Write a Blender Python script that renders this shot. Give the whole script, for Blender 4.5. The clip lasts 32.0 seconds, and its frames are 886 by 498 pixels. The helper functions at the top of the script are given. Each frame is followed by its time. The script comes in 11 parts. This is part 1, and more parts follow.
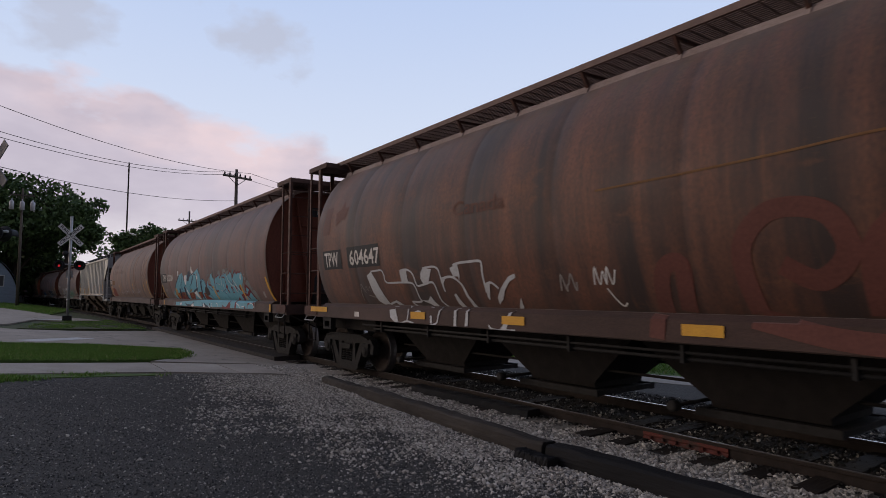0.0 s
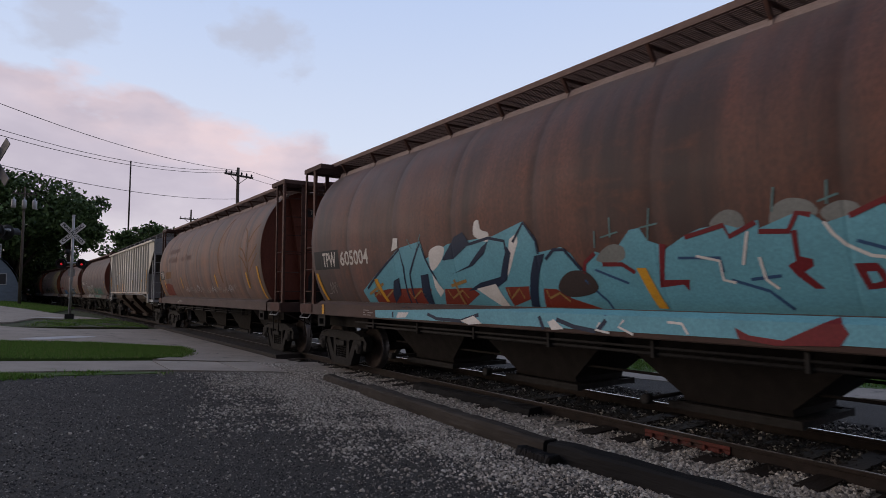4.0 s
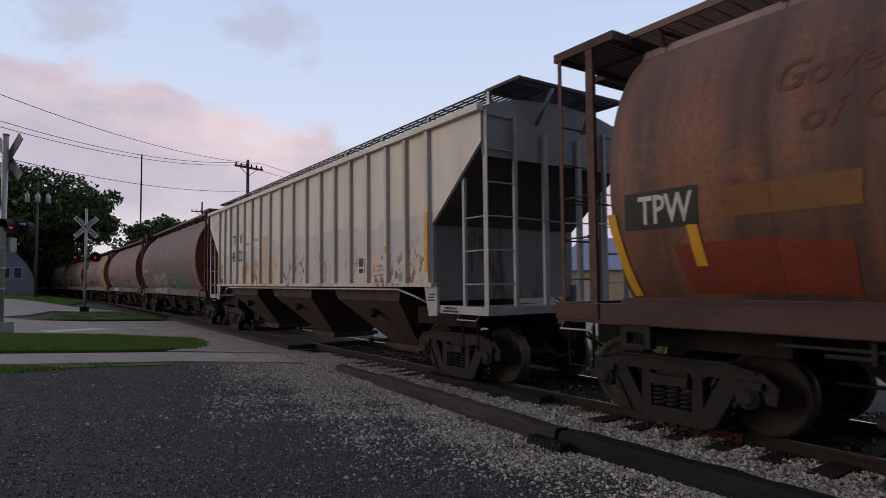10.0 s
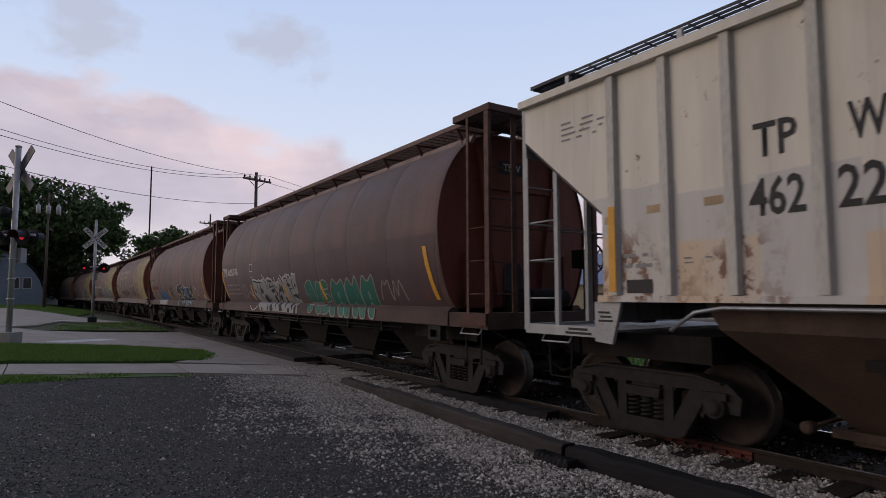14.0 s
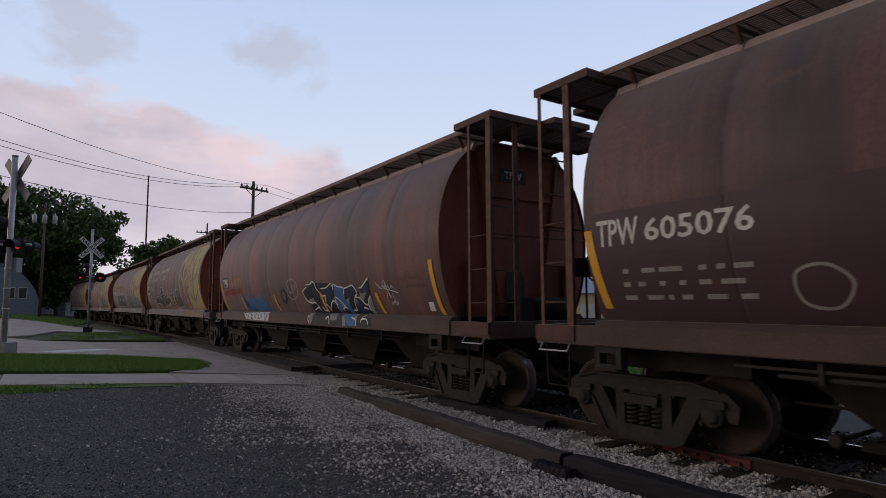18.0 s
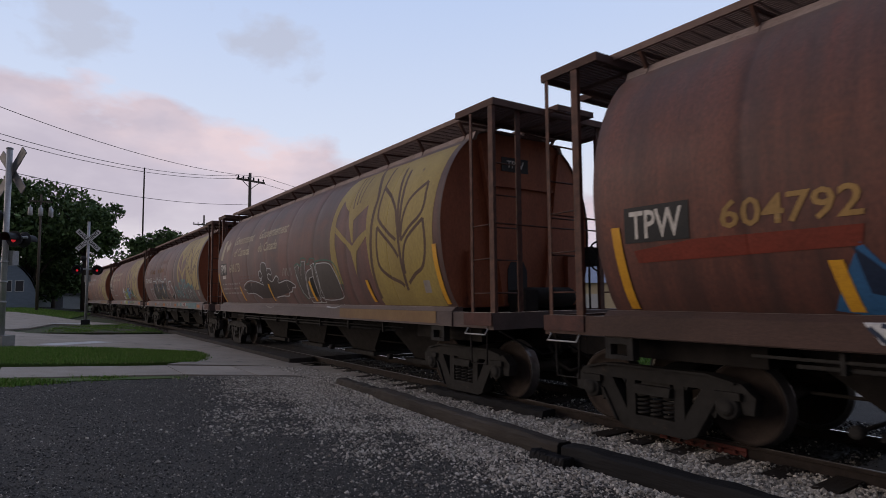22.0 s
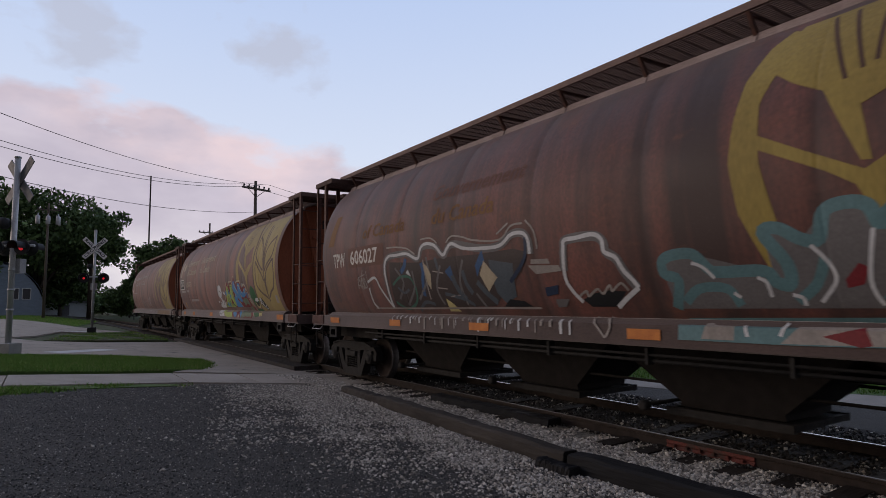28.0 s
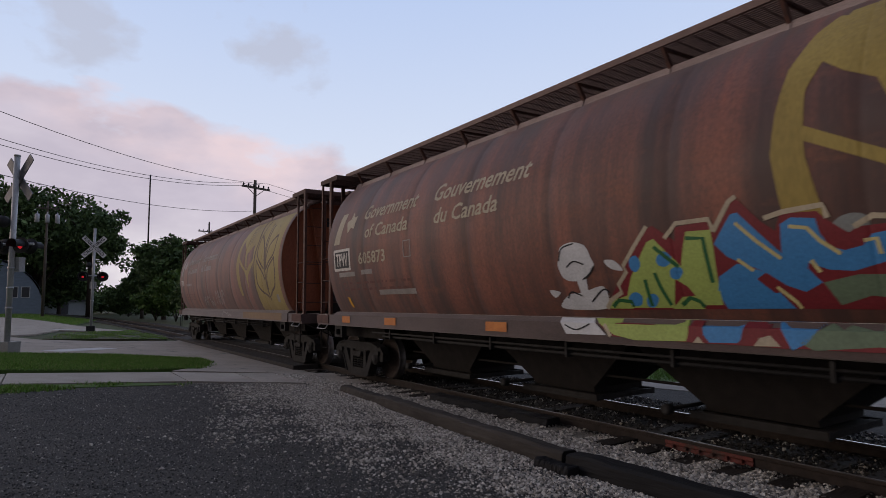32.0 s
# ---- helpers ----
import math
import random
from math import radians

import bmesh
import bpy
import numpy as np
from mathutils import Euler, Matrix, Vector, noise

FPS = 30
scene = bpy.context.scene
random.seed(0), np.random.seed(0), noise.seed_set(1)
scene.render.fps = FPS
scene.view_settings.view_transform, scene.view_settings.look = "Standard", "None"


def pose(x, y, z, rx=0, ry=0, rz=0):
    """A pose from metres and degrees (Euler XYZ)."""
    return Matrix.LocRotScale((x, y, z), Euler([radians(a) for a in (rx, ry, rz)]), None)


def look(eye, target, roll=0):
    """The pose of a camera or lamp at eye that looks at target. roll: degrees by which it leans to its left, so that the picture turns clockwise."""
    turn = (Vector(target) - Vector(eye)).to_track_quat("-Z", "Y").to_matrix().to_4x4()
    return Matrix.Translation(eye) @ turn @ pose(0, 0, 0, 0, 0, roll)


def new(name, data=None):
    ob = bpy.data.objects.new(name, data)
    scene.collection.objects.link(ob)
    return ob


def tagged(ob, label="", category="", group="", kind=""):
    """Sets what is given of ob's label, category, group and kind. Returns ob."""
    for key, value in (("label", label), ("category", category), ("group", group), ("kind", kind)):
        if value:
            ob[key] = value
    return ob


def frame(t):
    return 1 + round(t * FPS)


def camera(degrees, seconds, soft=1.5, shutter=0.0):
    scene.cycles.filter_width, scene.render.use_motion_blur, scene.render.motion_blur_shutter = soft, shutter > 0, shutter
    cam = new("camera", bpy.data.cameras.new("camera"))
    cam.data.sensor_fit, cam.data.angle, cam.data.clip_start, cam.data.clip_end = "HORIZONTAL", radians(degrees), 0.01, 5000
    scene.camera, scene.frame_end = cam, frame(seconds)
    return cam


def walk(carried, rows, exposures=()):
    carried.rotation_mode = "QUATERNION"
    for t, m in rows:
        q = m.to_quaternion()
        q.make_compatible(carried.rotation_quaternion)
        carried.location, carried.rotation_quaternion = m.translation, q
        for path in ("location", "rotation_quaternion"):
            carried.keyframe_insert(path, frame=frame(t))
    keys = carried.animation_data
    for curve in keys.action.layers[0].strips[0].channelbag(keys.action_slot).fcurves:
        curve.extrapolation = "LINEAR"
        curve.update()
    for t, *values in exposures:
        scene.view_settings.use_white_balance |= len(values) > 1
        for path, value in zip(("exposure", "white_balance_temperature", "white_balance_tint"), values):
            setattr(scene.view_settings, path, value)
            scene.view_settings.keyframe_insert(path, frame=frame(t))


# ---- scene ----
cam = camera(73.6, 32.0, soft=0.8, shutter=0.2)
EYE = (0.0, 0.0, 1.686)
# seconds and the three turns of a camera held by hand at one spot
HELD = [
    (0, 94.32, 0.01, 54.27),
    (0.5, 94.33, 0.01, 54.27),
    (1, 94.28, 0.12, 54.27),
    (1.5, 94.24, 0.02, 54.28),
    (2, 94.21, 0.05, 54.34),
    (2.5, 94.17, -0.04, 54.34),
    (3, 94.13, 0.14, 54.38),
    (3.5, 94.11, 0.08, 54.43),
    (5.5, 94.20, -0.05, 54.34),
    (6, 94.23, 0.39, 54.44),
    (6.5, 94.11, 0.51, 54.49),
    (7, 94.15, 0.45, 54.63),
    (7.5, 94.09, 0.21, 54.72),
    (8, 93.86, 0.34, 54.76),
    (8.5, 93.62, 0.35, 54.87),
    (9, 93.39, 0.20, 55.06),
    (9.5, 93.32, 0.54, 55.30),
    (10, 93.16, 0.54, 55.41),
    (10.5, 92.96, 0.48, 55.49),
    (11, 92.75, 0.52, 55.55),
    (11.5, 92.64, 0.39, 55.60),
    (12, 92.67, -0.06, 55.58),
    (12.5, 93.05, -0.22, 55.60),
    (13, 93.68, -0.24, 55.73),
    (13.5, 94.25, 0.06, 55.92),
    (14, 94.44, 0.14, 56.03),
    (14.5, 94.74, 0.23, 56.12),
    (16.5, 95.52, 0.77, 55.92),
    (17, 95.40, 0.55, 55.88),
    (17.5, 95.33, 0.56, 55.85),
    (18, 95.29, 0.27, 55.77),
    (18.5, 95.21, 0.28, 55.79),
    (19, 95.09, 0.40, 55.83),
    (19.5, 94.92, 0.35, 55.81),
    (20, 94.82, 0.49, 55.85),
    (20.5, 94.78, 0.40, 55.85),
    (21, 94.64, 0.46, 55.78),
    (21.5, 94.52, 0.54, 55.68),
    (22, 94.40, 0.57, 55.55),
    (22.5, 94.25, 0.56, 55.50),
    (23, 94.16, 0.48, 55.47),
    (23.5, 94.10, 0.55, 55.54),
    (24, 94.26, 0.33, 55.55),
    (24.5, 94.58, 0.50, 55.48),
    (25, 94.82, 0.48, 55.57),
    (25.5, 94.89, 0.47, 55.66),
    (27.5, 95.13, 0.56, 55.99),
    (28, 95.14, 0.60, 56.03),
    (28.5, 95.09, 0.80, 56.10),
    (29, 94.94, 0.72, 56.04),
    (29.5, 94.89, 0.58, 56.07),
    (30, 94.87, 0.44, 56.12),
    (30.5, 94.96, 0.51, 56.13),
    (31, 95.06, 0.58, 56.07),
    (31.5, 95.15, 0.58, 55.97),
    (32, 95.10, 0.44, 55.96),
]
walk(cam, [(t, pose(*EYE, rx, ry, rz)) for t, rx, ry, rz in HELD])

# ---- light: dusk, sun just down, soft sky with a bank of pink cloud ----
scene.view_settings.exposure = 0.0
world = bpy.data.worlds.new("dusk_sky")
scene.world = world
world.use_nodes = True


PUFFS = [((-0.93, 0.02, 0.37), 0.09), ((-0.87, 0.29, 0.40), 0.09)]


def sky_nodes(nt):
    nt.nodes.clear()
    L = nt.links.new
    out = nt.nodes.new("ShaderNodeOutputWorld")
    bg = nt.nodes.new("ShaderNodeBackground")
    tc = nt.nodes.new("ShaderNodeTexCoord")
    sep = nt.nodes.new("ShaderNodeSeparateXYZ")
    L(tc.outputs["Generated"], sep.inputs[0])
    # clear air: pale at the horizon, blue above
    clear = nt.nodes.new("ShaderNodeValToRGB")
    cr = clear.color_ramp
    cr.elements[0].position, cr.elements[0].color = 0.0, (0.80, 0.71, 0.70, 1)
    cr.elements[1].position, cr.elements[1].color = 1.0, (0.30, 0.37, 0.58, 1)
    for p, c in ((0.10, (0.84, 0.79, 0.82)), (0.24, (0.70, 0.78, 0.96)), (0.48, (0.53, 0.65, 0.93))):
        e = cr.elements.new(p)
        e.color = (*c, 1)
    L(sep.outputs["Z"], clear.inputs[0])
    nishita = nt.nodes.new("ShaderNodeTexSky")
    nishita.sky_type, nishita.sun_disc = "NISHITA", False
    nishita.sun_elevation, nishita.sun_rotation = radians(2), radians(200)
    dim = nt.nodes.new("ShaderNodeMixRGB")
    dim.blend_type, dim.inputs[0].default_value = "MULTIPLY", 1.0
    dim.inputs[2].default_value = (0.1, 0.1, 0.1, 1)
    L(nishita.outputs[0], dim.inputs[1])
    air = nt.nodes.new("ShaderNodeMixRGB")
    air.inputs[0].default_value = 0.12
    L(clear.outputs[0], air.inputs[1])
    L(dim.outputs[0], air.inputs[2])
    # cloud bank low in the west, ragged above
    mp = nt.nodes.new("ShaderNodeMapping")
    mp.inputs["Scale"].default_value = (1.0, 1.0, 2.2)
    L(tc.outputs["Generated"], mp.inputs[0])
    n1 = nt.nodes.new("ShaderNodeTexNoise")
    n1.inputs["Scale"].default_value, n1.inputs["Detail"].default_value = 4.2, 8
    n1.inputs["Roughness"].default_value = 0.52
    L(mp.outputs[0], n1.inputs["Vector"])
    # height of the bank's top as a slope falling from the west (-x) to the north-east
    azi = nt.nodes.new("ShaderNodeMath")
    azi.operation, azi.inputs[1].default_value, azi.inputs[2].default_value = "MULTIPLY_ADD", -0.20, 0.30
    L(sep.outputs["Y"], azi.inputs[0])
    lift = nt.nodes.new("ShaderNodeMath")
    lift.operation = "SUBTRACT"
    L(azi.outputs[0], lift.inputs[0])
    L(sep.outputs["Z"], lift.inputs[1])
    rag = nt.nodes.new("ShaderNodeMath")
    rag.operation, rag.inputs[1].default_value, rag.inputs[2].default_value = "MULTIPLY_ADD", 0.24, -0.115
    L(n1.outputs[0], rag.inputs[0])
    edge = nt.nodes.new("ShaderNodeMath")
    edge.operation = "ADD"
    L(lift.outputs[0], edge.inputs[0])
    L(rag.outputs[0], edge.inputs[1])
    bank = nt.nodes.new("ShaderNodeMapRange")
    bank.inputs["From Min"].default_value, bank.inputs["From Max"].default_value = 0.0, 0.028
    L(edge.outputs[0], bank.inputs[0])
    tone = nt.nodes.new("ShaderNodeMapRange")
    tone.inputs["From Min"].default_value, tone.inputs["From Max"].default_value = 0.0, 0.24
    L(edge.outputs[0], tone.inputs[0])
    pink = nt.nodes.new("ShaderNodeValToRGB")
    pr = pink.color_ramp
    pr.elements[0].position, pr.elements[0].color = 0.0, (0.84, 0.65, 0.66, 1)
    pr.elements[1].position, pr.elements[1].color = 1.0, (0.80, 0.75, 0.78, 1)
    e = pr.elements.new(0.30)
    e.color = (0.63, 0.57, 0.66, 1)
    e = pr.elements.new(0.60)
    e.color = (0.66, 0.61, 0.68, 1)
    L(tone.outputs[0], pink.inputs[0])
    n3 = nt.nodes.new("ShaderNodeTexNoise")
    n3.inputs["Scale"].default_value, n3.inputs["Detail"].default_value = 5.5, 7
    L(mp.outputs[0], n3.inputs["Vector"])
    r3 = nt.nodes.new("ShaderNodeMapRange")
    r3.inputs["From Min"].default_value, r3.inputs["From Max"].default_value, r3.inputs["To Max"].default_value = 0.40, 0.62, 0.8
    L(n3.outputs[0], r3.inputs[0])
    mauve = nt.nodes.new("ShaderNodeMixRGB")
    mauve.inputs[2].default_value = (0.50, 0.455, 0.545, 1)
    L(r3.outputs[0], mauve.inputs[0])
    L(pink.outputs[0], mauve.inputs[1])
    with_bank = nt.nodes.new("ShaderNodeMixRGB")
    L(bank.outputs[0], with_bank.inputs[0])
    L(air.outputs[0], with_bank.inputs[1])
    L(mauve.outputs[0], with_bank.inputs[2])
    # two small grey puffs higher up
    mp2 = nt.nodes.new("ShaderNodeMapping")
    mp2.inputs["Scale"].default_value = (1.0, 1.0, 1.8)
    L(tc.outputs["Generated"], mp2.inputs[0])
    n2 = nt.nodes.new("ShaderNodeTexNoise")
    n2.inputs["Scale"].default_value, n2.inputs["Detail"].default_value = 9.0, 9
    L(mp2.outputs[0], n2.inputs["Vector"])
    col = with_bank.outputs[0]
    for place, size in PUFFS:
        far = nt.nodes.new("ShaderNodeVectorMath")
        far.operation, far.inputs[1].default_value = "DISTANCE", place
        L(tc.outputs["Generated"], far.inputs[0])
        near = nt.nodes.new("ShaderNodeMath")
        near.operation, near.inputs[1].default_value, near.inputs[2].default_value = "MULTIPLY_ADD", -0.30 / size, 0.30
        L(far.outputs["Value"], near.inputs[0])
        both = nt.nodes.new("ShaderNodeMath")
        both.operation = "ADD"
        L(near.outputs[0], both.inputs[0])
        L(n2.outputs[0], both.inputs[1])
        puff = nt.nodes.new("ShaderNodeMapRange")
        puff.inputs["From Min"].default_value, puff.inputs["From Max"].default_value = 0.56, 0.70
        puff.inputs["To Max"].default_value = 0.62
        L(both.outputs[0], puff.inputs[0])
        mx = nt.nodes.new("ShaderNodeMixRGB")
        mx.inputs[2].default_value = (0.47, 0.48, 0.57, 1)
        L(puff.outputs[0], mx.inputs[0])
        L(col, mx.inputs[1])
        col = mx.outputs[0]
    # the sky is brightest where the sun went down and dims towards the opposite side
    away = nt.nodes.new("ShaderNodeVectorMath")
    away.operation, away.inputs[1].default_value = "DOT_PRODUCT", (0.75, -0.66, 0.0)
    L(tc.outputs["Generated"], away.inputs[0])
    dusk = nt.nodes.new("ShaderNodeMapRange")
    dusk.interpolation_type = "SMOOTHSTEP"
    dusk.inputs["From Min"].default_value, dusk.inputs["From Max"].default_value, dusk.inputs["To Max"].default_value = -0.35, 0.80, 0.95
    L(away.outputs["Value"], dusk.inputs[0])
    done = nt.nodes.new("ShaderNodeMixRGB")
    done.inputs[2].default_value = (0.17, 0.16, 0.19, 1)
    L(dusk.outputs[0], done.inputs[0])
    L(col, done.inputs[1])
    L(done.outputs[0], bg.inputs["Color"])
    bg.inputs["Strength"].default_value = 1.06
    L(bg.outputs[0], out.inputs[0])


sky_nodes(world.node_tree)
sun_lamp = bpy.data.lights.new("sun", "SUN")
sun_lamp.energy, sun_lamp.angle, sun_lamp.color = 1.25, radians(40), (1.0, 0.80, 0.64)
sun = new("sun", sun_lamp)
sun.matrix_world = look((0, 0, 50), (22, 30, 43.5))

# ---- materials ----


def node_mat(name, a, b, scale=8.0, rough=0.8, metal=0.0, bump=0.15, fine=60.0, stretch=(1, 1, 1), contrast=0.5, spots=None, spot_at=0.62, spot_scale=3.0, rand=0.0, dust=None, spec=0.22):
    """Two tones mixed by coarse and fine noise, a third colour in spots, and fine relief."""
    m = bpy.data.materials.new(name)
    m.use_nodes = True
    nt = m.node_tree
    L = nt.links.new
    bsdf = nt.nodes["Principled BSDF"]
    bsdf.inputs["Metallic"].default_value = metal
    bsdf.inputs["Specular IOR Level"].default_value = spec
    tc = nt.nodes.new("ShaderNodeTexCoord")
    mp = nt.nodes.new("ShaderNodeMapping")
    mp.inputs["Scale"].default_value = stretch
    L(tc.outputs["Object"], mp.inputs[0])
    vec = mp.outputs[0]
    if rand:
        oi = nt.nodes.new("ShaderNodeObjectInfo")
        off = nt.nodes.new("ShaderNodeVectorMath")
        off.operation = "MULTIPLY_ADD"
        comb = nt.nodes.new("ShaderNodeCombineXYZ")
        for k in range(3):
            L(oi.outputs["Random"], comb.inputs[k])
        off.inputs[1].default_value = (37.0, 53.0, 71.0)
        L(comb.outputs[0], off.inputs[0])
        L(mp.outputs[0], off.inputs[2])
        vec = off.outputs[0]
    n1 = nt.nodes.new("ShaderNodeTexNoise")
    n1.inputs["Scale"].default_value, n1.inputs["Detail"].default_value = scale, 6
    n1.inputs["Roughness"].default_value = 0.6
    L(vec, n1.inputs["Vector"])
    r1 = nt.nodes.new("ShaderNodeMapRange")
    r1.inputs["From Min"].default_value, r1.inputs["From Max"].default_value = 0.5 - contrast / 2, 0.5 + contrast / 2
    L(n1.outputs[0], r1.inputs[0])
    mix = nt.nodes.new("ShaderNodeMixRGB")
    mix.inputs[1].default_value, mix.inputs[2].default_value = (*a, 1), (*b, 1)
    L(r1.outputs[0], mix.inputs[0])
    col = mix.outputs[0]
    n2 = nt.nodes.new("ShaderNodeTexNoise")
    n2.inputs["Scale"].default_value, n2.inputs["Detail"].default_value = fine, 4
    L(vec, n2.inputs["Vector"])
    grain = nt.nodes.new("ShaderNodeMixRGB")
    grain.blend_type, grain.inputs[0].default_value = "OVERLAY", 0.35
    L(col, grain.inputs[1])
    L(n2.outputs[0], grain.inputs[2])
    col = grain.outputs[0]
    if spots:
        n3 = nt.nodes.new("ShaderNodeTexNoise")
        n3.inputs["Scale"].default_value, n3.inputs["Detail"].default_value = spot_scale, 9
        n3.inputs["Roughness"].default_value = 0.7
        L(vec, n3.inputs["Vector"])
        r3 = nt.nodes.new("ShaderNodeMapRange")
        r3.inputs["From Min"].default_value, r3.inputs["From Max"].default_value = spot_at, spot_at + 0.08
        L(n3.outputs[0], r3.inputs[0])
        mx = nt.nodes.new("ShaderNodeMixRGB")
        mx.inputs[2].default_value = (*spots, 1)
        L(r3.outputs[0], mx.inputs[0])
        L(col, mx.inputs[1])
        col = mx.outputs[0]
    if rand:
        hsv = nt.nodes.new("ShaderNodeHueSaturation")
        mr = nt.nodes.new("ShaderNodeMapRange")
        mr.inputs["To Min"].default_value, mr.inputs["To Max"].default_value = 1 - rand, 1 + rand
        L(oi.outputs["Random"], mr.inputs[0])
        L(mr.outputs[0], hsv.inputs["Value"])
        L(col, hsv.inputs["Color"])
        col = hsv.outputs[0]
    L(col, bsdf.inputs["Base Color"])
    rr = nt.nodes.new("ShaderNodeMapRange")
    rr.inputs["To Min"].default_value, rr.inputs["To Max"].default_value = max(rough - 0.12, 0.02), min(rough + 0.1, 1)
    L(n1.outputs[0], rr.inputs[0])
    L(rr.outputs[0], bsdf.inputs["Roughness"])
    if bump:
        bp = nt.nodes.new("ShaderNodeBump")
        bp.inputs["Strength"].default_value, bp.inputs["Distance"].default_value = bump, 0.02
        L(n2.outputs[0], bp.inputs["Height"])
        L(bp.outputs[0], bsdf.inputs["Normal"])
    return m


def island_mat(name, ramp, rough=0.9, spec=0.3):
    """Colour by loose piece: for stones and leaves joined into one mesh."""
    m = bpy.data.materials.new(name)
    m.use_nodes = True
    nt = m.node_tree
    L = nt.links.new
    bsdf = nt.nodes["Principled BSDF"]
    geo = nt.nodes.new("ShaderNodeNewGeometry")
    rp = nt.nodes.new("ShaderNodeValToRGB")
    while len(rp.color_ramp.elements) < len(ramp):
        rp.color_ramp.elements.new(0.5)
    for e, (p, c) in zip(rp.color_ramp.elements, ramp):
        e.position, e.color = p, (*c, 1)
    L(geo.outputs["Random Per Island"], rp.inputs[0])
    L(rp.outputs[0], bsdf.inputs["Base Color"])
    bsdf.inputs["Roughness"].default_value = rough
    bsdf.inputs["Specular IOR Level"].default_value = spec
    return m


def glow_mat(name, c, strength):
    m = bpy.data.materials.new(name)
    m.use_nodes = True
    b = m.node_tree.nodes["Principled BSDF"]
    b.inputs["Base Color"].default_value = (*c, 1)
    b.inputs["Emission Color"].default_value = (*c, 1)
    b.inputs["Emission Strength"].default_value = strength
    return m


def dusty(bsdf, weight):
    """A film of road dust, which pales a surface at a glancing view."""
    bsdf.inputs["Sheen Weight"].default_value, bsdf.inputs["Sheen Roughness"].default_value = weight, 0.45
    bsdf.inputs["Sheen Tint"].default_value = (1.0, 0.93, 0.90, 1)


def car_paint(name, base, dark, rust, top, seed, streak=0.5, patch=None):
    """Old railcar paint: dark sooty bands down the sheets, rust bloom, another tone streaked over the shoulders."""
    m = bpy.data.materials.new(name)
    m.use_nodes = True
    nt = m.node_tree
    L = nt.links.new
    bsdf = nt.nodes["Principled BSDF"]
    tc = nt.nodes.new("ShaderNodeTexCoord")
    sh = nt.nodes.new("ShaderNodeVectorMath")
    sh.inputs[1].default_value = (seed * 17.3, seed * 5.1, seed * 3.7)
    L(tc.outputs["Object"], sh.inputs[0])

    def noise_at(stretch, scale, detail=5, rough=0.6):
        mp = nt.nodes.new("ShaderNodeMapping")
        mp.inputs["Scale"].default_value = stretch
        L(sh.outputs[0], mp.inputs[0])
        n = nt.nodes.new("ShaderNodeTexNoise")
        n.inputs["Scale"].default_value, n.inputs["Detail"].default_value, n.inputs["Roughness"].default_value = scale, detail, rough
        L(mp.outputs[0], n.inputs["Vector"])
        return n.outputs[0]

    def ranged(v, lo, hi, top_to=1.0):
        r = nt.nodes.new("ShaderNodeMapRange")
        r.inputs["From Min"].default_value, r.inputs["From Max"].default_value, r.inputs["To Max"].default_value = lo, hi, top_to
        L(v, r.inputs[0])
        return r.outputs[0]

    def mixed(f, c1, c2, mode="MIX"):
        x = nt.nodes.new("ShaderNodeMixRGB")
        x.blend_type = mode
        L(f, x.inputs[0])
        for k, c in ((1, c1), (2, c2)):
            if isinstance(c, tuple):
                x.inputs[k].default_value = (*c, 1)
            else:
                L(c, x.inputs[k])
        return x.outputs[0]

    def times(a, b):
        x = nt.nodes.new("ShaderNodeMath")
        x.operation = "MULTIPLY"
        L(a, x.inputs[0])
        L(b, x.inputs[1])
        return x.outputs[0]

    bands = noise_at((1.0, 0.15, 0.10), 1.5, 5)
    streaks = noise_at((1.0, 0.2, 0.06), 7.0, 6, 0.65)
    bloom = noise_at((0.5, 1, 1), 2.2, 7, 0.65)
    grain = noise_at((1, 1, 0.6), 30.0, 6)
    col = mixed(ranged(bands, 0.40, 0.62), base, dark)
    col = mixed(ranged(streaks, 0.5, 0.78, streak), col, dark)
    col = mixed(ranged(bloom, 0.56, 0.74, 0.75), col, rust)
    # the top tone comes in by streaks on the shoulders under the roof
    sep = nt.nodes.new("ShaderNodeSeparateXYZ")
    L(tc.outputs["Object"], sep.inputs[0])
    shoulder = times(ranged(sep.outputs["Z"], 3.2, 4.4, 0.6), ranged(streaks, 0.3, 0.6))
    col = mixed(shoulder, col, top)
    # belt of road grime along the sill
    low = times(ranged(sep.outputs["Z"], 1.9, 1.2, 0.55), ranged(bloom, 0.35, 0.6))
    col = mixed(low, col, dark)
    # stains run down beside each welded seam
    turn = nt.nodes.new("ShaderNodeMath")
    turn.operation, turn.inputs[1].default_value = "PINGPONG", 0.91
    off = nt.nodes.new("ShaderNodeMath")
    off.operation, off.inputs[1].default_value = "ADD", 18.2
    L(sep.outputs["X"], off.inputs[0])
    L(off.outputs[0], turn.inputs[0])
    seam = times(ranged(turn.outputs[0], 0.16, 0.0, 0.8), ranged(bloom, 0.30, 0.55))
    col = mixed(seam, col, dark)
    fine = mixed(ranged(grain, 0.35, 0.7, 0.6), col, dark)
    # fine chips, scratches and narrow runs
    chips = noise_at((1, 1, 0.7), 55.0, 3, 0.7)
    fine = mixed(ranged(chips, 0.62, 0.72, 0.55), fine, top)
    runs = noise_at((1.0, 0.3, 0.05), 16.0, 4, 0.7)
    fine = mixed(ranged(runs, 0.56, 0.72, 0.45), fine, dark)
    pale_runs = noise_at((1.0, 0.3, 0.04), 11.0, 3, 0.6)
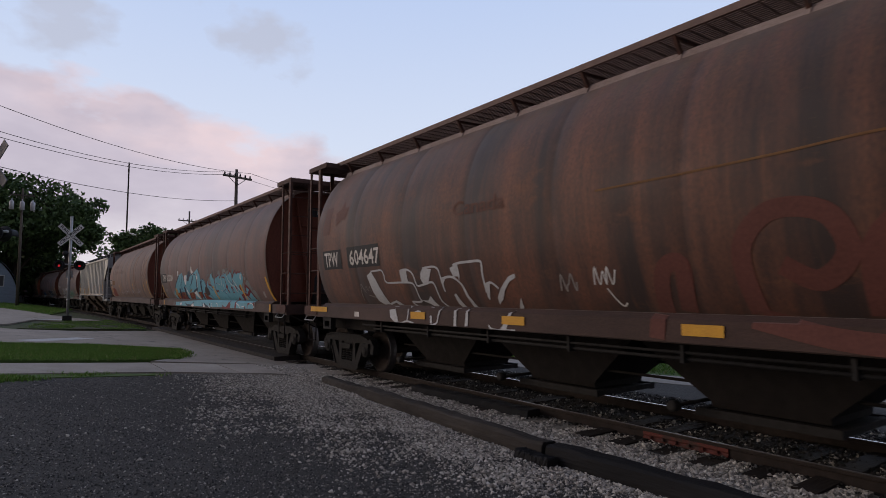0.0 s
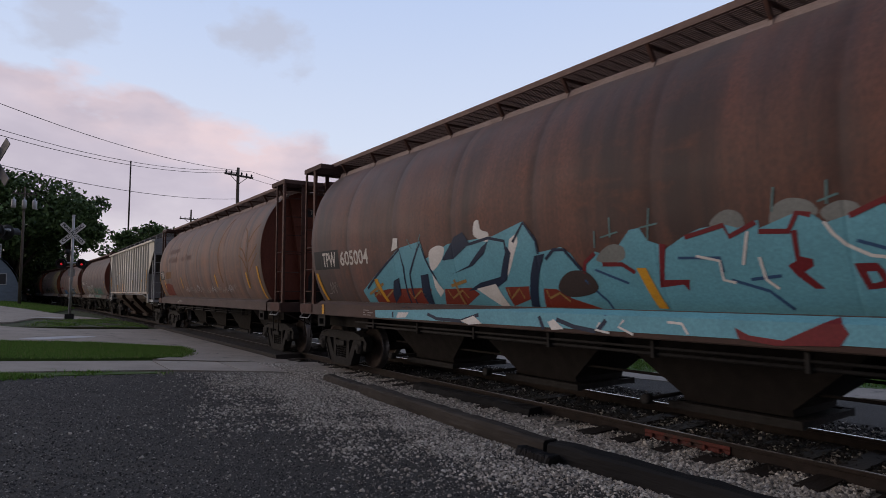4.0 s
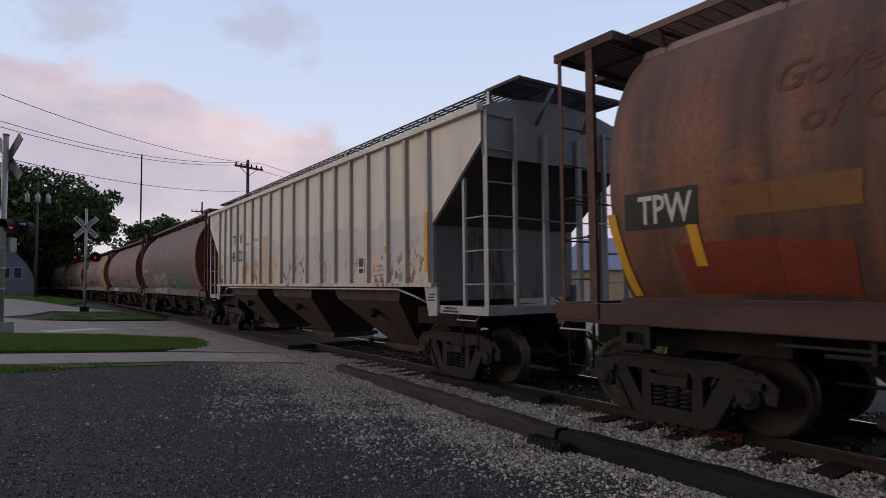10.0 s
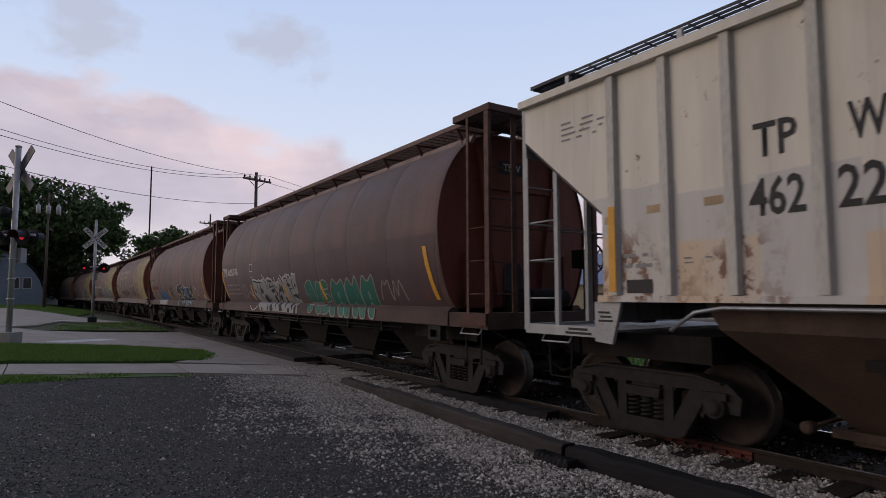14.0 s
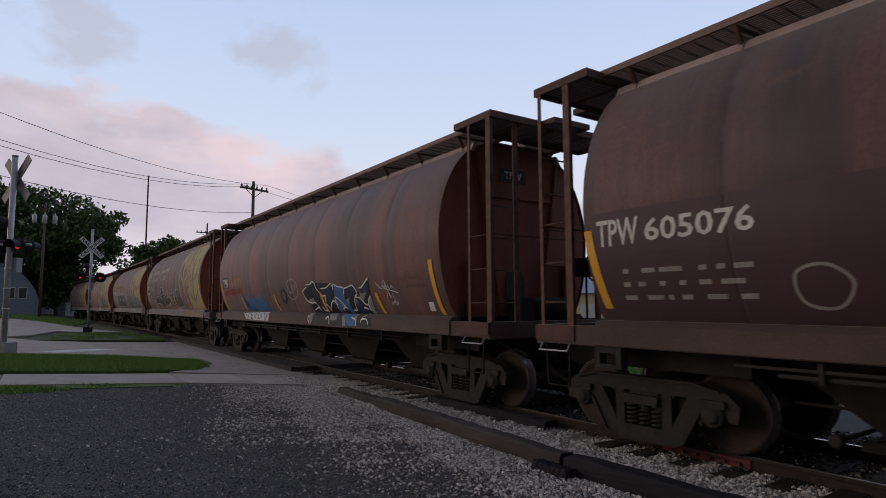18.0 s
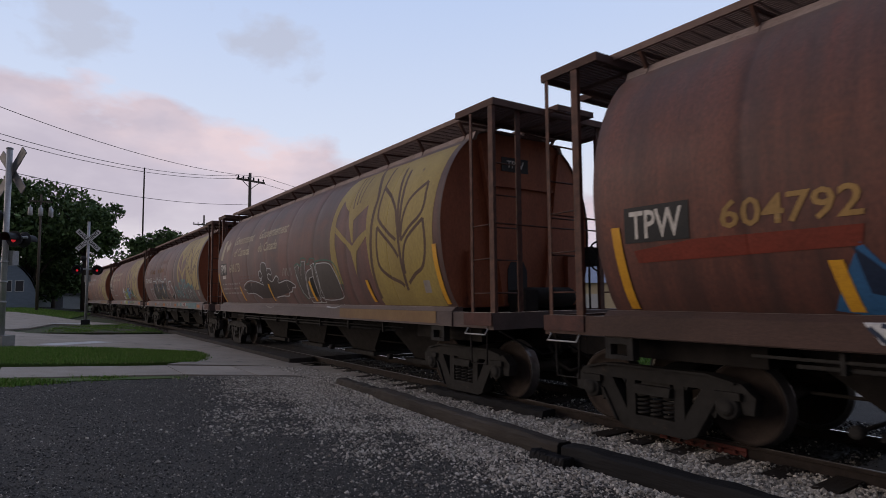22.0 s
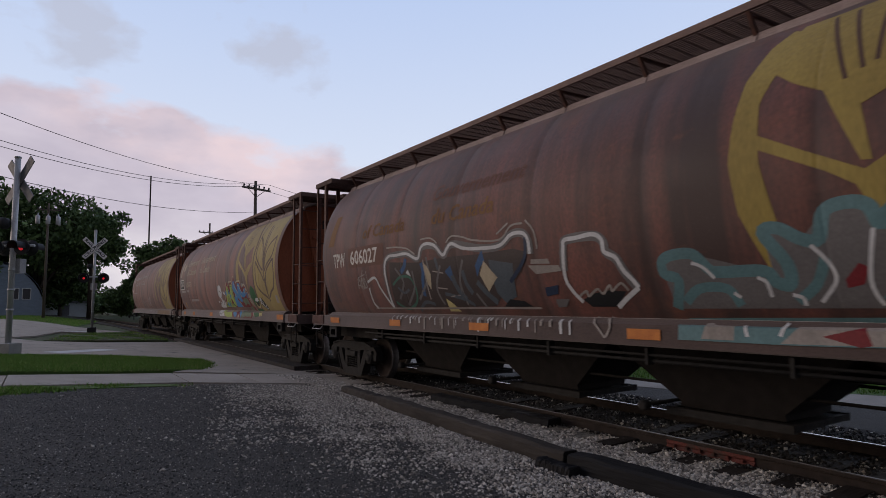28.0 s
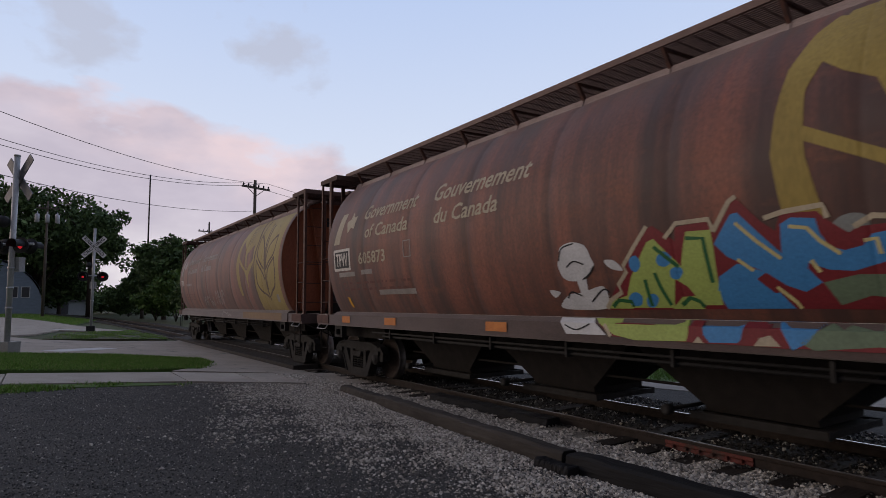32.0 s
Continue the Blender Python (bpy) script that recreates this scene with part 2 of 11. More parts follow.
    fine = mixed(ranged(pale_runs, 0.62, 0.78, 0.30), fine, rust)
    if patch:
        w = noise_at((0.35, 1, 0.35), 1.1, 2)
        fine = mixed(ranged(w, 0.60, 0.63, 0.85), fine, patch)
    L(fine, bsdf.inputs["Base Color"])
    rr = nt.nodes.new("ShaderNodeMapRange")
    rr.inputs["To Min"].default_value, rr.inputs["To Max"].default_value = 0.46, 0.76
    L(bloom, rr.inputs[0])
    L(rr.outputs[0], bsdf.inputs["Roughness"])
    bsdf.inputs["Specular IOR Level"].default_value = 0.34
    dusty(bsdf, 0.20)
    bp = nt.nodes.new("ShaderNodeBump")
    bp.inputs["Strength"].default_value, bp.inputs["Distance"].default_value = 0.25, 0.03
    wob = noise_at((1.0, 0.6, 0.35), 1.6, 3)
    add = nt.nodes.new("ShaderNodeMath")
    add.operation, add.inputs[1].default_value = "MULTIPLY_ADD", 0.08
    L(grain, add.inputs[0])
    L(wob, add.inputs[2])
    L(add.outputs[0], bp.inputs["Height"])
    L(bp.outputs[0], bsdf.inputs["Normal"])
    return m


BROWN, SOOT, RUST, PALE = (0.105, 0.040, 0.026), (0.040, 0.022, 0.019), (0.17, 0.060, 0.030), (0.095, 0.070, 0.062)
# grimy steel, its base also darkened to hold the shade below the cars
M_underframe = node_mat("grimy_shaded_underframe_steel", (0.018, 0.0145, 0.013), (0.009, 0.008, 0.0075), 6, 0.9, 0.0, 0.2, 70, spots=(0.055, 0.032, 0.021), spot_at=0.65)
M_truck = node_mat("dusty_cast_steel", (0.027, 0.0255, 0.0245), (0.0135, 0.0125, 0.012), 7, 0.85, 0.0, 0.25, 80, spots=(0.055, 0.040, 0.031), spot_at=0.64)
M_tread = node_mat("polished_wheel_rim", (0.30, 0.285, 0.275), (0.18, 0.17, 0.165), 12, 0.4, 0.8, 0.03, 90)
M_wheel = node_mat("rusty_wheel_plate", (0.050, 0.037, 0.031), (0.026, 0.020, 0.0175), 6, 0.9, 0.0, 0.15, 70)
M_railtop = node_mat("polished_rail_head", (0.55, 0.55, 0.56), (0.4, 0.4, 0.41), 15, 0.22, 1.0, 0.02, 120)
# near head: the train's dark reflection is put into the colour
M_railtop_dimmed = node_mat("rail_head_with_painted_reflection", (0.075, 0.068, 0.064), (0.045, 0.040, 0.038), 15, 0.42, 0.5, 0.05, 90)
M_rail = node_mat("rusty_rail_web", (0.036, 0.026, 0.021), (0.018, 0.014, 0.012), 9, 0.85, 0.0, 0.25, 80)
M_jointred = node_mat("faded_red_joint_paint", (0.15, 0.036, 0.028), (0.07, 0.028, 0.022), 9, 0.75, 0.0, 0.25, 60, spots=(0.06, 0.035, 0.028), spot_at=0.55)
M_tie = node_mat("creosoted_tie_wood", (0.035, 0.026, 0.021), (0.016, 0.013, 0.011), 5, 0.9, 0, 0.5, 40, (1, 0.15, 1), rand=0.25)
M_timber = node_mat("weathered_timber", (0.062, 0.053, 0.046), (0.022, 0.019, 0.017), 4, 0.9, 0, 0.7, 30, (0.12, 1, 1), spots=(0.13, 0.115, 0.10), spot_at=0.66, spot_scale=5)
M_tarred = node_mat("tarred_timber", (0.013, 0.012, 0.013), (0.006, 0.006, 0.0065), 4, 0.8, 0, 0.5, 30, (0.15, 1, 1))
M_handrail = node_mat("worn_brown_handrail", (0.11, 0.05, 0.036), (0.045, 0.027, 0.023), 8, 0.65, 0.1, 0.1, 80)
M_grating = node_mat("rusty_walkway_grating", (0.22, 0.15, 0.13), (0.13, 0.09, 0.08), 5, 0.8, 0.0, 0.2, 80)
M_flange = node_mat("pale_dusty_roof_edge", (0.34, 0.275, 0.255), (0.19, 0.14, 0.125), 3.0, 0.85, 0, 0.15, 50, (0.5, 1, 1), spots=(0.10, 0.06, 0.05), spot_at=0.60, spot_scale=6)
M_galv = node_mat("galvanised_steel", (0.30, 0.31, 0.33), (0.20, 0.21, 0.22), 6, 0.5, 0.6, 0.06, 60)
M_yellow = node_mat("yellow_reflective_stripe", (0.62, 0.33, 0.03), (0.5, 0.25, 0.03), 6, 0.5, 0, 0.05, 60)
M_orange = node_mat("orange_marker_plate", (0.50, 0.18, 0.035), (0.34, 0.11, 0.03), 6, 0.55, 0, 0.05, 60)
M_white = node_mat("white_stencil_paint", (0.62, 0.60, 0.57), (0.40, 0.37, 0.34), 12, 0.65, 0, 0.05, 60)
M_black = node_mat("black_stencil_panel", (0.018, 0.019, 0.022), (0.032, 0.032, 0.034), 6, 0.6, 0, 0.05, 60)

# ---- mesh tools ----
D = 7.3            # the track's centre line runs along x at y = D
BEND_AT, BEND = -38.3, -1.33e-3


def track_y(x):
    d = min(x - BEND_AT, 0.0)
    return D + BEND * d * d / 2


def track_turn(x):
    return math.atan(BEND * min(x - BEND_AT, 0.0))


def gz(x, y):
    """Height of the ground: level along the railway, rising gently to the street side."""
    return -0.16 + 0.08 * min(max(6.0 - y, 0.0), 7.5) - 0.017 * min(max(y - 9.6, 0.0), 44.0)


def box(bm, x0, x1, y0, y1, z0, z1):
    v = [bm.verts.new((x, y, z)) for x in (x0, x1) for y in (y0, y1) for z in (z0, z1)]
    for f in ((0, 1, 3, 2), (4, 6, 7, 5), (0, 4, 5, 1), (2, 3, 7, 6), (0, 2, 6, 4), (1, 5, 7, 3)):
        bm.faces.new([v[i] for i in f])
    return v


def rod(bm, a, b, r, n=8, r2=None):
    a, b = Vector(a), Vector(b)
    d = (b - a).normalized()
    u = d.orthogonal().normalized()
    w = d.cross(u)
    r2 = r if r2 is None else r2
    ra = [bm.verts.new(a + r * (math.cos(t) * u + math.sin(t) * w)) for t in (2 * math.pi * k / n for k in range(n))]
    rb = [bm.verts.new(b + r2 * (math.cos(t) * u + math.sin(t) * w)) for t in (2 * math.pi * k / n for k in range(n))]
    for k in range(n):
        bm.faces.new((ra[k], ra[(k + 1) % n], rb[(k + 1) % n], rb[k])).smooth = True
    bm.faces.new(ra[::-1])
    bm.faces.new(rb)


def pipe(bm, pts, r, n=6):
    """One bent tube through the points."""
    pts = [Vector(p) for p in pts]
    rings, u = [], None
    for k, p in enumerate(pts):
        d = (pts[min(k + 1, len(pts) - 1)] - pts[max(k - 1, 0)]).normalized()
        u = (u - d * u.dot(d)) if u is not None else d.orthogonal()
        u = u.normalized() if u.length > 1e-5 else d.orthogonal().normalized()
        w = d.cross(u)
        rings.append([bm.verts.new(p + r * (math.cos(t) * u + math.sin(t) * w)) for t in (2 * math.pi * i / n for i in range(n))])
    for a, b in zip(rings, rings[1:]):
        for i in range(n):
            bm.faces.new((a[i], a[(i + 1) % n], b[(i + 1) % n], b[i])).smooth = True
    bm.faces.new(rings[0][::-1])
    bm.faces.new(rings[-1])


def prism(bm, outline, axis, lo, hi):
    """An outline of (u, v) pushed along one axis: x takes (y, z), y takes (x, z), z takes (x, y)."""
    def at(u, v, w):
        return {"x": (w, u, v), "y": (u, w, v), "z": (u, v, w)}[axis]
    a = [bm.verts.new(at(u, v, lo)) for u, v in outline]
    b = [bm.verts.new(at(u, v, hi)) for u, v in outline]
    n = len(outline)
    for k in range(n):
        bm.faces.new((a[k], a[(k + 1) % n], b[(k + 1) % n], b[k]))
    bm.faces.new(a[::-1])
    bm.faces.new(b)


def disc_ring(bm, centre, axis, prof, n=32, closed=True):
    """Turned about an axis ('x', 'y' or 'z') from (radius, offset) pairs; open ends are closed."""
    rings = []
    for r, o in prof:
        ring = []
        for k in range(n):
            t = 2 * math.pi * k / n
            c, s = r * math.cos(t), r * math.sin(t)
            p = {"x": (o, c, s), "y": (c, o, s), "z": (c, s, o)}[axis]
            ring.append(bm.verts.new(Vector(centre) + Vector(p)))
        rings.append(ring)
    for a, b in zip(rings, rings[1:]):
        for k in range(n):
            bm.faces.new((a[k], a[(k + 1) % n], b[(k + 1) % n], b[k])).smooth = True
    if closed:
        bm.faces.new(rings[0][::-1])
        bm.faces.new(rings[-1])


def done(bm, name, bevel=0.0):
    if bevel:
        es = [e for e in bm.edges if len(e.link_faces) == 2 and e.calc_face_angle(0) > 0.6]
        bmesh.ops.bevel(bm, geom=es, offset=bevel, segments=1, affect="EDGES")
    bmesh.ops.recalc_face_normals(bm, faces=bm.faces)
    me = bpy.data.meshes.new(name)
    bm.to_mesh(me)
    bm.free()
    return me


def mesh_part(name, me, material, parent, label="", m=None):
    """One mesh object under a thing or under a part; the mesh may be shared, the material is the object's own."""
    ob = new(name, me)
    if not me.materials:
        me.materials.append(None)
    ob.material_slots[0].link = "OBJECT"
    ob.material_slots[0].material = material
    ob.parent = parent
    if m is not None:
        ob.matrix_basis = m
    if label:
        tagged(ob, label)
    return ob


def part(name, bm, material, parent, label="", bevel=0.0):
    return mesh_part(name, done(bm, name, bevel), material, parent, label)


def thing(name, label, category, m=None, group="", kind=""):
    ob = new(name)
    if m is not None:
        ob.matrix_basis = m
    return tagged(ob, label, category, group, kind)


def solid(name, bm, material, label="", category="", group="", kind="", bevel=0.0):
    """A thing that is one mesh."""
    ob = new(name, done(bm, name, bevel))
    ob.data.materials.append(material)
    return tagged(ob, label, category, group, kind)


SHARED = {}


def once(key, build, bevel=0.0):
    if key not in SHARED:
        bm = bmesh.new()
        build(bm)
        SHARED[key] = done(bm, key, bevel)
    return SHARED[key]


def letters(body, size, extrude=0.0):
    """Flat letters as a bmesh, lying in x and z, centred."""
    cu = bpy.data.curves.new("letters", "FONT")
    cu.body, cu.size, cu.align_x, cu.align_y = body, size, "CENTER", "CENTER"
    cu.resolution_u = 2
    cu.offset = 0.016 * size
    ob = bpy.data.objects.new("letters", cu)
    scene.collection.objects.link(ob)
    dg = bpy.context.evaluated_depsgraph_get()
    me = bpy.data.meshes.new_from_object(ob.evaluated_get(dg))
    bpy.data.objects.remove(ob)
    bm = bmesh.new()
    bm.from_mesh(me)
    bpy.data.meshes.remove(me)
    bpy.data.curves.remove(cu)
    for v in bm.verts:
        v.co = Vector((v.co.x, 0, v.co.y))
    return bm

# ---- ground ----
M_earth = node_mat("summer_grass_and_dirt", (0.035, 0.060, 0.015), (0.075, 0.070, 0.042), 0.35, 0.95, 0, 0.5, 18, contrast=0.3)
M_lot = node_mat("crushed_asphalt_gravel", (0.043, 0.0405, 0.0375), (0.078, 0.072, 0.065), 1.3, 0.93, 0, 1.0, 75, contrast=0.5, spots=(0.16, 0.150, 0.136), spot_at=0.58, spot_scale=48)
M_ballast = node_mat("dark_track_ballast", (0.020, 0.017, 0.015), (0.042, 0.037, 0.033), 9, 0.95, 0, 0.9, 45)
M_road = node_mat("worn_grey_pavement", (0.345, 0.300, 0.252), (0.245, 0.215, 0.182), 0.8, 0.9, 0, 0.3, 60, spots=(0.12, 0.110, 0.098), spot_at=0.58, spot_scale=1.6)
M_slab = node_mat("old_concrete_slab", (0.365, 0.322, 0.275), (0.26, 0.230, 0.198), 1.1, 0.9, 0, 0.3, 50, spots=(0.11, 0.105, 0.095), spot_at=0.62, spot_scale=2.0, rand=0.08)
M_line = node_mat("worn_white_road_paint", (0.55, 0.55, 0.54), (0.42, 0.41, 0.40), 3, 0.8, 0, 0.15, 60)
M_lawn = node_mat("lawn_soil", (0.055, 0.11, 0.02), (0.085, 0.12, 0.04), 2.5, 0.95, 0, 0.5, 40)
M_crossing = node_mat("dark_crossing_planks", (0.045, 0.040, 0.037), (0.025, 0.022, 0.021), 4, 0.9, 0, 0.4, 40)


def sheet(name, outline, lift, material, kind="structure", label="", category="", step=1.2):
    """A patch of ground: an outline in plan laid on the slope, with a thin edge down."""
    bm = bmesh.new()
    f = bm.faces.new([bm.verts.new((x, y, 0)) for x, y in outline])
    if f.normal.z < 0:
        f.normal_flip()
    for k in (-1.5, 6.0, 9.6, 53.6):
        bmesh.ops.bisect_plane(bm, geom=bm.verts[:] + bm.edges[:] + bm.faces[:], plane_co=(0, k, 0), plane_no=(0, 1, 0))
    bm.normal_update()
    top = bm.faces[:]
    r = bmesh.ops.extrude_face_region(bm, geom=top)
    up = [v for v in r["geom"] if isinstance(v, bmesh.types.BMVert)]
    high = set(up)
    for v in bm.verts:
        v.co.z = gz(v.co.x, v.co.y) + (lift if v in high else -0.05)
    return solid(name, bm, material, label, category, kind=kind)


def earth():
    bm = bmesh.new()
    xs = [-2500, -600, -200, -120, -80, -50, -30, -18, -10, -4, 2, 10, 30, 120, 600, 2500]
    ys = [-2500, -400, -100, -40, -12, -4, -1.5, 0.5, 2.5, 4.5, 6.0, 7.3, 9.6, 15, 30, 53.6, 100, 400, 2500]
    g = [[bm.verts.new((x, y, gz(x, y) - 0.06)) for y in ys] for x in xs]
    for i in range(len(xs) - 1):
        for j in range(len(ys) - 1):
            bm.faces.new((g[i][j], g[i + 1][j], g[i + 1][j + 1], g[i][j + 1]))
    return solid("ground", bm, M_earth, "grassy earth with bare dirt patches", "ground", kind="structure")


earth()
sheet("gravel_lot", [(14, -14), (14, 5.0), (-4, 5.0), (-12.3, 5.6), (-12.75, 3.0), (-12.7, 1.0), (-12.3, -1.5), (-11.5, -14)], 0.0, M_lot, label="dark crushed asphalt parking lot", category="ground")
sheet("road", [(-19.7, -30), (-19.9, -0.8), (-20.4, 1.8), (-19.4, 4.2), (-17.0, 3.9), (-15.2, 2.6), (-14.7, 6.5), (-34.0, 6.5), (-31.5, 5.5), (-28.5, 2.0), (-28.2, 0.0), (-30, -1.2), (-34, -30)], 0.02, M_road, label="worn grey street pavement", category="road")
sheet("far_road", [(-30.2, -1.3), (-34.5, -30), (-80, -30), (-76, -3.5), (-60, 0.6), (-52, 2.0), (-47, 3.2), (-44, 4.5), (-40, 3.2), (-40.0, 0.9), (-33, -0.2)], 0.02, M_road, label="grey side street pavement", category="road")
sheet("road_beyond", [(-15, 8.2), (-33, 8.2), (-30, 70), (-12, 70)], 0.02, M_road, label="grey street beyond the railway", category="road")
sheet("track_bed", [(16, 5.1), (-4.5, 5.0), (-12.0, 5.5), (-16, 5.8), (-34, 5.8), (-60, 5.3), (-140, -2.0), (-140, 2), (-60, 9.6), (16, 9.6)], 0.012, M_ballast, label="dark ballast bed between the rails", category="ballast")
sheet("far_gravel", [(16, 9.6), (-14, 9.6), (-14, 10.6), (-4.9, 11.6), (16, 20)], 0.006, M_lot, label="dark gravel strip beyond the track", category="ground")
sheet("path_beyond", [(-15, 10.4), (-9.0, 10.5), (-4.9, 11.9), (16, 21), (16, 23.5), (-5.5, 13.3), (-9.5, 11.7), (-15, 11.6)], 0.018, M_slab, label="pale concrete path beyond the track", category="path")


M_shoulder = node_mat("pale_ballast_gravel", (0.155, 0.142, 0.123), (0.27, 0.25, 0.218), 14, 0.95, 0, 1.0, 60, spots=(0.06, 0.056, 0.05), spot_at=0.55, spot_scale=26)
sheet("ballast_shoulder", [(8, 4.7), (-4.5, 4.62), (-10.9, 5.05), (-14.6, 5.5), (-15.4, 6.42), (8, 6.42)], 0.02, M_shoulder, label="pale crushed limestone shoulder beside the track", category="ballast")


sheet("far_lawn", [(-15, 11.7), (-9.5, 11.8), (-5.5, 13.4), (16, 23.7), (16, 28), (-10, 16.5), (-15, 15.5)], 0.012, M_lawn, label="green lawn strip beyond the path", category="lawn")
sheet("far_lot", [(-15, 15.7), (-10, 16.7), (16, 28.2), (30, 60), (-15, 48)], 0.01, M_road, label="pale paved lot before the far buildings", category="pavement")


def painted_line(x0, y0, x1, y1, w):
    d = Vector((x1 - x0, y1 - y0, 0)).normalized() * w / 2
    s = Vector((-d.y, d.x, 0))
    return sheet("stop_line", [(x0 + s.x, y0 + s.y), (x1 + s.x, y1 + s.y), (x1 - s.x, y1 - s.y), (x0 - s.x, y0 - s.y)], 0.026, M_line, label="worn white stop line on the street", category="road marking")


painted_line(-21.3, 0.3, -23.6, 2.0, 0.6)
painted_line(-40.4, 0.75, -42.4, 2.95, 0.5)


def slabs():
    """The pavement: concrete slabs with open joints, from the street side to the rails."""
    walk_way = tagged(new("pavement"), "cracked concrete sidewalk leading to the crossing", "pavement", kind="structure")
    ys = [-14.0, -10.6, -7.2, -3.8, -0.5, 2.5, 3.9, 5.3, 6.45]
    for k, (a, b) in enumerate(zip(ys, ys[1:])):
        bm = bmesh.new()
        tilt = random.uniform(-0.006, 0.006)
        fx = [-12.35 if y < 0 else -12.8 + 0.12 * max(y - 2.5, 0) ** 1.2 for y in (a, b)]
        bx = [-14.2 if y < 0 else -14.85 + 0.05 * y for y in (a, b)]
        vs = []
        for z in (-0.1, 0.03):
            for x, y in ((fx[0], a + 0.012), (fx[1], b - 0.012), (bx[1], b - 0.012), (bx[0], a + 0.012)):
                vs.append(bm.verts.new((x, y, gz(x, y) + z + (tilt * (y - a) if z > 0 else 0))))
        bm.faces.new(vs[3::-1])
        bm.faces.new(vs[4:])
        for j in range(4):
            bm.faces.new((vs[j], vs[(j + 1) % 4], vs[4 + (j + 1) % 4], vs[4 + j]))
        part("slab", bm, M_slab, walk_way, bevel=0.015)


slabs()
sheet("lawn_strip", [(-15.0, -16), (-15.0, -0.6), (-15.2, 1.4), (-16.0, 3.4), (-17.8, 4.0), (-19.3, 4.1), (-20.3, 1.8), (-19.8, -0.9), (-19.6, -16)], 0.03, M_lawn, label="mown grass strip beside the street", category="lawn")
sheet("lawn_edge", [(-12.2, -14), (-12.3, -0.5), (-12.6, 1.2), (-12.65, 2.3), (-12.35, 2.2), (-12.0, 0.6), (-11.6, -0.5), (-11.4, -14)], 0.012, M_lawn, label="weedy grass edge of the sidewalk", category="lawn")
sheet("grass_island", [(-28.4, 0.1), (-32.5, 5.3), (-37, 5.6), (-44, 5.0), (-40.2, 3.0), (-37, 1.4)], 0.04, M_earth, label="dry grass island round the signal", category="lawn")
sheet("far_verge", [(-52.5, 2.1), (-60, 0.7), (-76, -3.3), (-130, -10), (-130, -3.5), (-75, 5.0)], 0.03, M_lawn, label="grass verge along the side street", category="lawn")

# ---- railway ----


def rail(y0, name, label, head=None):
    """One running rail: foot, web and head, following the track."""
    ob = thing(name, label, "rail", group="running rails", kind="structure")
    sec = [(-0.07, -0.172), (0.07, -0.172), (0.07, -0.160), (0.012, -0.145), (0.010, -0.045), (0.036, -0.036), (0.036, -0.004), (-0.036, -0.004), (-0.036, -0.036), (-0.010, -0.045), (-0.012, -0.145), (-0.07, -0.160)]
    xs = [16, 6, 0, -6, -15, -25, -38, -45, -52, -60, -70, -80, -95, -110, -130, -160]
    bm = bmesh.new()
    rings = [[bm.verts.new((x, track_y(x) + y0 + y, z)) for y, z in sec] for x in xs]
    for a, b in zip(rings, rings[1:]):
        for k in range(len(sec)):
            bm.faces.new((a[k], a[(k + 1) % len(sec)], b[(k + 1) % len(sec)], b[k]))
    bm.faces.new(rings[0])
    part("web", bm, M_rail, ob)
    bm = bmesh.new()
    sec2 = [(-0.016, -0.005), (0.020, -0.005), (0.018, 0.0), (-0.014, 0.0)]
    rings = [[bm.verts.new((x, track_y(x) + y0 + y, z)) for y, z in sec2] for x in xs]
    for a, b in zip(rings, rings[1:]):
        for k in range(4):
            bm.faces.new((a[k], a[(k + 1) % 4], b[(k + 1) % 4], b[k]))
    part("running_surface", bm, head or M_railtop, ob, "worn running surface")
    return ob


near_rail = rail(-0.753, "rail", "rusty steel rail, its head coloured for the dark train it mirrors", M_railtop_dimmed)
rail(0.753, "rail", "rusty steel rail with a polished head")


def joint_bar():
    bm = bmesh.new()
    prism(bm, [(-0.045, -0.15), (-0.012, -0.14), (-0.012, -0.045), (-0.034, -0.04), (-0.036, -0.075), (-0.026, -0.095), (-0.050, -0.13)], "x", -4.72, -3.62)
    for v in bm.verts:
        v.co.y += D - 0.753
    ob = part("joint_bar", bm, M_jointred, near_rail, "red-painted joint bar")
    for k in range(6):
        b = bmesh.new()
        x = -4.6 + k * 0.172
        rod(b, (x, D - 0.83, -0.095), (x, D - 0.775, -0.095), 0.02, 6)
        part("bolt", b, M_jointred, ob)


joint_bar()


def ties():
    bed = tagged(new("ties"), "dark creosoted ties half sunk in ballast", "railway ties", kind="structure")
    bm = bmesh.new()
    box(bm, -0.115, 0.115, -1.3, 1.3, -0.10, 0.0)
    me = done(bm, "tie", 0.012)
    x, rng = 8.0, random.Random(4)
    while x > -120:
        if not -33.5 < x < -15.6:
            mesh_part("tie", me, M_tie, bed, m=pose(x + rng.uniform(-0.03, 0.03), track_y(x) + rng.uniform(-0.05, 0.05), -0.122 + rng.uniform(-0.03, 0.008), 0, 0, math.degrees(track_turn(x)) + rng.uniform(-1.5, 1.5)))
        x -= 0.53
    return bed


ties()


def crossing_planks():
    ob = tagged(new("crossing_surface"), "dark timber planking flush with the rails", "level crossing", kind="structure")
    for y0, y1 in ((-1.55, -0.83), (-0.66, -0.24), (-0.22, 0.22), (0.24, 0.66), (0.83, 1.5)):
        for k in range(6):
            bm = bmesh.new()
            box(bm, -15.8 - k * 2.95 - 2.93, -15.8 - k * 2.95, D + y0, D + y1, -0.15, -0.012)
            part("plank", bm, M_crossing, ob, bevel=0.01)


crossing_planks()


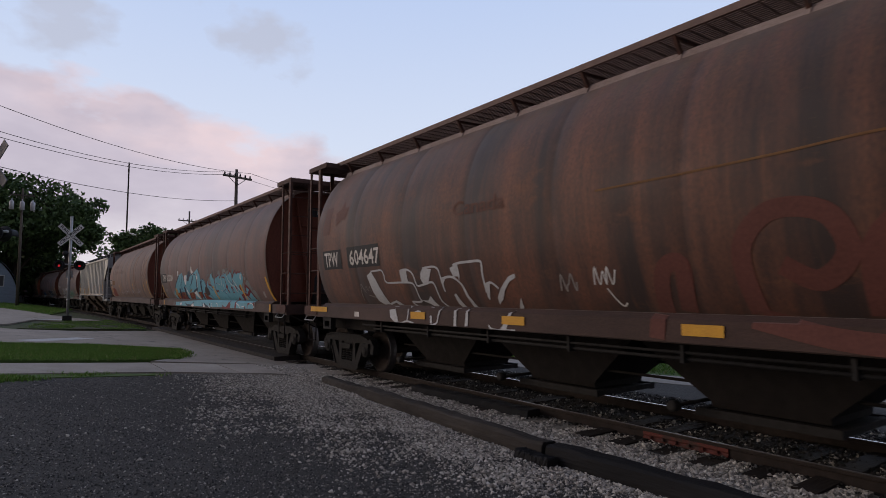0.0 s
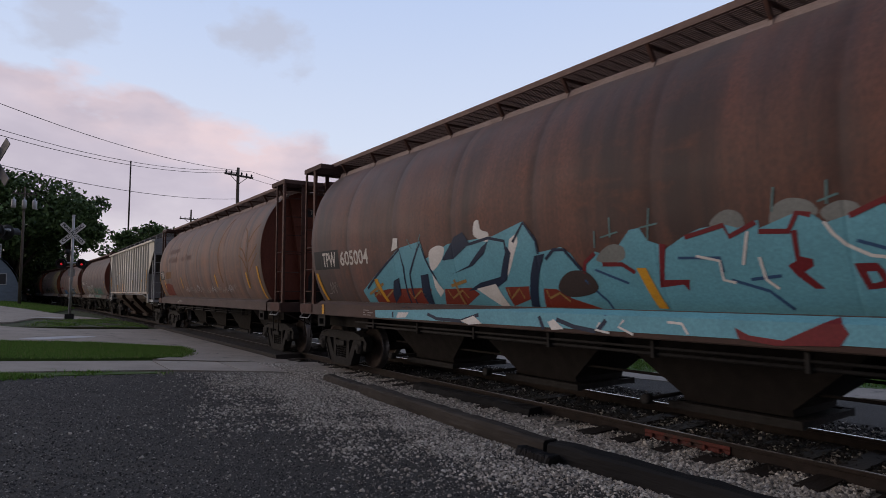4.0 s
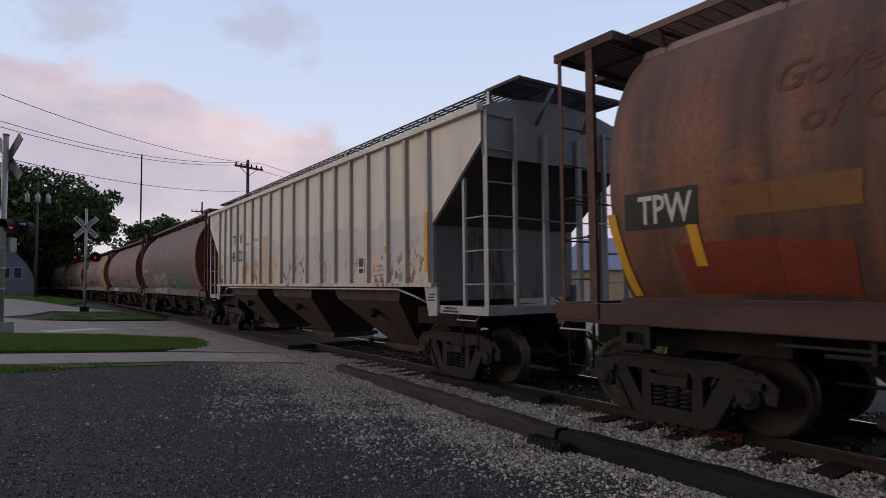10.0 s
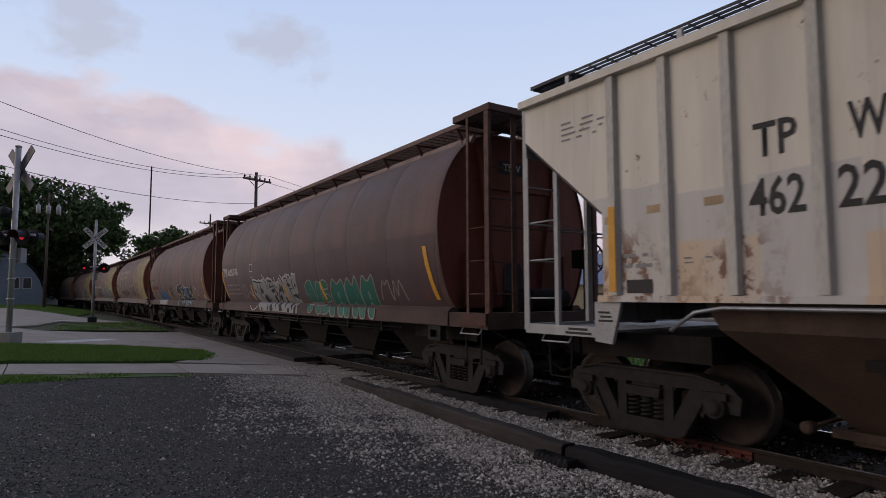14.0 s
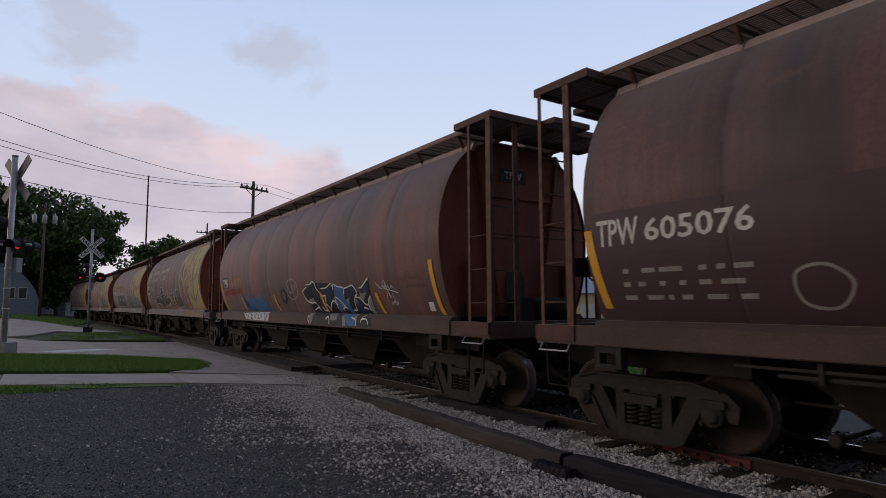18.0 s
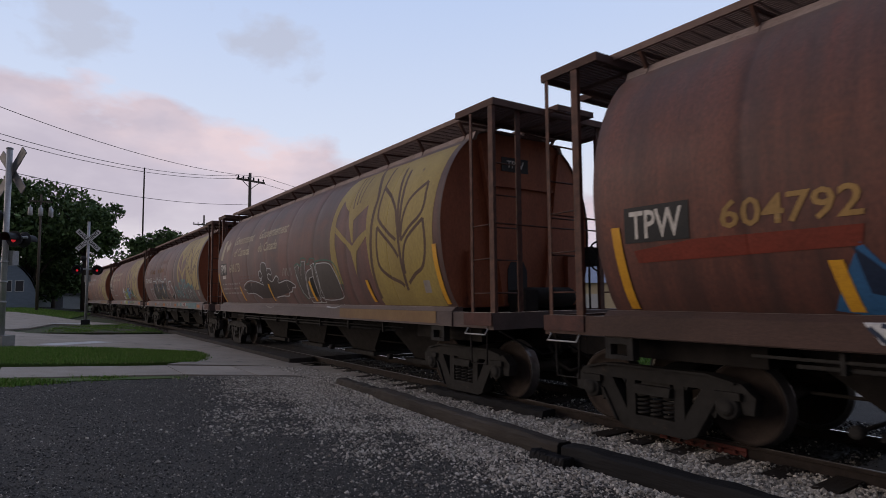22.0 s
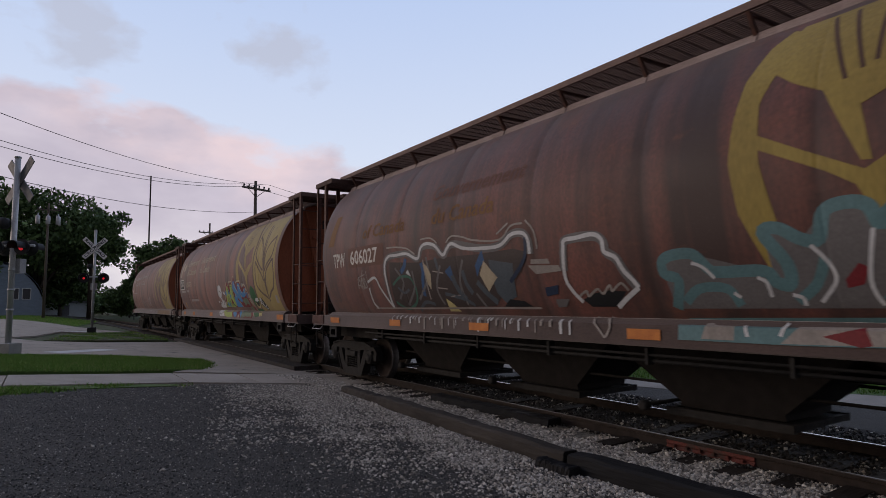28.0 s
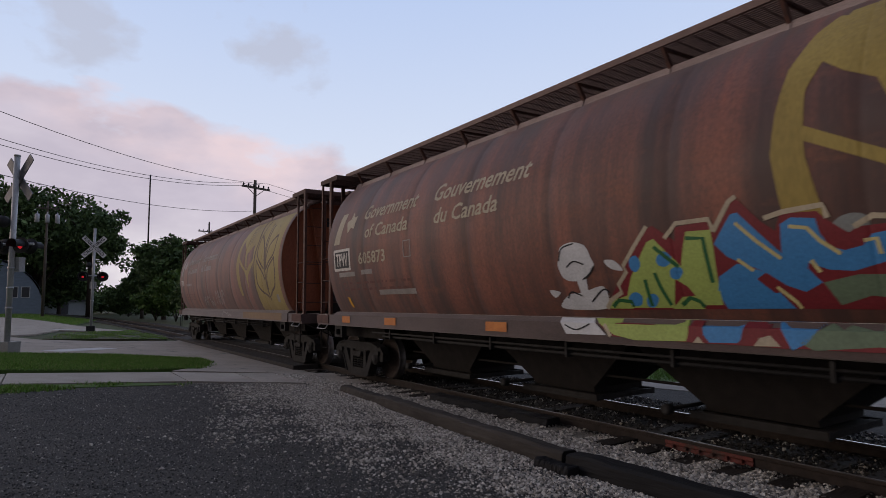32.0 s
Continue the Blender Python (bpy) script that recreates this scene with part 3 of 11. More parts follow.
def stones(name, label, count, area, size, material, z_add=0.0, seed=1):
    """Loose stones strewn over an area of the plan: rough low-sided lumps in one mesh."""
    rng = np.random.default_rng(seed)
    base = np.array([(1, 0, 0), (-1, 0, 0), (0, 1, 0), (0, -1, 0), (0, 0, 1), (0, 0, -1)], float)
    tri = np.array([(0, 2, 4), (2, 1, 4), (1, 3, 4), (3, 0, 4), (2, 0, 5), (1, 2, 5), (3, 1, 5), (0, 3, 5)])
    pts = area(rng, count)
    n = len(pts)
    s = size[0] + (size[1] - size[0]) * rng.random((n, 1, 1)) ** 2
    v = base[None] * (0.6 + 0.8 * rng.random((n, 6, 1))) * s
    a = rng.random(n) * 6.283
    b = rng.random(n) * 0.9
    ca, sa, cb, sb = np.cos(a)[:, None], np.sin(a)[:, None], np.cos(b)[:, None], np.sin(b)[:, None]
    x, y, z = v[..., 0], v[..., 1], v[..., 2] * 0.75
    y, z = y * cb - z * sb, y * sb + z * cb
    x, y = x * ca - y * sa, x * sa + y * ca
    zs = np.array([gz(p[0], p[1]) for p in pts])
    v = np.stack([x + pts[:, 0:1], y + pts[:, 1:2], z + (zs + z_add)[:, None] + s[:, 0] * 0.25], -1).reshape(-1, 3)
    f = (tri[None] + 6 * np.arange(n)[:, None, None]).reshape(-1, 3)
    me = bpy.data.meshes.new(name)
    me.from_pydata(v.tolist(), [], f.tolist())
    me.materials.append(material)
    return tagged(new(name, me), label, "gravel", kind="stuff")


M_stone = island_mat("limestone_chips", [(0.0, (0.11, 0.103, 0.096)), (0.35, (0.27, 0.245, 0.212)), (0.75, (0.44, 0.405, 0.355)), (1.0, (0.63, 0.59, 0.525))])
M_chip = island_mat("asphalt_chips", [(0.0, (0.02, 0.02, 0.022)), (0.40, (0.05, 0.05, 0.05)), (0.68, (0.155, 0.146, 0.132)), (0.93, (0.27, 0.252, 0.225)), (1.0, (0.50, 0.465, 0.415))])


def near_ballast(rng, n):
    x = -14.5 + 17.5 * rng.random(n) ** 0.8
    # thick on the shoulder, thin between the rails
    y = np.where(rng.random(n) < 0.88, 4.75 + 1.75 * rng.random(n), 6.6 + 2.9 * rng.random(n))
    keep = ~((np.abs(y - D + 0.753) < 0.085) | (np.abs(y - D - 0.753) < 0.085))
    tie = np.abs((x - 8.0) / 0.53 - np.round((x - 8.0) / 0.53)) < 0.25
    keep &= ~(tie & (np.abs(y - D) < 1.34) & (rng.random(n) < 0.975))
    return np.c_[x, y][keep]


def spill(rng, n):
    """Ballast spilt over the lot's edge in front of the timbers, thinning out unevenly."""
    x = -12.4 + 13.5 * rng.random(n) ** 0.9
    reach = 0.75 + 0.60 * np.exp(-((x + 7.2) / 2.3) ** 2) + 0.12 * np.sin(2.3 * x)
    y = 4.85 - np.abs(rng.normal(0, 1, n)) * reach
    keep = rng.random(n) < 0.55 + 0.45 * np.sin(3.1 * x + 2.2 * y) * np.sin(1.7 * x - 2.9 * y)
    return np.c_[x, y][keep]


def heap(rng, n):
    return np.c_[np.clip(rng.normal(-11.0, 1.3, n), -12.6, -6), np.minimum(rng.normal(4.3, 0.75, n), 5.3)]


def lot_area(rng, n):
    r = 2.4 + 11 * rng.random(n) ** 1.3
    a = rng.uniform(-0.05, 1.35, n)
    p = np.c_[-r * np.cos(a), r * np.sin(a) - 0.6]
    wide = np.c_[rng.uniform(-12.4, 9, n), rng.uniform(-9, 4.6, n)]
    p = np.where(rng.random((n, 1)) < 0.72, p, wide)
    return p[(p[:, 1] < 4.6) & (p[:, 0] > -12.4)]


stones("ballast_stones", "loose pale limestone ballast stones", 42000, near_ballast, (0.014, 0.034), M_stone, 0.02, 2)
M_bed_stone = island_mat("dark_bed_stones", [(0.0, (0.012, 0.011, 0.010)), (0.6, (0.035, 0.031, 0.028)), (1.0, (0.10, 0.095, 0.088))])


def between_rails(rng, n):
    p = np.c_[-20 + 24 * rng.random(n), 6.3 + 3.1 * rng.random(n)]
    return p[(np.abs(p[:, 1] - D + 0.753) > 0.085) & (np.abs(p[:, 1] - D - 0.753) > 0.085)]


stones("bed_stones", "dark stones between the rails", 26000, between_rails, (0.012, 0.030), M_bed_stone, 0.03, 8)
stones("spilt_stones", "pale stones spilt over the edge of the lot", 80000, spill, (0.007, 0.025), M_stone, 0.0, 3)
stones("stone_patch", "patch of pale stones by the sidewalk", 13000, heap, (0.007, 0.020), M_stone, 0.0, 5)
stones("lot_chips", "loose asphalt chips on the lot", 150000, lot_area, (0.004, 0.012), M_chip, 0.0, 4)


def timber(name, x0, y0, x1, y1, w, h, material, label, seed):
    """A squared baulk lying on the ground, its edges split and worn."""
    rng = random.Random(seed)
    bm = bmesh.new()
    n = 26
    d = Vector((x1 - x0, y1 - y0, 0))
    s = Vector((-d.y, d.x, 0)).normalized()
    rings = []
    for k in range(n + 1):
        p = Vector((x0, y0, 0)) + d * k / n
        z = gz(p.x, p.y) - 0.03
        wob = 0.012 * noise.noise((p.x * 1.3, seed, 0))
        ring = []
        for u, v in ((-0.5, 0), (-0.52, 0.45), (-0.46, 0.88), (-0.34, 1.0), (0.34, 1.0), (0.46, 0.9), (0.5, 0.5), (0.5, 0)):
            q = p + s * (u * w + wob + rng.uniform(-0.007, 0.007))
            ring.append(bm.verts.new((q.x, q.y, z + v * h + (rng.uniform(-0.014, 0.008) if v > 0 else 0))))
        rings.append(ring)
    for a, b in zip(rings, rings[1:]):
        for k in range(8):
            bm.faces.new((a[k], a[(k + 1) % 8], b[(k + 1) % 8], b[k]))
    bm.faces.new(rings[0][::-1])
    bm.faces.new(rings[-1])
    ends = [[v.co.copy() for v in r] for r in (rings[0], rings[-1])]
    ob = thing(name, label, "timber")
    part("beam", bm, material, ob)
    for co, way in zip(ends, (-1, 1)):
        mid = sum(co, Vector()) / len(co)
        b = bmesh.new()
        inner = [b.verts.new(mid + (c - mid) * 0.94) for c in co]
        outer = [b.verts.new(mid + (c - mid) * 0.94 + d.normalized() * way * 0.006) for c in co]
        b.faces.new(inner)
        b.faces.new(outer)
        for k in range(len(co)):
            j = (k + 1) % len(co)
            b.faces.new((inner[k], inner[j], outer[j], outer[k]))
        part("sawn_end", b, M_tarred, ob)
    return ob


timber("timber_baulk", -10.9, 5.02, -9.02, 4.90, 0.20, 0.19, M_timber, "short weathered grey squared timber beside the track", 3)
timber("timber_baulk", -8.98, 4.89, -4.50, 4.60, 0.22, 0.22, M_timber, "weathered grey squared timber lying beside the track", 4)
timber("timber_baulk", -9.5, 6.24, -6.45, 6.30, 0.28, 0.17, M_tarred, "dark charred timber lying against the rail", 5)
timber("timber_baulk", -4.45, 4.62, 3.0, 4.75, 0.24, 0.22, M_tarred, "black tarred timber lying beside the track", 7)
timber("timber_offcut", -4.75, 4.42, -4.25, 4.40, 0.16, 0.12, M_tarred, "short dark timber offcut against the baulk", 9)


M_blade = island_mat("grass_blades", [(0.0, (0.06, 0.13, 0.016)), (0.45, (0.11, 0.22, 0.03)), (0.8, (0.16, 0.29, 0.05)), (0.93, (0.22, 0.28, 0.09)), (1.0, (0.34, 0.30, 0.15))], 0.75, 0.25)


def grass(name, label, outline, count, height, seed, lift=0.02, thin=0.0):
    """Short grass: single leaning blades scattered inside an outline, ragged at its rim."""
    rng = np.random.default_rng(seed)
    o = np.array(outline)
    lo, hi = o.min(0) - 0.15, o.max(0) + 0.15
    p = lo + (hi - lo) * rng.random((count * 3, 2))
    q = p + rng.normal(0, 0.10, p.shape)
    inside = np.zeros(len(p), bool)
    for a, b in zip(o, np.roll(o, -1, 0)):
        hit = (a[1] > q[:, 1]) != (b[1] > q[:, 1])
        cross_x = (b[0] - a[0]) * (q[:, 1] - a[1]) / (b[1] - a[1] + 1e-9) + a[0]
        inside ^= hit & (q[:, 0] < cross_x)
    if thin:
        patchy = np.array([noise.noise((x * 0.9, y * 0.9, seed)) for x, y in p])
        inside &= patchy > thin * rng.random(len(p)) - 0.15
    p = p[inside][:count]
    n = len(p)
    h = height * (0.5 + 0.8 * rng.random(n))
    a = rng.random(n) * 6.283
    w = 0.006 + 0.008 * rng.random(n)
    z = np.array([gz(x, y) for x, y in p]) + lift
    lean = rng.normal(0, 0.45, (n, 2)) * h[:, None]
    v = np.empty((n, 3, 3))
    v[:, 0] = np.c_[p[:, 0] - w * np.cos(a), p[:, 1] - w * np.sin(a), z]
    v[:, 1] = np.c_[p[:, 0] + w * np.cos(a), p[:, 1] + w * np.sin(a), z]
    v[:, 2] = np.c_[p + lean, z + h]
    me = bpy.data.meshes.new(name)
    me.from_pydata(v.reshape(-1, 3).tolist(), [], np.arange(3 * n).reshape(-1, 3).tolist())
    me.materials.append(M_blade)
    return tagged(new(name, me), label, "grass", kind="stuff")


grass("grass_blades", "short green mown grass beside the street", [(-15.0, -5), (-15.0, -0.6), (-15.2, 1.4), (-16.0, 3.4), (-17.8, 4.0), (-19.3, 4.1), (-20.3, 1.8), (-19.8, -0.9), (-19.6, -5)], 90000, 0.055, 51)
grass("edge_weeds", "sparse weeds along the edge of the sidewalk", [(-12.1, -5), (-12.2, -0.5), (-12.5, 1.2), (-12.6, 2.4), (-12.3, 2.2), (-11.8, 0.6), (-11.3, -0.5), (-11.0, -5)], 14000, 0.06, 52, 0.0, 0.6)
grass("island_grass", "dry grass round the signal", [(-28.6, 0.2), (-32.5, 5.3), (-37, 5.6), (-44, 5.0), (-40.2, 3.0), (-37, 1.4)], 22000, 0.08, 53, 0.03, 0.9)
grass("verge_grass", "grass along the side street", [(-52.5, 2.1), (-60, 0.7), (-76, -3.3), (-100, -7), (-100, 0), (-75, 5.0)], 30000, 0.16, 54)
grass("meadow_grass", "green grass beyond the railway", [(16, 23.8), (-5.5, 13.5), (-9.5, 11.9), (-15, 11.8), (-15, 15.4), (-10, 16.4), (16, 27.9)], 60000, 0.09, 55)

# ---- railcars ----
HALF = 7.28          # half the length of the tank
PROFILE = [(1.42, 1.46), (1.54, 1.65), (1.65, 1.92), (1.74, 2.25), (1.79, 2.62), (1.80, 2.95), (1.76, 3.30), (1.66, 3.65), (1.50, 3.98), (1.28, 4.27), (1.02, 4.47), (0.75, 4.58), (0.60, 4.60)]
SILL_Y, SILL_LO, SILL_HI = 1.62, 1.16, 1.46


def smooth_profile(n=4):
    pts = []
    for k in range(len(PROFILE) - 1):
        p = [Vector((*PROFILE[min(max(k + j, 0), len(PROFILE) - 1)], 0)) for j in (-1, 0, 1, 2)]
        for i in range(n):
            t = i / n
            q = 0.5 * (2 * p[1] + (p[2] - p[0]) * t + (2 * p[0] - 5 * p[1] + 4 * p[2] - p[3]) * t * t + (3 * p[1] - p[0] - 3 * p[2] + p[3]) * t ** 3)
            pts.append((q.x, q.y))
    pts.append(PROFILE[-1])
    return pts


SMOOTH = smooth_profile()


def side_y(z):
    if z <= SILL_HI:
        return SILL_Y
    for (y0, z0), (y1, z1) in zip(SMOOTH, SMOOTH[1:]):
        if z <= z1:
            return y0 + (y1 - y0) * (z - z0) / max(z1 - z0, 1e-6)
    return SMOOTH[-1][0]


COLUMNS = []
for k in range(8):
    a, b = -HALF + 1.82 * k, -HALF + 1.82 * (k + 1)
    COLUMNS += [(a, -0.006), (a + 0.03, 0.0), (a + 0.25, 0.004), (a + 0.9, 0.010), (b - 0.25, 0.004), (b - 0.03, 0.0)]
COLUMNS.append((HALF, -0.006))


def swell(x, d, y, z):
    """How far the sheet stands out at one of the columns: the seam's crease and small dents."""
    return d + 0.006 * noise.noise((x * 0.9, y * 1.5, z * 1.1))


def tank_mesh(bm):
    """The tank's skin: curved sheets with a shallow crease at each welded seam, rolled lips at the ends."""
    loop = [(-y, z) for y, z in SMOOTH] + [(y, z) for y, z in reversed(SMOOTH)]
    rings = []
    for x, d in COLUMNS:
        ring = []
        for y, z in loop:
            e = swell(x, d, y, z)
            ring.append(bm.verts.new((x, y * (1 + e / 1.6), z + e * 0.3)))
        rings.append(ring)
    n = len(loop)
    for a, b in zip(rings, rings[1:]):
        for k in range(n - 1):
            bm.faces.new((a[k], a[k + 1], b[k + 1], b[k])).smooth = True
        bm.faces.new((a[n - 1], a[0], b[0], b[n - 1]))


def end_sheet_mesh(s):
    """The flat end plate, set back from the rolled lip of the skin."""
    def build(bm):
        x = s * (HALF - 0.06)
        loop = [(-y * 0.985, z) for y, z in SMOOTH] + [(y * 0.985, z) for y, z in reversed(SMOOTH)]
        prism(bm, loop, "x", x - 0.02, x + 0.02)
    return build


def end_rib_mesh(s):
    """Flanges down both slanted edges of the end's centre panel, a cross bar, and short stiffeners by the corners."""
    def build(bm):
        x = s * (HALF - 0.03)
        for k in (-1, 1):
            prism(bm, [(k * 0.93, 4.36), (k * 0.97, 4.36), (k * 0.50, 1.48), (k * 0.46, 1.48)], "x", *sorted((x, x + s * 0.11)))
            box(bm, *sorted((x, x + s * 0.09)), k * 1.18 - 0.05, k * 1.18 + 0.05, 1.5, 2.42)
        box(bm, *sorted((x, x + s * 0.10)), -0.78, 0.78, 3.60, 3.66)
    return build


def end_panel_mesh(s):
    """Centre panel of the end, wide under the roof and narrow at the deck."""
    def build(bm):
        x = s * (HALF - 0.035)
        prism(bm, [(-0.92, 4.36), (0.92, 4.36), (0.47, 1.48), (-0.47, 1.48)], "x", *sorted((x, x + s * 0.05)))
    return build


# no hole is cut: a black plate paints the opening's dark inside
def opening_plate_mesh(s):
    def build(bm):
        x = s * (HALF + 0.017)
        prism(bm, [(-0.36, 1.52), (0.10, 1.52), (0.10, 2.10), (0.02, 2.26), (-0.28, 2.26), (-0.36, 2.12)], "x", *sorted((x, x + s * 0.012)))
    return build


def roof_mesh(bm):
    prism(bm, [(-0.62, 4.58), (0.62, 4.58), (0.55, 4.63), (-0.55, 4.63)], "x", -HALF, HALF)


def flange_mesh(side):
    """Upturned strip along the edge of the roof."""
    def build(bm):
        prism(bm, [(side * 1.02, 4.40), (side * 1.10, 4.395), (side * 1.03, 4.54), (side * 0.96, 4.56)], "x", -HALF - 0.02, HALF + 0.02)
        for k in range(11):
            x = -7.0 + 1.4 * k
            prism(bm, [(side * 1.09, 4.36), (side * 1.125, 4.36), (side * 1.07, 4.50), (side * 1.04, 4.50)], "x", x - 0.025, x + 0.025)
    return build


def coaming_mesh(bm):
    """The long hatch along the middle of the roof."""
    box(bm, -HALF + 0.4, HALF - 0.4, -0.26, 0.26, 4.63, 4.73)


def hatch_strap_mesh(bm):
    prism(bm, [(-0.29, 4.66), (-0.27, 4.76), (0.27, 4.76), (0.29, 4.66), (0.33, 4.66), (0.31, 4.79), (-0.31, 4.79), (-0.33, 4.66)], "x", -0.03, 0.03)


def walkway_mesh(side):
    """Grated running board along the roof: close bars between edge angles."""
    def build(bm):
        y0, y1 = 0.30, 1.20
        for k in range(18):
            y = y0 + (y1 - y0) * (k + 0.5) / 18
            box(bm, -7.6, 7.6, *sorted((side * y - 0.013, side * y + 0.013)), 4.752, 4.765)
        for k in range(76):
            x = -7.6 + 15.2 * k / 75
            box(bm, x - 0.010, x + 0.010, *sorted((side * y0, side * y1)), 4.744, 4.756)
        for y in (y0, y1):
            box(bm, -7.6, 7.6, *sorted((side * y - 0.012, side * y + 0.012)), 4.70, 4.785)
    return build


def bracket_mesh(side):
    """One bent strap that carries the running board off the roof."""
    def build(bm):
        prism(bm, [(side * 0.98, 4.46), (side * 1.04, 4.44), (side * 1.20, 4.70), (side * 0.40, 4.725), (side * 0.40, 4.69), (side * 1.12, 4.665)], "x", -0.02, 0.02)
    return build


def sill_mesh(side):
    """Side sill: a deep pressed channel with a sloped lip above."""
    def build(bm):
        prism(bm, [(side * y, z) for y, z in ((1.38, 1.16), (1.60, 1.16), (1.62, 1.175), (1.61, 1.41), (1.53, 1.475), (1.38, 1.475))], "x", -7.33, 7.33)
    return build


def end_sill_mesh(s):
    """Cross beam at the end of the car, with the stub that carries the coupler."""
    def build(bm):
        box(bm, *sorted((s * 8.24, s * 8.37)), -1.58, 1.58, 1.14, 1.40)
    return build


def side_beam_mesh(s, side):
    def build(bm):
        box(bm, *sorted((s * 7.332, s * 8.24)), *sorted((side * 1.50, side * 1.59)), 1.16, 1.40)
    return build


def deck_plate_mesh(s):
    def build(bm):
        box(bm, *sorted((s * 7.1, s * 8.24)), -1.50, 1.50, 1.33, 1.365)
    return build


def draft_box_mesh(s):
    def build(bm):
        box(bm, *sorted((s * 7.1, s * 8.46)), -0.25, 0.25, 0.78, 1.098)
    return build


def platform_mesh(s):
    """Frame of the crossover platform at roof height, with a narrow tongue towards the next car."""
    def build(bm):
        a, b = sorted((s * 7.39, s * 8.39))
        for y in (-1.54, 1.50):
            box(bm, a, b, y, y + 0.04, 4.64, 4.75)
        for x in (a, b - 0.04):
            box(bm, x, x + 0.04, -1.50, 1.50, 4.64, 4.75)
        for y in (-0.75, 0.0, 0.75):
            box(bm, a + 0.04, b - 0.04, y - 0.02, y + 0.02, 4.66, 4.70)
        c, d = sorted((s * 8.39, s * 8.69))
        for y in (-0.42, 0.38):
            box(bm, c, d, y, y + 0.04, 4.66, 4.75)
        box(bm, *sorted((s * 8.65, s * 8.69)), -0.38, 0.38, 4.66, 4.75)
    return build


def slat_mesh(half):
    def build(bm):
        box(bm, -0.018, 0.018, -half, half, 4.702, 4.735)
    return build


def add_platform(car, s, material, label, drop=0.0):
    pf = mesh_part("platform", once(f"platform{s}", platform_mesh(s)), material, car, label, pose(0, 0, drop))
    for k in range(1, 14):
        mesh_part("slat", once("slat", slat_mesh(1.49)), material, pf, m=pose(s * (7.39 + k / 14), 0, 0))
    for k in range(1, 4):
        mesh_part("slat", once("slat_short", slat_mesh(0.37)), material, pf, m=pose(s * (8.39 + 0.075 * k), 0, 0))
    return pf


def post_mesh(bm):
    prism(bm, [(-0.03, -0.03), (0.03, -0.03), (0.03, -0.018), (-0.018, -0.018), (-0.018, 0.03), (-0.03, 0.03)], "z", 1.15, 4.66)


def wide_post_mesh(bm):
    prism(bm, [(-0.055, -0.03), (0.055, -0.03), (0.055, 0.03), (0.043, 0.03), (0.043, -0.018), (-0.043, -0.018), (-0.043, 0.03), (-0.055, 0.03)], "z", 1.15, 4.66)


def corner_plate_mesh(s, side):
    def build(bm):
        box(bm, *sorted((s * 7.66, s * 8.365)), *sorted((side * 1.592, side * 1.612)), 1.20, 1.395)
    return build


def strut_mesh(bm):
    prism(bm, [(-0.05, -0.012), (0.05, -0.012), (0.05, 0.012), (-0.05, 0.012)], "z", 1.15, 4.66)


def truck_side_mesh(side):
    """Cast side frame: heavy top chord, two triangular windows, a spring opening and pedestal jaws over the bearings."""
    def build(bm):
        y0, y1 = sorted((side * 0.98, side * 1.15))
        def bar(pts, a=y0, b=y1):
            prism(bm, pts, "y", a, b)
        bar([(-1.20, 0.40), (-1.23, 0.58), (-1.08, 0.71), (-0.72, 0.785), (0.72, 0.785), (1.08, 0.71), (1.23, 0.58), (1.20, 0.40), (1.09, 0.40), (1.05, 0.56), (0.74, 0.61), (-0.74, 0.61), (-1.05, 0.56), (-1.09, 0.40)])
        for s in (-1, 1):
            bar([(s * 0.74, 0.62), (s * 0.70, 0.38), (s * 0.77, 0.31), (s * 0.81, 0.40), (s * 0.88, 0.60)])
            bar([(s * 0.78, 0.50), (s * 0.76, 0.63), (s * 0.63, 0.63), (s * 0.42, 0.28), (s * 0.36, 0.10), (s * 0.46, 0.03), (s * 0.55, 0.08)])
            bar([(s * 0.40, 0.63), (s * 0.27, 0.63), (s * 0.27, 0.10), (s * 0.40, 0.10)])
            bar([(s * 0.42, 0.56), (s * 0.42, 0.63), (s * 0.47, 0.63)])
        bar([(-0.50, 0.07), (-0.42, 0.015), (0.42, 0.015), (0.50, 0.07), (0.44, 0.19), (-0.44, 0.19)])
        bar([(-0.24, 0.46), (0.24, 0.46), (0.26, 0.57), (-0.26, 0.57)], *sorted((side * 1.0, side * 1.21)))
        # raised rims along the top chord and round the windows
        bar([(-1.02, 0.70), (-0.70, 0.765), (0.70, 0.765), (1.02, 0.70), (1.02, 0.725), (0.70, 0.79), (-0.70, 0.79), (-1.02, 0.725)], *sorted((side * 1.13, side * 1.19)))
        for s in (-1, 1):
            bar([(s * 0.79, 0.47), (s * 0.57, 0.10), (s * 0.53, 0.08), (s * 0.75, 0.47)], *sorted((side * 1.13, side * 1.18)))
    return build


def bearing_mesh(side):
    def build(bm):
        a, b = side * 0.98, side * 1.19
        disc_ring(bm, (0, 0, 0.457), "y", [(0.10, a), (0.13, a), (0.13, b), (0.11, b + side * 0.01), (0.085, b + side * 0.012), (0.085, b + side * 0.03), (0.03, b + side * 0.035)], 16)
    return build


def adapter_mesh(side):
    def build(bm):
        box(bm, -0.15, 0.15, *sorted((side * 0.98, side * 1.20)), 0.54, 0.62)
    return build


def spring_mesh(side):
    """One coil spring in the side frame's window."""
    def build(bm):
        pts = [(0.08 * math.cos(t), side * 1.07 + 0.08 * math.sin(t), 0.19 + 0.26 * t / (2 * math.pi * 5)) for t in (2 * math.pi * 5 * k / 40 for k in range(41))]
        pipe(bm, pts, 0.019, 4)
    return build


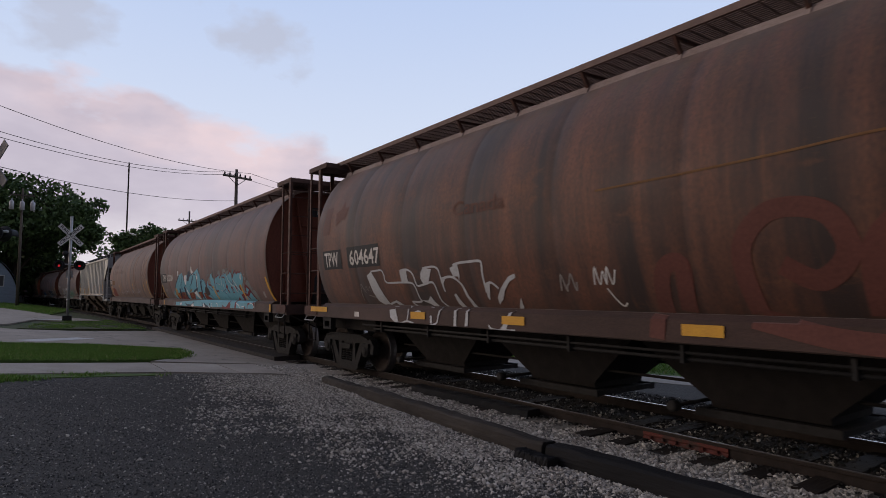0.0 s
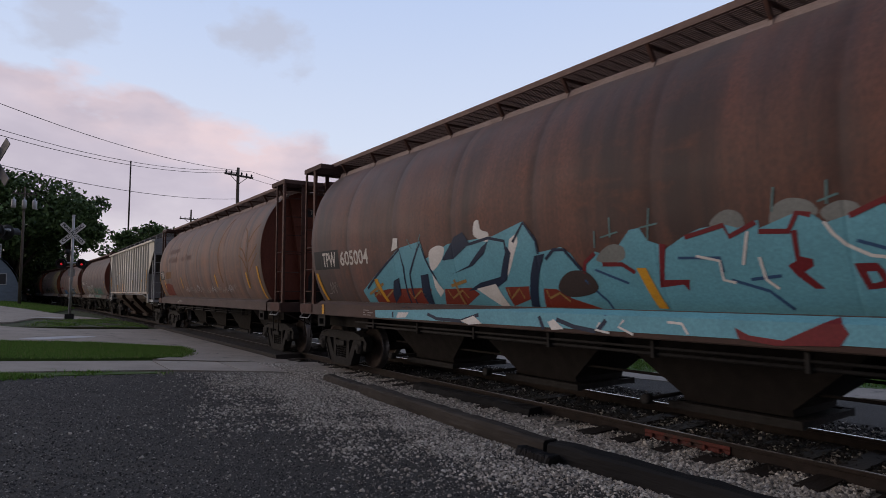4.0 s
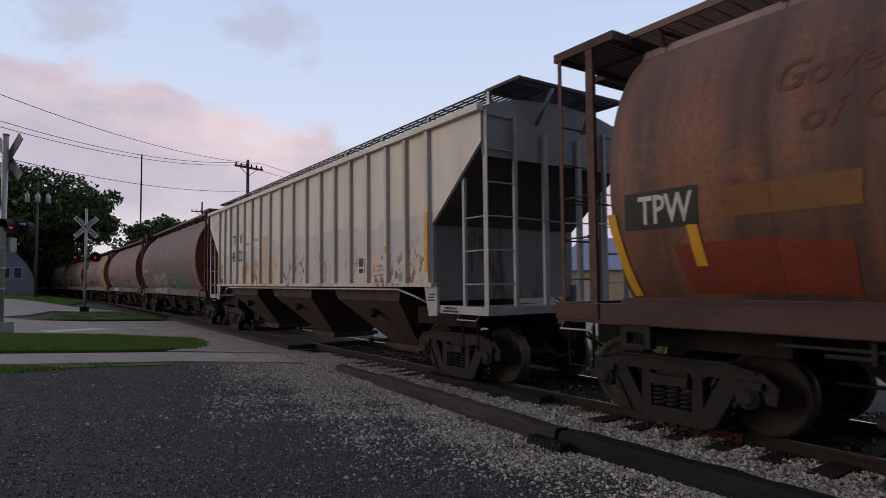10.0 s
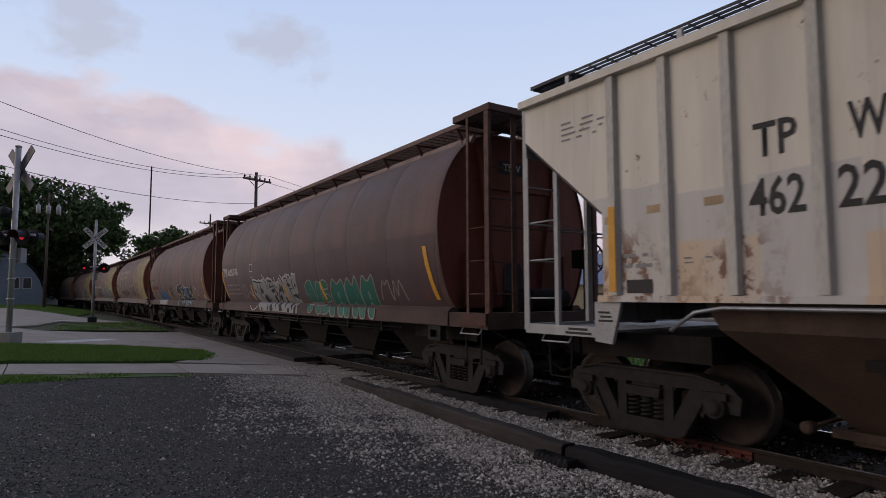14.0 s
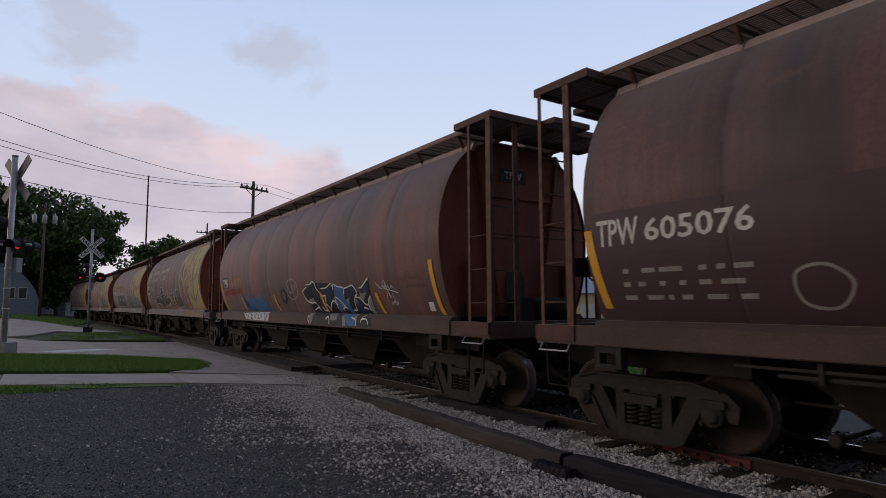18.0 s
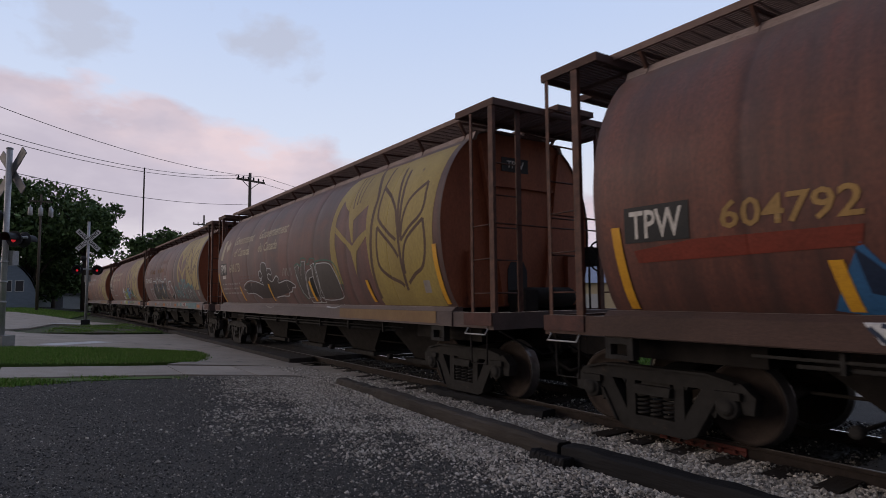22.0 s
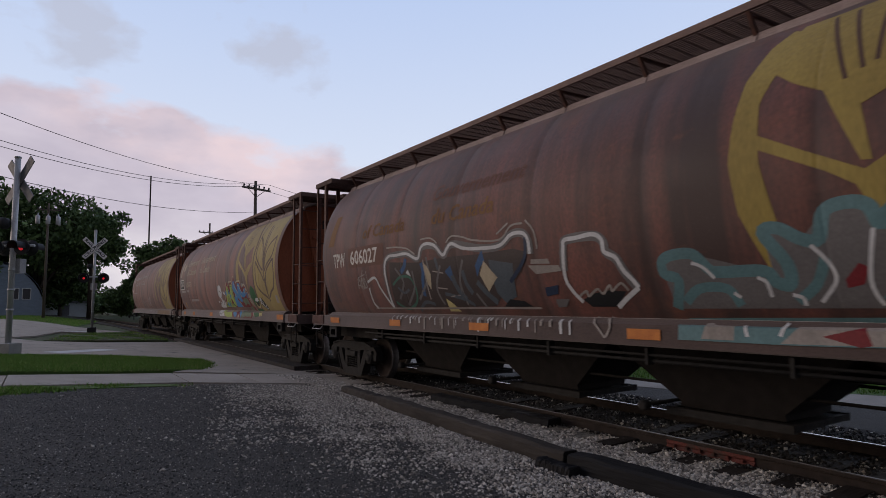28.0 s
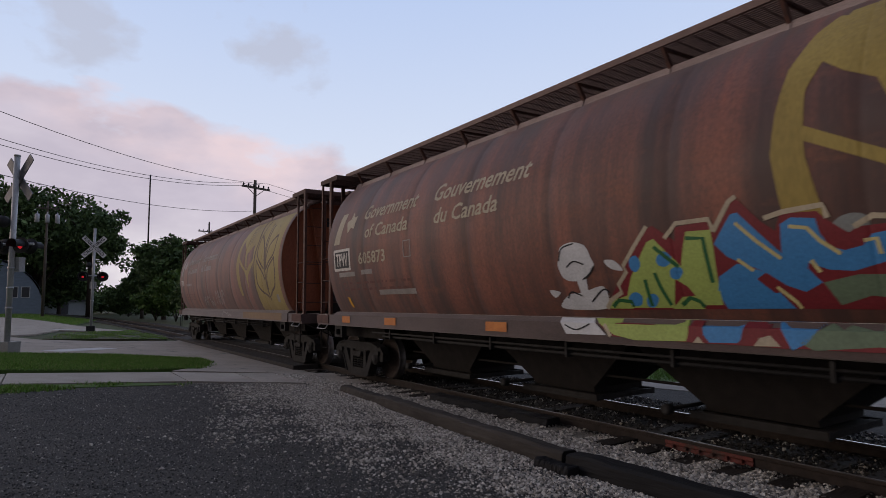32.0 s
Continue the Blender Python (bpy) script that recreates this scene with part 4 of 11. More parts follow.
def bolster_mesh(bm):
    prism(bm, [(-1.12, 0.50), (1.12, 0.50), (1.12, 0.62), (0.5, 0.78), (-0.5, 0.78), (-1.12, 0.62)], "x", -0.2, 0.2)
    for s in (-1, 1):
        box(bm, s * 0.52 - 0.05, s * 0.52 + 0.05, -0.78, 0.78, 0.38, 0.50)
        for y in (-0.72, 0.72):
            box(bm, s * 0.46 - 0.06, s * 0.46 + 0.06, y - 0.06, y + 0.06, 0.33, 0.55)


def wheelset_mesh(bm):
    """Axle with two dished wheels; centred on the axle's line."""
    rod(bm, (0, -1.1, 0), (0, 1.1, 0), 0.085, 12)
    for s in (-1, 1):
        disc_ring(bm, (0, 0, 0), "y", [(0.10, s * 0.86), (0.13, s * 0.86), (0.15, s * 0.82), (0.26, s * 0.77), (0.385, s * 0.80), (0.40, s * 0.825), (0.452, s * 0.825), (0.457, s * 0.69), (0.40, s * 0.69), (0.38, s * 0.72), (0.15, s * 0.74), (0.10, s * 0.70)], 36)


def tread_mesh(bm):
    for s in (-1, 1):
        disc_ring(bm, (0, 0, 0), "y", [(0.449, s * 0.826), (0.4555, s * 0.822), (0.4585, s * 0.80), (0.4585, s * 0.72), (0.485, s * 0.70), (0.485, s * 0.685), (0.42, s * 0.685)], 36, closed=False)


def chute_mesh(back, ahead):
    """Hopper bay under the sill: sloping plates to a narrow outlet; the two halves may differ in length."""
    def build(bm):
        b, wt, wb = 0.64, 0.80, 0.55
        def ring(x0, x1, y, z):
            return [bm.verts.new((u, v, z)) for u, v in ((x0, -y), (x1, -y), (x1, y), (x0, y))]
        rows = [ring(-back, ahead, wt, 1.2), ring(-back, ahead, wt - 0.01, 1.14), ring(-b, b, wb, 0.42), ring(-b, b, wb - 0.03, 0.345)]
        for a, c in zip(rows, rows[1:]):
            for k in range(4):
                bm.faces.new((a[k], a[(k + 1) % 4], c[(k + 1) % 4], c[k]))
        bm.faces.new(rows[-1][::-1])
        bm.faces.new(rows[0])
    return build


def gate_mesh(bm):
    """Outlet gate: two long slide rails with cross ends, the gate plate, and the operating shaft with its capstan."""
    for k in (-1, 1):
        box(bm, -0.78, 0.78, k * 0.62 - 0.04, k * 0.62 + 0.04, 0.25, 0.34)
        box(bm, k * 0.74 - 0.04, k * 0.74 + 0.04, -0.58, 0.58, 0.26, 0.33)
    box(bm, -0.70, 0.70, -0.58, 0.58, 0.285, 0.315)
    rod(bm, (-0.84, -1.02, 0.38), (-0.84, 1.02, 0.38), 0.024, 8)
    for y in (-1.0, 1.0):
        disc_ring(bm, (-0.84, y, 0.38), "y", [(0.03, -0.06), (0.065, -0.05), (0.065, 0.05), (0.03, 0.06)], 10)


def jack_pad_mesh(side):
    """Bracket under the sill beside the truck: a plate with a square hole."""
    def build(bm):
        y0, y1 = sorted((side * 1.46, side * 1.58))
        for x in (-0.20, 0.12):
            box(bm, x, x + 0.08, y0, y1, 0.90, 1.16)
        box(bm, -0.12, 0.12, y0, y1, 1.08, 1.16)
        box(bm, -0.12, 0.12, y0, y1, 0.90, 0.95)
    return build


def coupler_mesh(s):
    def build(bm):
        box(bm, *sorted((s * 7.9, s * 8.62)), -0.09, 0.09, 0.80, 0.96)
        prism(bm, [(s * 8.58, -0.13), (s * 8.92, -0.16), (s * 8.98, -0.04), (s * 8.84, 0.02), (s * 8.86, 0.14), (s * 8.6, 0.14)], "z", 0.74, 1.02)
        pipe(bm, [(s * 8.3, -0.35, 0.85), (s * 8.5, -0.4, 0.60), (s * 8.75, -0.36, 0.48), (s * 8.93, -0.25, 0.55)], 0.03, 6)
        pipe(bm, [(s * 8.35, -1.45, 1.12), (s * 8.40, -0.6, 0.72), (s * 8.45, -0.2, 0.75)], 0.016, 6)
    return build


def step_mesh(s, side):
    def build(bm):
        y = side * 1.56
        pipe(bm, [(s * 7.78, y, 1.16), (s * 7.80, y, 0.61), (s * 8.18, y, 0.61), (s * 8.20, y, 1.16)], 0.016, 6)
    return build


def grab_mesh(s, side):
    def build(bm):
        y = side * 1.56
        pipe(bm, [(s * 7.75, y * 1.02, 1.16), (s * 7.75, y * 1.06, 1.07), (s * 8.25, y * 1.06, 1.07), (s * 8.25, y * 1.02, 1.16)], 0.012, 6)
    return build


def add_steps(car, s, lift=0.0):
    for side in (-1, 1):
        mesh_part("step", once(f"step{s}{side}", step_mesh(s, side)), M_underframe, car, m=pose(0, 0, lift))
        mesh_part("grab_iron", once(f"grab{s}{side}", grab_mesh(s, side)), M_galvpale, car, m=pose(0, 0, lift))


def train_line_mesh(bm):
    """Pipes slung along below the sill with their hangers."""
    rod(bm, (-5.6, -1.50, 1.06), (5.6, -1.50, 1.06), 0.018, 6)
    rod(bm, (-5.2, -1.46, 0.99), (5.2, -1.46, 0.99), 0.022, 6)
    for k in range(7):
        x = -4.8 + 1.6 * k
        box(bm, x - 0.02, x + 0.02, -1.53, -1.42, 0.95, 1.14)


def brake_wheel_mesh(s):
    def build(bm):
        c, r, n = Vector((s * 8.12, 1.12, 2.35)), 0.27, 20
        pts = [c + Vector((0, r * math.cos(t), r * math.sin(t))) for t in (2 * math.pi * k / n for k in range(n + 1))]
        pipe(bm, pts, 0.018, 6)
        for k in range(4):
            t = math.pi / 4 + k * math.pi / 2
            rod(bm, c, c + Vector((0, r * math.cos(t), r * math.sin(t))), 0.012, 6)
        box(bm, *sorted((s * 7.72, s * 8.04)), 0.96, 1.28, 2.18, 2.52)
        rod(bm, (s * 7.88, 1.12, 1.36), (s * 7.88, 1.12, 2.2), 0.02, 6)
    return build


def air_tank_mesh(s):
    def build(bm):
        disc_ring(bm, (s * 7.72, 0.2, 1.62), "y", [(0.05, -0.62), (0.16, -0.56), (0.18, -0.5), (0.18, 0.5), (0.16, 0.56), (0.05, 0.62)], 14)
        box(bm, *sorted((s * 7.5, s * 7.9)), -0.5, -0.2, 1.3, 1.75)
    return build


def rung_mesh(bm):
    rod(bm, (-0.265, 0, 0), (0.265, 0, 0), 0.012, 6)


def brake_rod_mesh(bm):
    rod(bm, (-5.5, -0.55, 0.62), (5.5, -0.55, 0.62), 0.02, 6)
    rod(bm, (-5.8, 0.5, 0.68), (5.8, 0.5, 0.68), 0.02, 6)


TRUCK_AT = 7.0
AXLE = 0.93
WHEELSETS = []


def add_trucks(car):
    for s in (-1, 1):
        truck = mesh_part("truck", once("bolster", bolster_mesh, 0.01), M_truck, car, "grimy cast-steel two-axle truck", pose(s * TRUCK_AT, 0, 0))
        for side in (-1, 1):
            mesh_part("side_frame", once(f"side_frame{side}", truck_side_mesh(side), 0.012), M_truck, truck)
            for e in (-1, 1):
                mesh_part("bearing", once(f"bearing{side}", bearing_mesh(side)), M_truck, truck, m=pose(e * AXLE, 0, 0))
                mesh_part("adapter", once(f"adapter{side}", adapter_mesh(side), 0.01), M_truck, truck, m=pose(e * AXLE, 0, 0))
            for k in (-0.18, 0.0, 0.18):
                mesh_part("spring", once(f"spring{side}", spring_mesh(side)), M_truck, truck, m=pose(k, 0, 0))
        for e in (-1, 1):
            ws = mesh_part("wheelset", once("wheelset", wheelset_mesh), M_wheel, truck, "dark rusty steel wheels on their axle", pose(e * AXLE, 0, 0.459))
            if len(ws.data.materials) < 2:
                add_tread(ws.data)
            ws.material_slots[1].link = "OBJECT"
            ws.material_slots[1].material = M_tread
            WHEELSETS.append((car, ws, e))


def add_tread(me):
    """Joins the bright rims to the wheelset as its second material."""
    bm = bmesh.new()
    bm.from_mesh(me)
    n = len(bm.faces)
    tread_mesh(bm)
    bm.faces.ensure_lookup_table()
    for f in bm.faces[n:]:
        f.material_index = 1
    bmesh.ops.recalc_face_normals(bm, faces=bm.faces)
    bm.to_mesh(me)
    bm.free()
    me.materials.append(None)


def cylindrical_hopper(label, skin, end_mat, sill_mat, trim_mat, lift=0.0):
    car = thing("hopper_car", label, "freight car", group="cars of the train")
    mesh_part("tank", once("tank", tank_mesh), skin, car)
    mesh_part("roof", once("roof", roof_mesh, 0.008), trim_mat, car)
    co = mesh_part("hatch", once("coaming", coaming_mesh, 0.01), trim_mat, car, "long trough hatch along the roof")
    for k in range(9):
        mesh_part("strap", once("hatch_strap", hatch_strap_mesh), M_handrail, co, m=pose(-6.0 + 1.5 * k, 0, 0))
    for side in (-1, 1):
        mesh_part("side_sill", once(f"sill{side}", sill_mesh(side), 0.006), sill_mat, car)
        mesh_part("roof_flange", once(f"flange{side}", flange_mesh(side)), M_flange, car, "pale dusty strip along the roof edge")
        w = mesh_part("running_board", once(f"walk{side}", walkway_mesh(side)), M_grating, car, m=pose(0, 0, lift))
        for k in range(11):
            mesh_part("bracket", once(f"bracket{side}", bracket_mesh(side)), M_handrail, w, m=pose(-7.0 + 1.4 * k, 0, 0))
    for s in (-1, 1):
        es = mesh_part("end_sheet", once(f"end{s}", end_sheet_mesh(s)), end_mat, car, "red-brown end plate")
        mesh_part("rib", once(f"ribs{s}", end_rib_mesh(s), 0.008), end_mat, es)
        mesh_part("panel", once(f"panel{s}", end_panel_mesh(s), 0.008), end_mat, es)
        mesh_part("opening", once(f"open{s}", opening_plate_mesh(s)), M_black, es)
        mesh_part("end_sill", once(f"end_sill{s}", end_sill_mesh(s), 0.008), sill_mat, car)
        mesh_part("deck_plate", once(f"deck_plate{s}", deck_plate_mesh(s)), sill_mat, car)
        mesh_part("draft_box", once(f"draft_box{s}", draft_box_mesh(s), 0.008), M_underframe, car)
        for side in (-1, 1):
            mesh_part("side_beam", once(f"side_beam{s}{side}", side_beam_mesh(s, side), 0.008), sill_mat, car)
        add_platform(car, s, trim_mat, "grated crossover platform")
        for side in (-1, 1):
            thin, wide = once("post", post_mesh), once("wide_post", wide_post_mesh)
            ladder = mesh_part("post", wide if s > 0 else thin, M_handrail, car, m=pose(s * 8.30, side * 1.5, 0))
            for k in range(3):
                mesh_part("rung", once("rung", rung_mesh), M_handrail, ladder, m=pose(-s * 0.255, 0, 1.70 + 0.535 * k))
            mesh_part("post", thin if s > 0 else wide, M_handrail, car, m=pose(s * 7.79, side * 1.5, 0))
            mesh_part("corner_plate", once(f"corner_plate{s}{side}", corner_plate_mesh(s, side), 0.006), M_corner, car, "dull red corner plate")
            p3 = mesh_part("post", once("strut", strut_mesh), M_handrail, car, m=pose(s * 8.30, side * 0.96, 0, 0, 0, 90))
            for k in range(6):
                mesh_part("rung", once("rung", rung_mesh), M_handrail, p3, m=pose(side * 0.26, 0, 1.70 + 0.51 * k))
        bm = bmesh.new()
        pipe(bm, [(s * 8.35, -1.5, 2.78), (s * 8.40, 0.0, 2.76), (s * 8.35, 1.5, 2.78)], 0.014, 6)
        part("grab_rail", bm, M_handrail, car)
        mesh_part("coupler", once(f"coupler{s}", coupler_mesh(s), 0.01), M_underframe, car)
        add_steps(car, s)
    mesh_part("brake_wheel", once("brakewheel", brake_wheel_mesh(1)), M_underframe, car)
    mesh_part("air_tank", once("airtank", air_tank_mesh(1)), M_underframe, car)
    for x, ahead in ((-4.08, 1.515), (-1.05, 1.515), (1.98, 1.515), (5.01, 0.96)):
        ch = mesh_part("hopper_bay", once(f"chute{ahead}", chute_mesh(1.515, ahead)), M_underframe, car, m=pose(x, 0, 0))
        mesh_part("gate", once("gate", gate_mesh), M_truck, ch, "dusty steel outlet gate")
    for e in (-1, 1):
        for side in (-1, 1):
            mesh_part("jacking_pad", once(f"jack_pad{side}", jack_pad_mesh(side), 0.006), M_truck, car, m=pose(e * TRUCK_AT - 0.15, 0, 0))
    mesh_part("train_line", once("trainline", train_line_mesh), M_truck, car)
    mesh_part("brake_rod", once("brakerod", brake_rod_mesh), M_underframe, car)
    mesh_part("centre_sill", once("centre_sill", lambda b: (box(b, -7.9, 7.9, -0.2, 0.2, 0.80, 1.15), box(b, -7.6, -5.6, -1.2, 1.2, 0.90, 1.12), box(b, 5.6, 7.6, -1.2, 1.2, 0.90, 1.12))), M_underframe, car)
    add_trucks(car)
    return car


def car_skin(name, seed, base=BROWN, dark=SOOT, rust=RUST, top=PALE, streak=0.5):
    return car_paint(name, base, dark, rust, top, seed, streak)


# ---- the train ----
SPEED, GAIN = 4.391, 0.00528
CENTRES = [-5.28, -23.27, -41.43, -59.72, -77.62, -95.40, -113.25, -131.02, -148.87, -166.70]


def gone(t):
    return SPEED * t + GAIN * t * t / 2


M_endred = node_mat("red_brown_end_paint", (0.185, 0.058, 0.036), (0.105, 0.036, 0.025), 1.6, 0.7, 0, 0.15, 40, (1, 1, 0.4), spots=(0.035, 0.02, 0.017), spot_at=0.6, spot_scale=1.4)
M_endorange = node_mat("orange_brown_end_paint", (0.29, 0.092, 0.042), (0.19, 0.060, 0.032), 1.6, 0.65, 0, 0.15, 40, (1, 1, 0.4), spots=(0.05, 0.025, 0.020), spot_at=0.62, spot_scale=1.4)
M_corner = node_mat("dull_red_corner_paint", (0.088, 0.036, 0.030), (0.045, 0.024, 0.022), 3.0, 0.7, 0, 0.15, 50, spots=(0.03, 0.026, 0.028), spot_at=0.58)
M_sill = node_mat("brown_sill_paint", (0.070, 0.038, 0.031), (0.036, 0.023, 0.019), 2.0, 0.7, 0, 0.15, 50, (0.5, 1, 1), spots=(0.12, 0.085, 0.075), spot_at=0.68)
M_sill_dusty = node_mat("dusty_pinkish_sill_paint", (0.090, 0.061, 0.055), (0.048, 0.034, 0.031), 2.0, 0.75, 0, 0.15, 50, (0.5, 1, 1), spots=(0.15, 0.11, 0.10), spot_at=0.66)
M_trim = node_mat("brown_roof_trim", (0.11, 0.060, 0.048), (0.055, 0.034, 0.030), 2.5, 0.75, 0, 0.15, 50)
dusty(M_sill_dusty.node_tree.nodes["Principled BSDF"], 0.45)
dusty(M_sill.node_tree.nodes["Principled BSDF"], 0.12)
CARS = []


def grey_paint():
    """Cream paint above, a grey repaint below with a ragged edge, rust in spots and runs."""
    m = bpy.data.materials.new("cream_and_grey_car_paint")
    m.use_nodes = True
    nt = m.node_tree
    L = nt.links.new
    bsdf = nt.nodes["Principled BSDF"]
    tc = nt.nodes.new("ShaderNodeTexCoord")
    sep = nt.nodes.new("ShaderNodeSeparateXYZ")
    L(tc.outputs["Object"], sep.inputs[0])

    def noisy(stretch, scale, detail=6, rough=0.6):
        mp = nt.nodes.new("ShaderNodeMapping")
        mp.inputs["Scale"].default_value = stretch
        L(tc.outputs["Object"], mp.inputs[0])
        n = nt.nodes.new("ShaderNodeTexNoise")
        n.inputs["Scale"].default_value, n.inputs["Detail"].default_value, n.inputs["Roughness"].default_value = scale, detail, rough
        L(mp.outputs[0], n.inputs["Vector"])
        return n.outputs[0]

    def ranged(v, lo, hi, to=1.0):
        r = nt.nodes.new("ShaderNodeMapRange")
        r.inputs["From Min"].default_value, r.inputs["From Max"].default_value, r.inputs["To Max"].default_value = lo, hi, to
        L(v, r.inputs[0])
        return r.outputs[0]

    def mixed(f, c1, c2):
        x = nt.nodes.new("ShaderNodeMixRGB")
        L(f, x.inputs[0])
        for k, c in ((1, c1), (2, c2)):
            if isinstance(c, tuple):
                x.inputs[k].default_value = (*c, 1)
            else:
                L(c, x.inputs[k])
        return x.outputs[0]

    def summed(a, b, k):
        x = nt.nodes.new("ShaderNodeMath")
        x.operation, x.inputs[1].default_value = "MULTIPLY_ADD", k
        L(b, x.inputs[0])
        L(a, x.inputs[2])
        return x.outputs[0]

    def times(a, b):
        x = nt.nodes.new("ShaderNodeMath")
        x.operation = "MULTIPLY"
        L(a, x.inputs[0])
        L(b, x.inputs[1])
        return x.outputs[0]

    wash = noisy((1.0, 1.0, 0.15), 2.2)
    cream = mixed(ranged(wash, 0.35, 0.7), (0.60, 0.573, 0.505), (0.46, 0.44, 0.39))
    grey = mixed(ranged(wash, 0.35, 0.7), (0.47, 0.465, 0.455), (0.36, 0.358, 0.352))
    # the repaint was done panel by panel, each to its own height
    panel = nt.nodes.new("ShaderNodeMath")
    panel.operation, panel.inputs[1].default_value, panel.inputs[2].default_value = "MULTIPLY_ADD", 1 / 0.87, 20.0
    L(sep.outputs["X"], panel.inputs[0])
    step_no = nt.nodes.new("ShaderNodeMath")
    step_no.operation = "FLOOR"
    L(panel.outputs[0], step_no.inputs[0])
    height = nt.nodes.new("ShaderNodeTexWhiteNoise")
    height.noise_dimensions = "1D"
    L(step_no.outputs[0], height.inputs["W"])
    edge = summed(summed(sep.outputs["Z"], height.outputs["Value"], 0.22), wash, 0.10)
    col = mixed(ranged(edge, 2.99, 2.97), cream, grey)
    # rust: orange bloom low down towards the rear end, dark spots everywhere
    bloom = noisy((0.8, 1, 0.5), 1.6, 5)
    low = ranged(summed(sep.outputs["Z"], height.outputs["Value"], 0.3), 2.52, 2.46)
    which = nt.nodes.new("ShaderNodeTexWhiteNoise")
    which.noise_dimensions = "1D"
    shifted = nt.nodes.new("ShaderNodeMath")
    shifted.operation, shifted.inputs[1].default_value = "ADD", 77.0
    L(step_no.outputs[0], shifted.inputs[0])
    L(shifted.outputs[0], which.inputs["W"])
    bare = times(low, ranged(which.outputs["Value"], 0.22, 0.5))
    col = mixed(times(bare, ranged(bloom, 0.25, 0.55, 0.9)), col, (0.50, 0.385, 0.27))
    spots = noisy((1, 1, 0.6), 7.5, 8, 0.74)
    patch = noisy((0.9, 1, 0.7), 1.3, 2)
    col = mixed(times(times(ranged(spots, 0.50, 0.55), ranged(patch, 0.44, 0.58)), ranged(sep.outputs["Z"], 2.55, 2.2)), col, (0.13, 0.050, 0.028))
    few = noisy((1, 1, 0.6), 4.5, 9, 0.78)
    col = mixed(ranged(few, 0.645, 0.68), col, (0.14, 0.065, 0.035))
    runs = noisy((6.0, 1, 0.12), 2.0, 5)
    col = mixed(ranged(runs, 0.60, 0.80, 0.35), col, (0.20, 0.15, 0.10))
    L(col, bsdf.inputs["Base Color"])
    bsdf.inputs["Roughness"].default_value = 0.55
    bp = nt.nodes.new("ShaderNodeBump")
    bp.inputs["Strength"].default_value, bp.inputs["Distance"].default_value = 0.3, 0.03
    L(noisy((0.7, 1, 0.5), 1.6, 3), bp.inputs["Height"])
    L(bp.outputs[0], bsdf.inputs["Normal"])
    return m


M_grey = grey_paint()
M_greyend = node_mat("plain_grey_end_paint", (0.30, 0.31, 0.325), (0.20, 0.205, 0.215), 1.5, 0.65, 0, 0.1, 40, (1, 1, 0.3))
M_ribgrey = node_mat("weathered_cream_rib_paint", (0.52, 0.50, 0.45), (0.40, 0.395, 0.38), 1.5, 0.6, 0, 0.1, 40, (1, 1, 0.25), spots=(0.16, 0.08, 0.045), spot_at=0.68, spot_scale=4, rand=0.05)
M_slope = node_mat("dark_slope_sheet", (0.085, 0.077, 0.074), (0.050, 0.045, 0.043), 1.5, 0.75, 0, 0.1, 40)
M_bay = node_mat("dusty_taupe_hopper_bay", (0.085, 0.056, 0.042), (0.034, 0.024, 0.019), 1.4, 0.8, 0, 0.15, 40, (1, 1, 0.5), spots=(0.035, 0.026, 0.022), spot_at=0.62, spot_scale=3.5)
M_dark_grate = node_mat("dark_steel_grating", (0.05, 0.05, 0.055), (0.028, 0.028, 0.03), 6, 0.6, 0.4, 0.1, 60)


M_galvpale = node_mat("pale_grey_ladder_paint", (0.40, 0.405, 0.41), (0.27, 0.275, 0.28), 3, 0.6, 0.0, 0.08, 50, spots=(0.16, 0.12, 0.10), spot_at=0.64, spot_scale=5)
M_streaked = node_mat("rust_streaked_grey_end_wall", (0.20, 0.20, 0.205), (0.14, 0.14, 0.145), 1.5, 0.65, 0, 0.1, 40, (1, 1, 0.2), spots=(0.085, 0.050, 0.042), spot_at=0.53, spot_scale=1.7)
# upright ribs: closer together towards the ends
RIBS = [-6.92, -6.20, -5.47, -4.66, -3.86, -3.02, -2.20, -1.30, -0.37, 0.55, 1.47, 2.38, 3.18, 3.97, 4.76, 5.57, 6.27, 7.02]


def open_walk_mesh(side):
    """Light roof walkway of thin bars that lets the sky through."""
    def build(bm):
        y0, y1 = 0.45, 1.24
        for k in range(9):
            y = y0 + (y1 - y0) * k / 8
            box(bm, -8.6, 8.6, *sorted((side * y - 0.006, side * y + 0.006)), 4.80, 4.835)
        for k in range(58):
            x = -8.6 + 17.2 * k / 57
            box(bm, x - 0.008, x + 0.008, *sorted((side * y0, side * y1)), 4.802, 4.82)
    return build


def end_grate_mesh(s):
    def build(bm):
        a, b = sorted((s * 8.05, s * 8.86))
        for y in (-1.24, 1.20):
            box(bm, a, b, y, y + 0.04, 4.80, 4.85)
        for x in (a, b - 0.04):
            box(bm, x, x + 0.04, -1.20, 1.20, 4.80, 4.85)
        for k in range(1, 11):
            x = a + (b - a) * k / 11
            box(bm, x - 0.006, x + 0.006, -1.20, 1.20, 4.81, 4.84)
        for k in range(1, 20):
            y = -1.24 + 2.48 * k / 20
            box(bm, a + 0.04, b - 0.04, y - 0.006, y + 0.006, 4.815, 4.835)
    return build


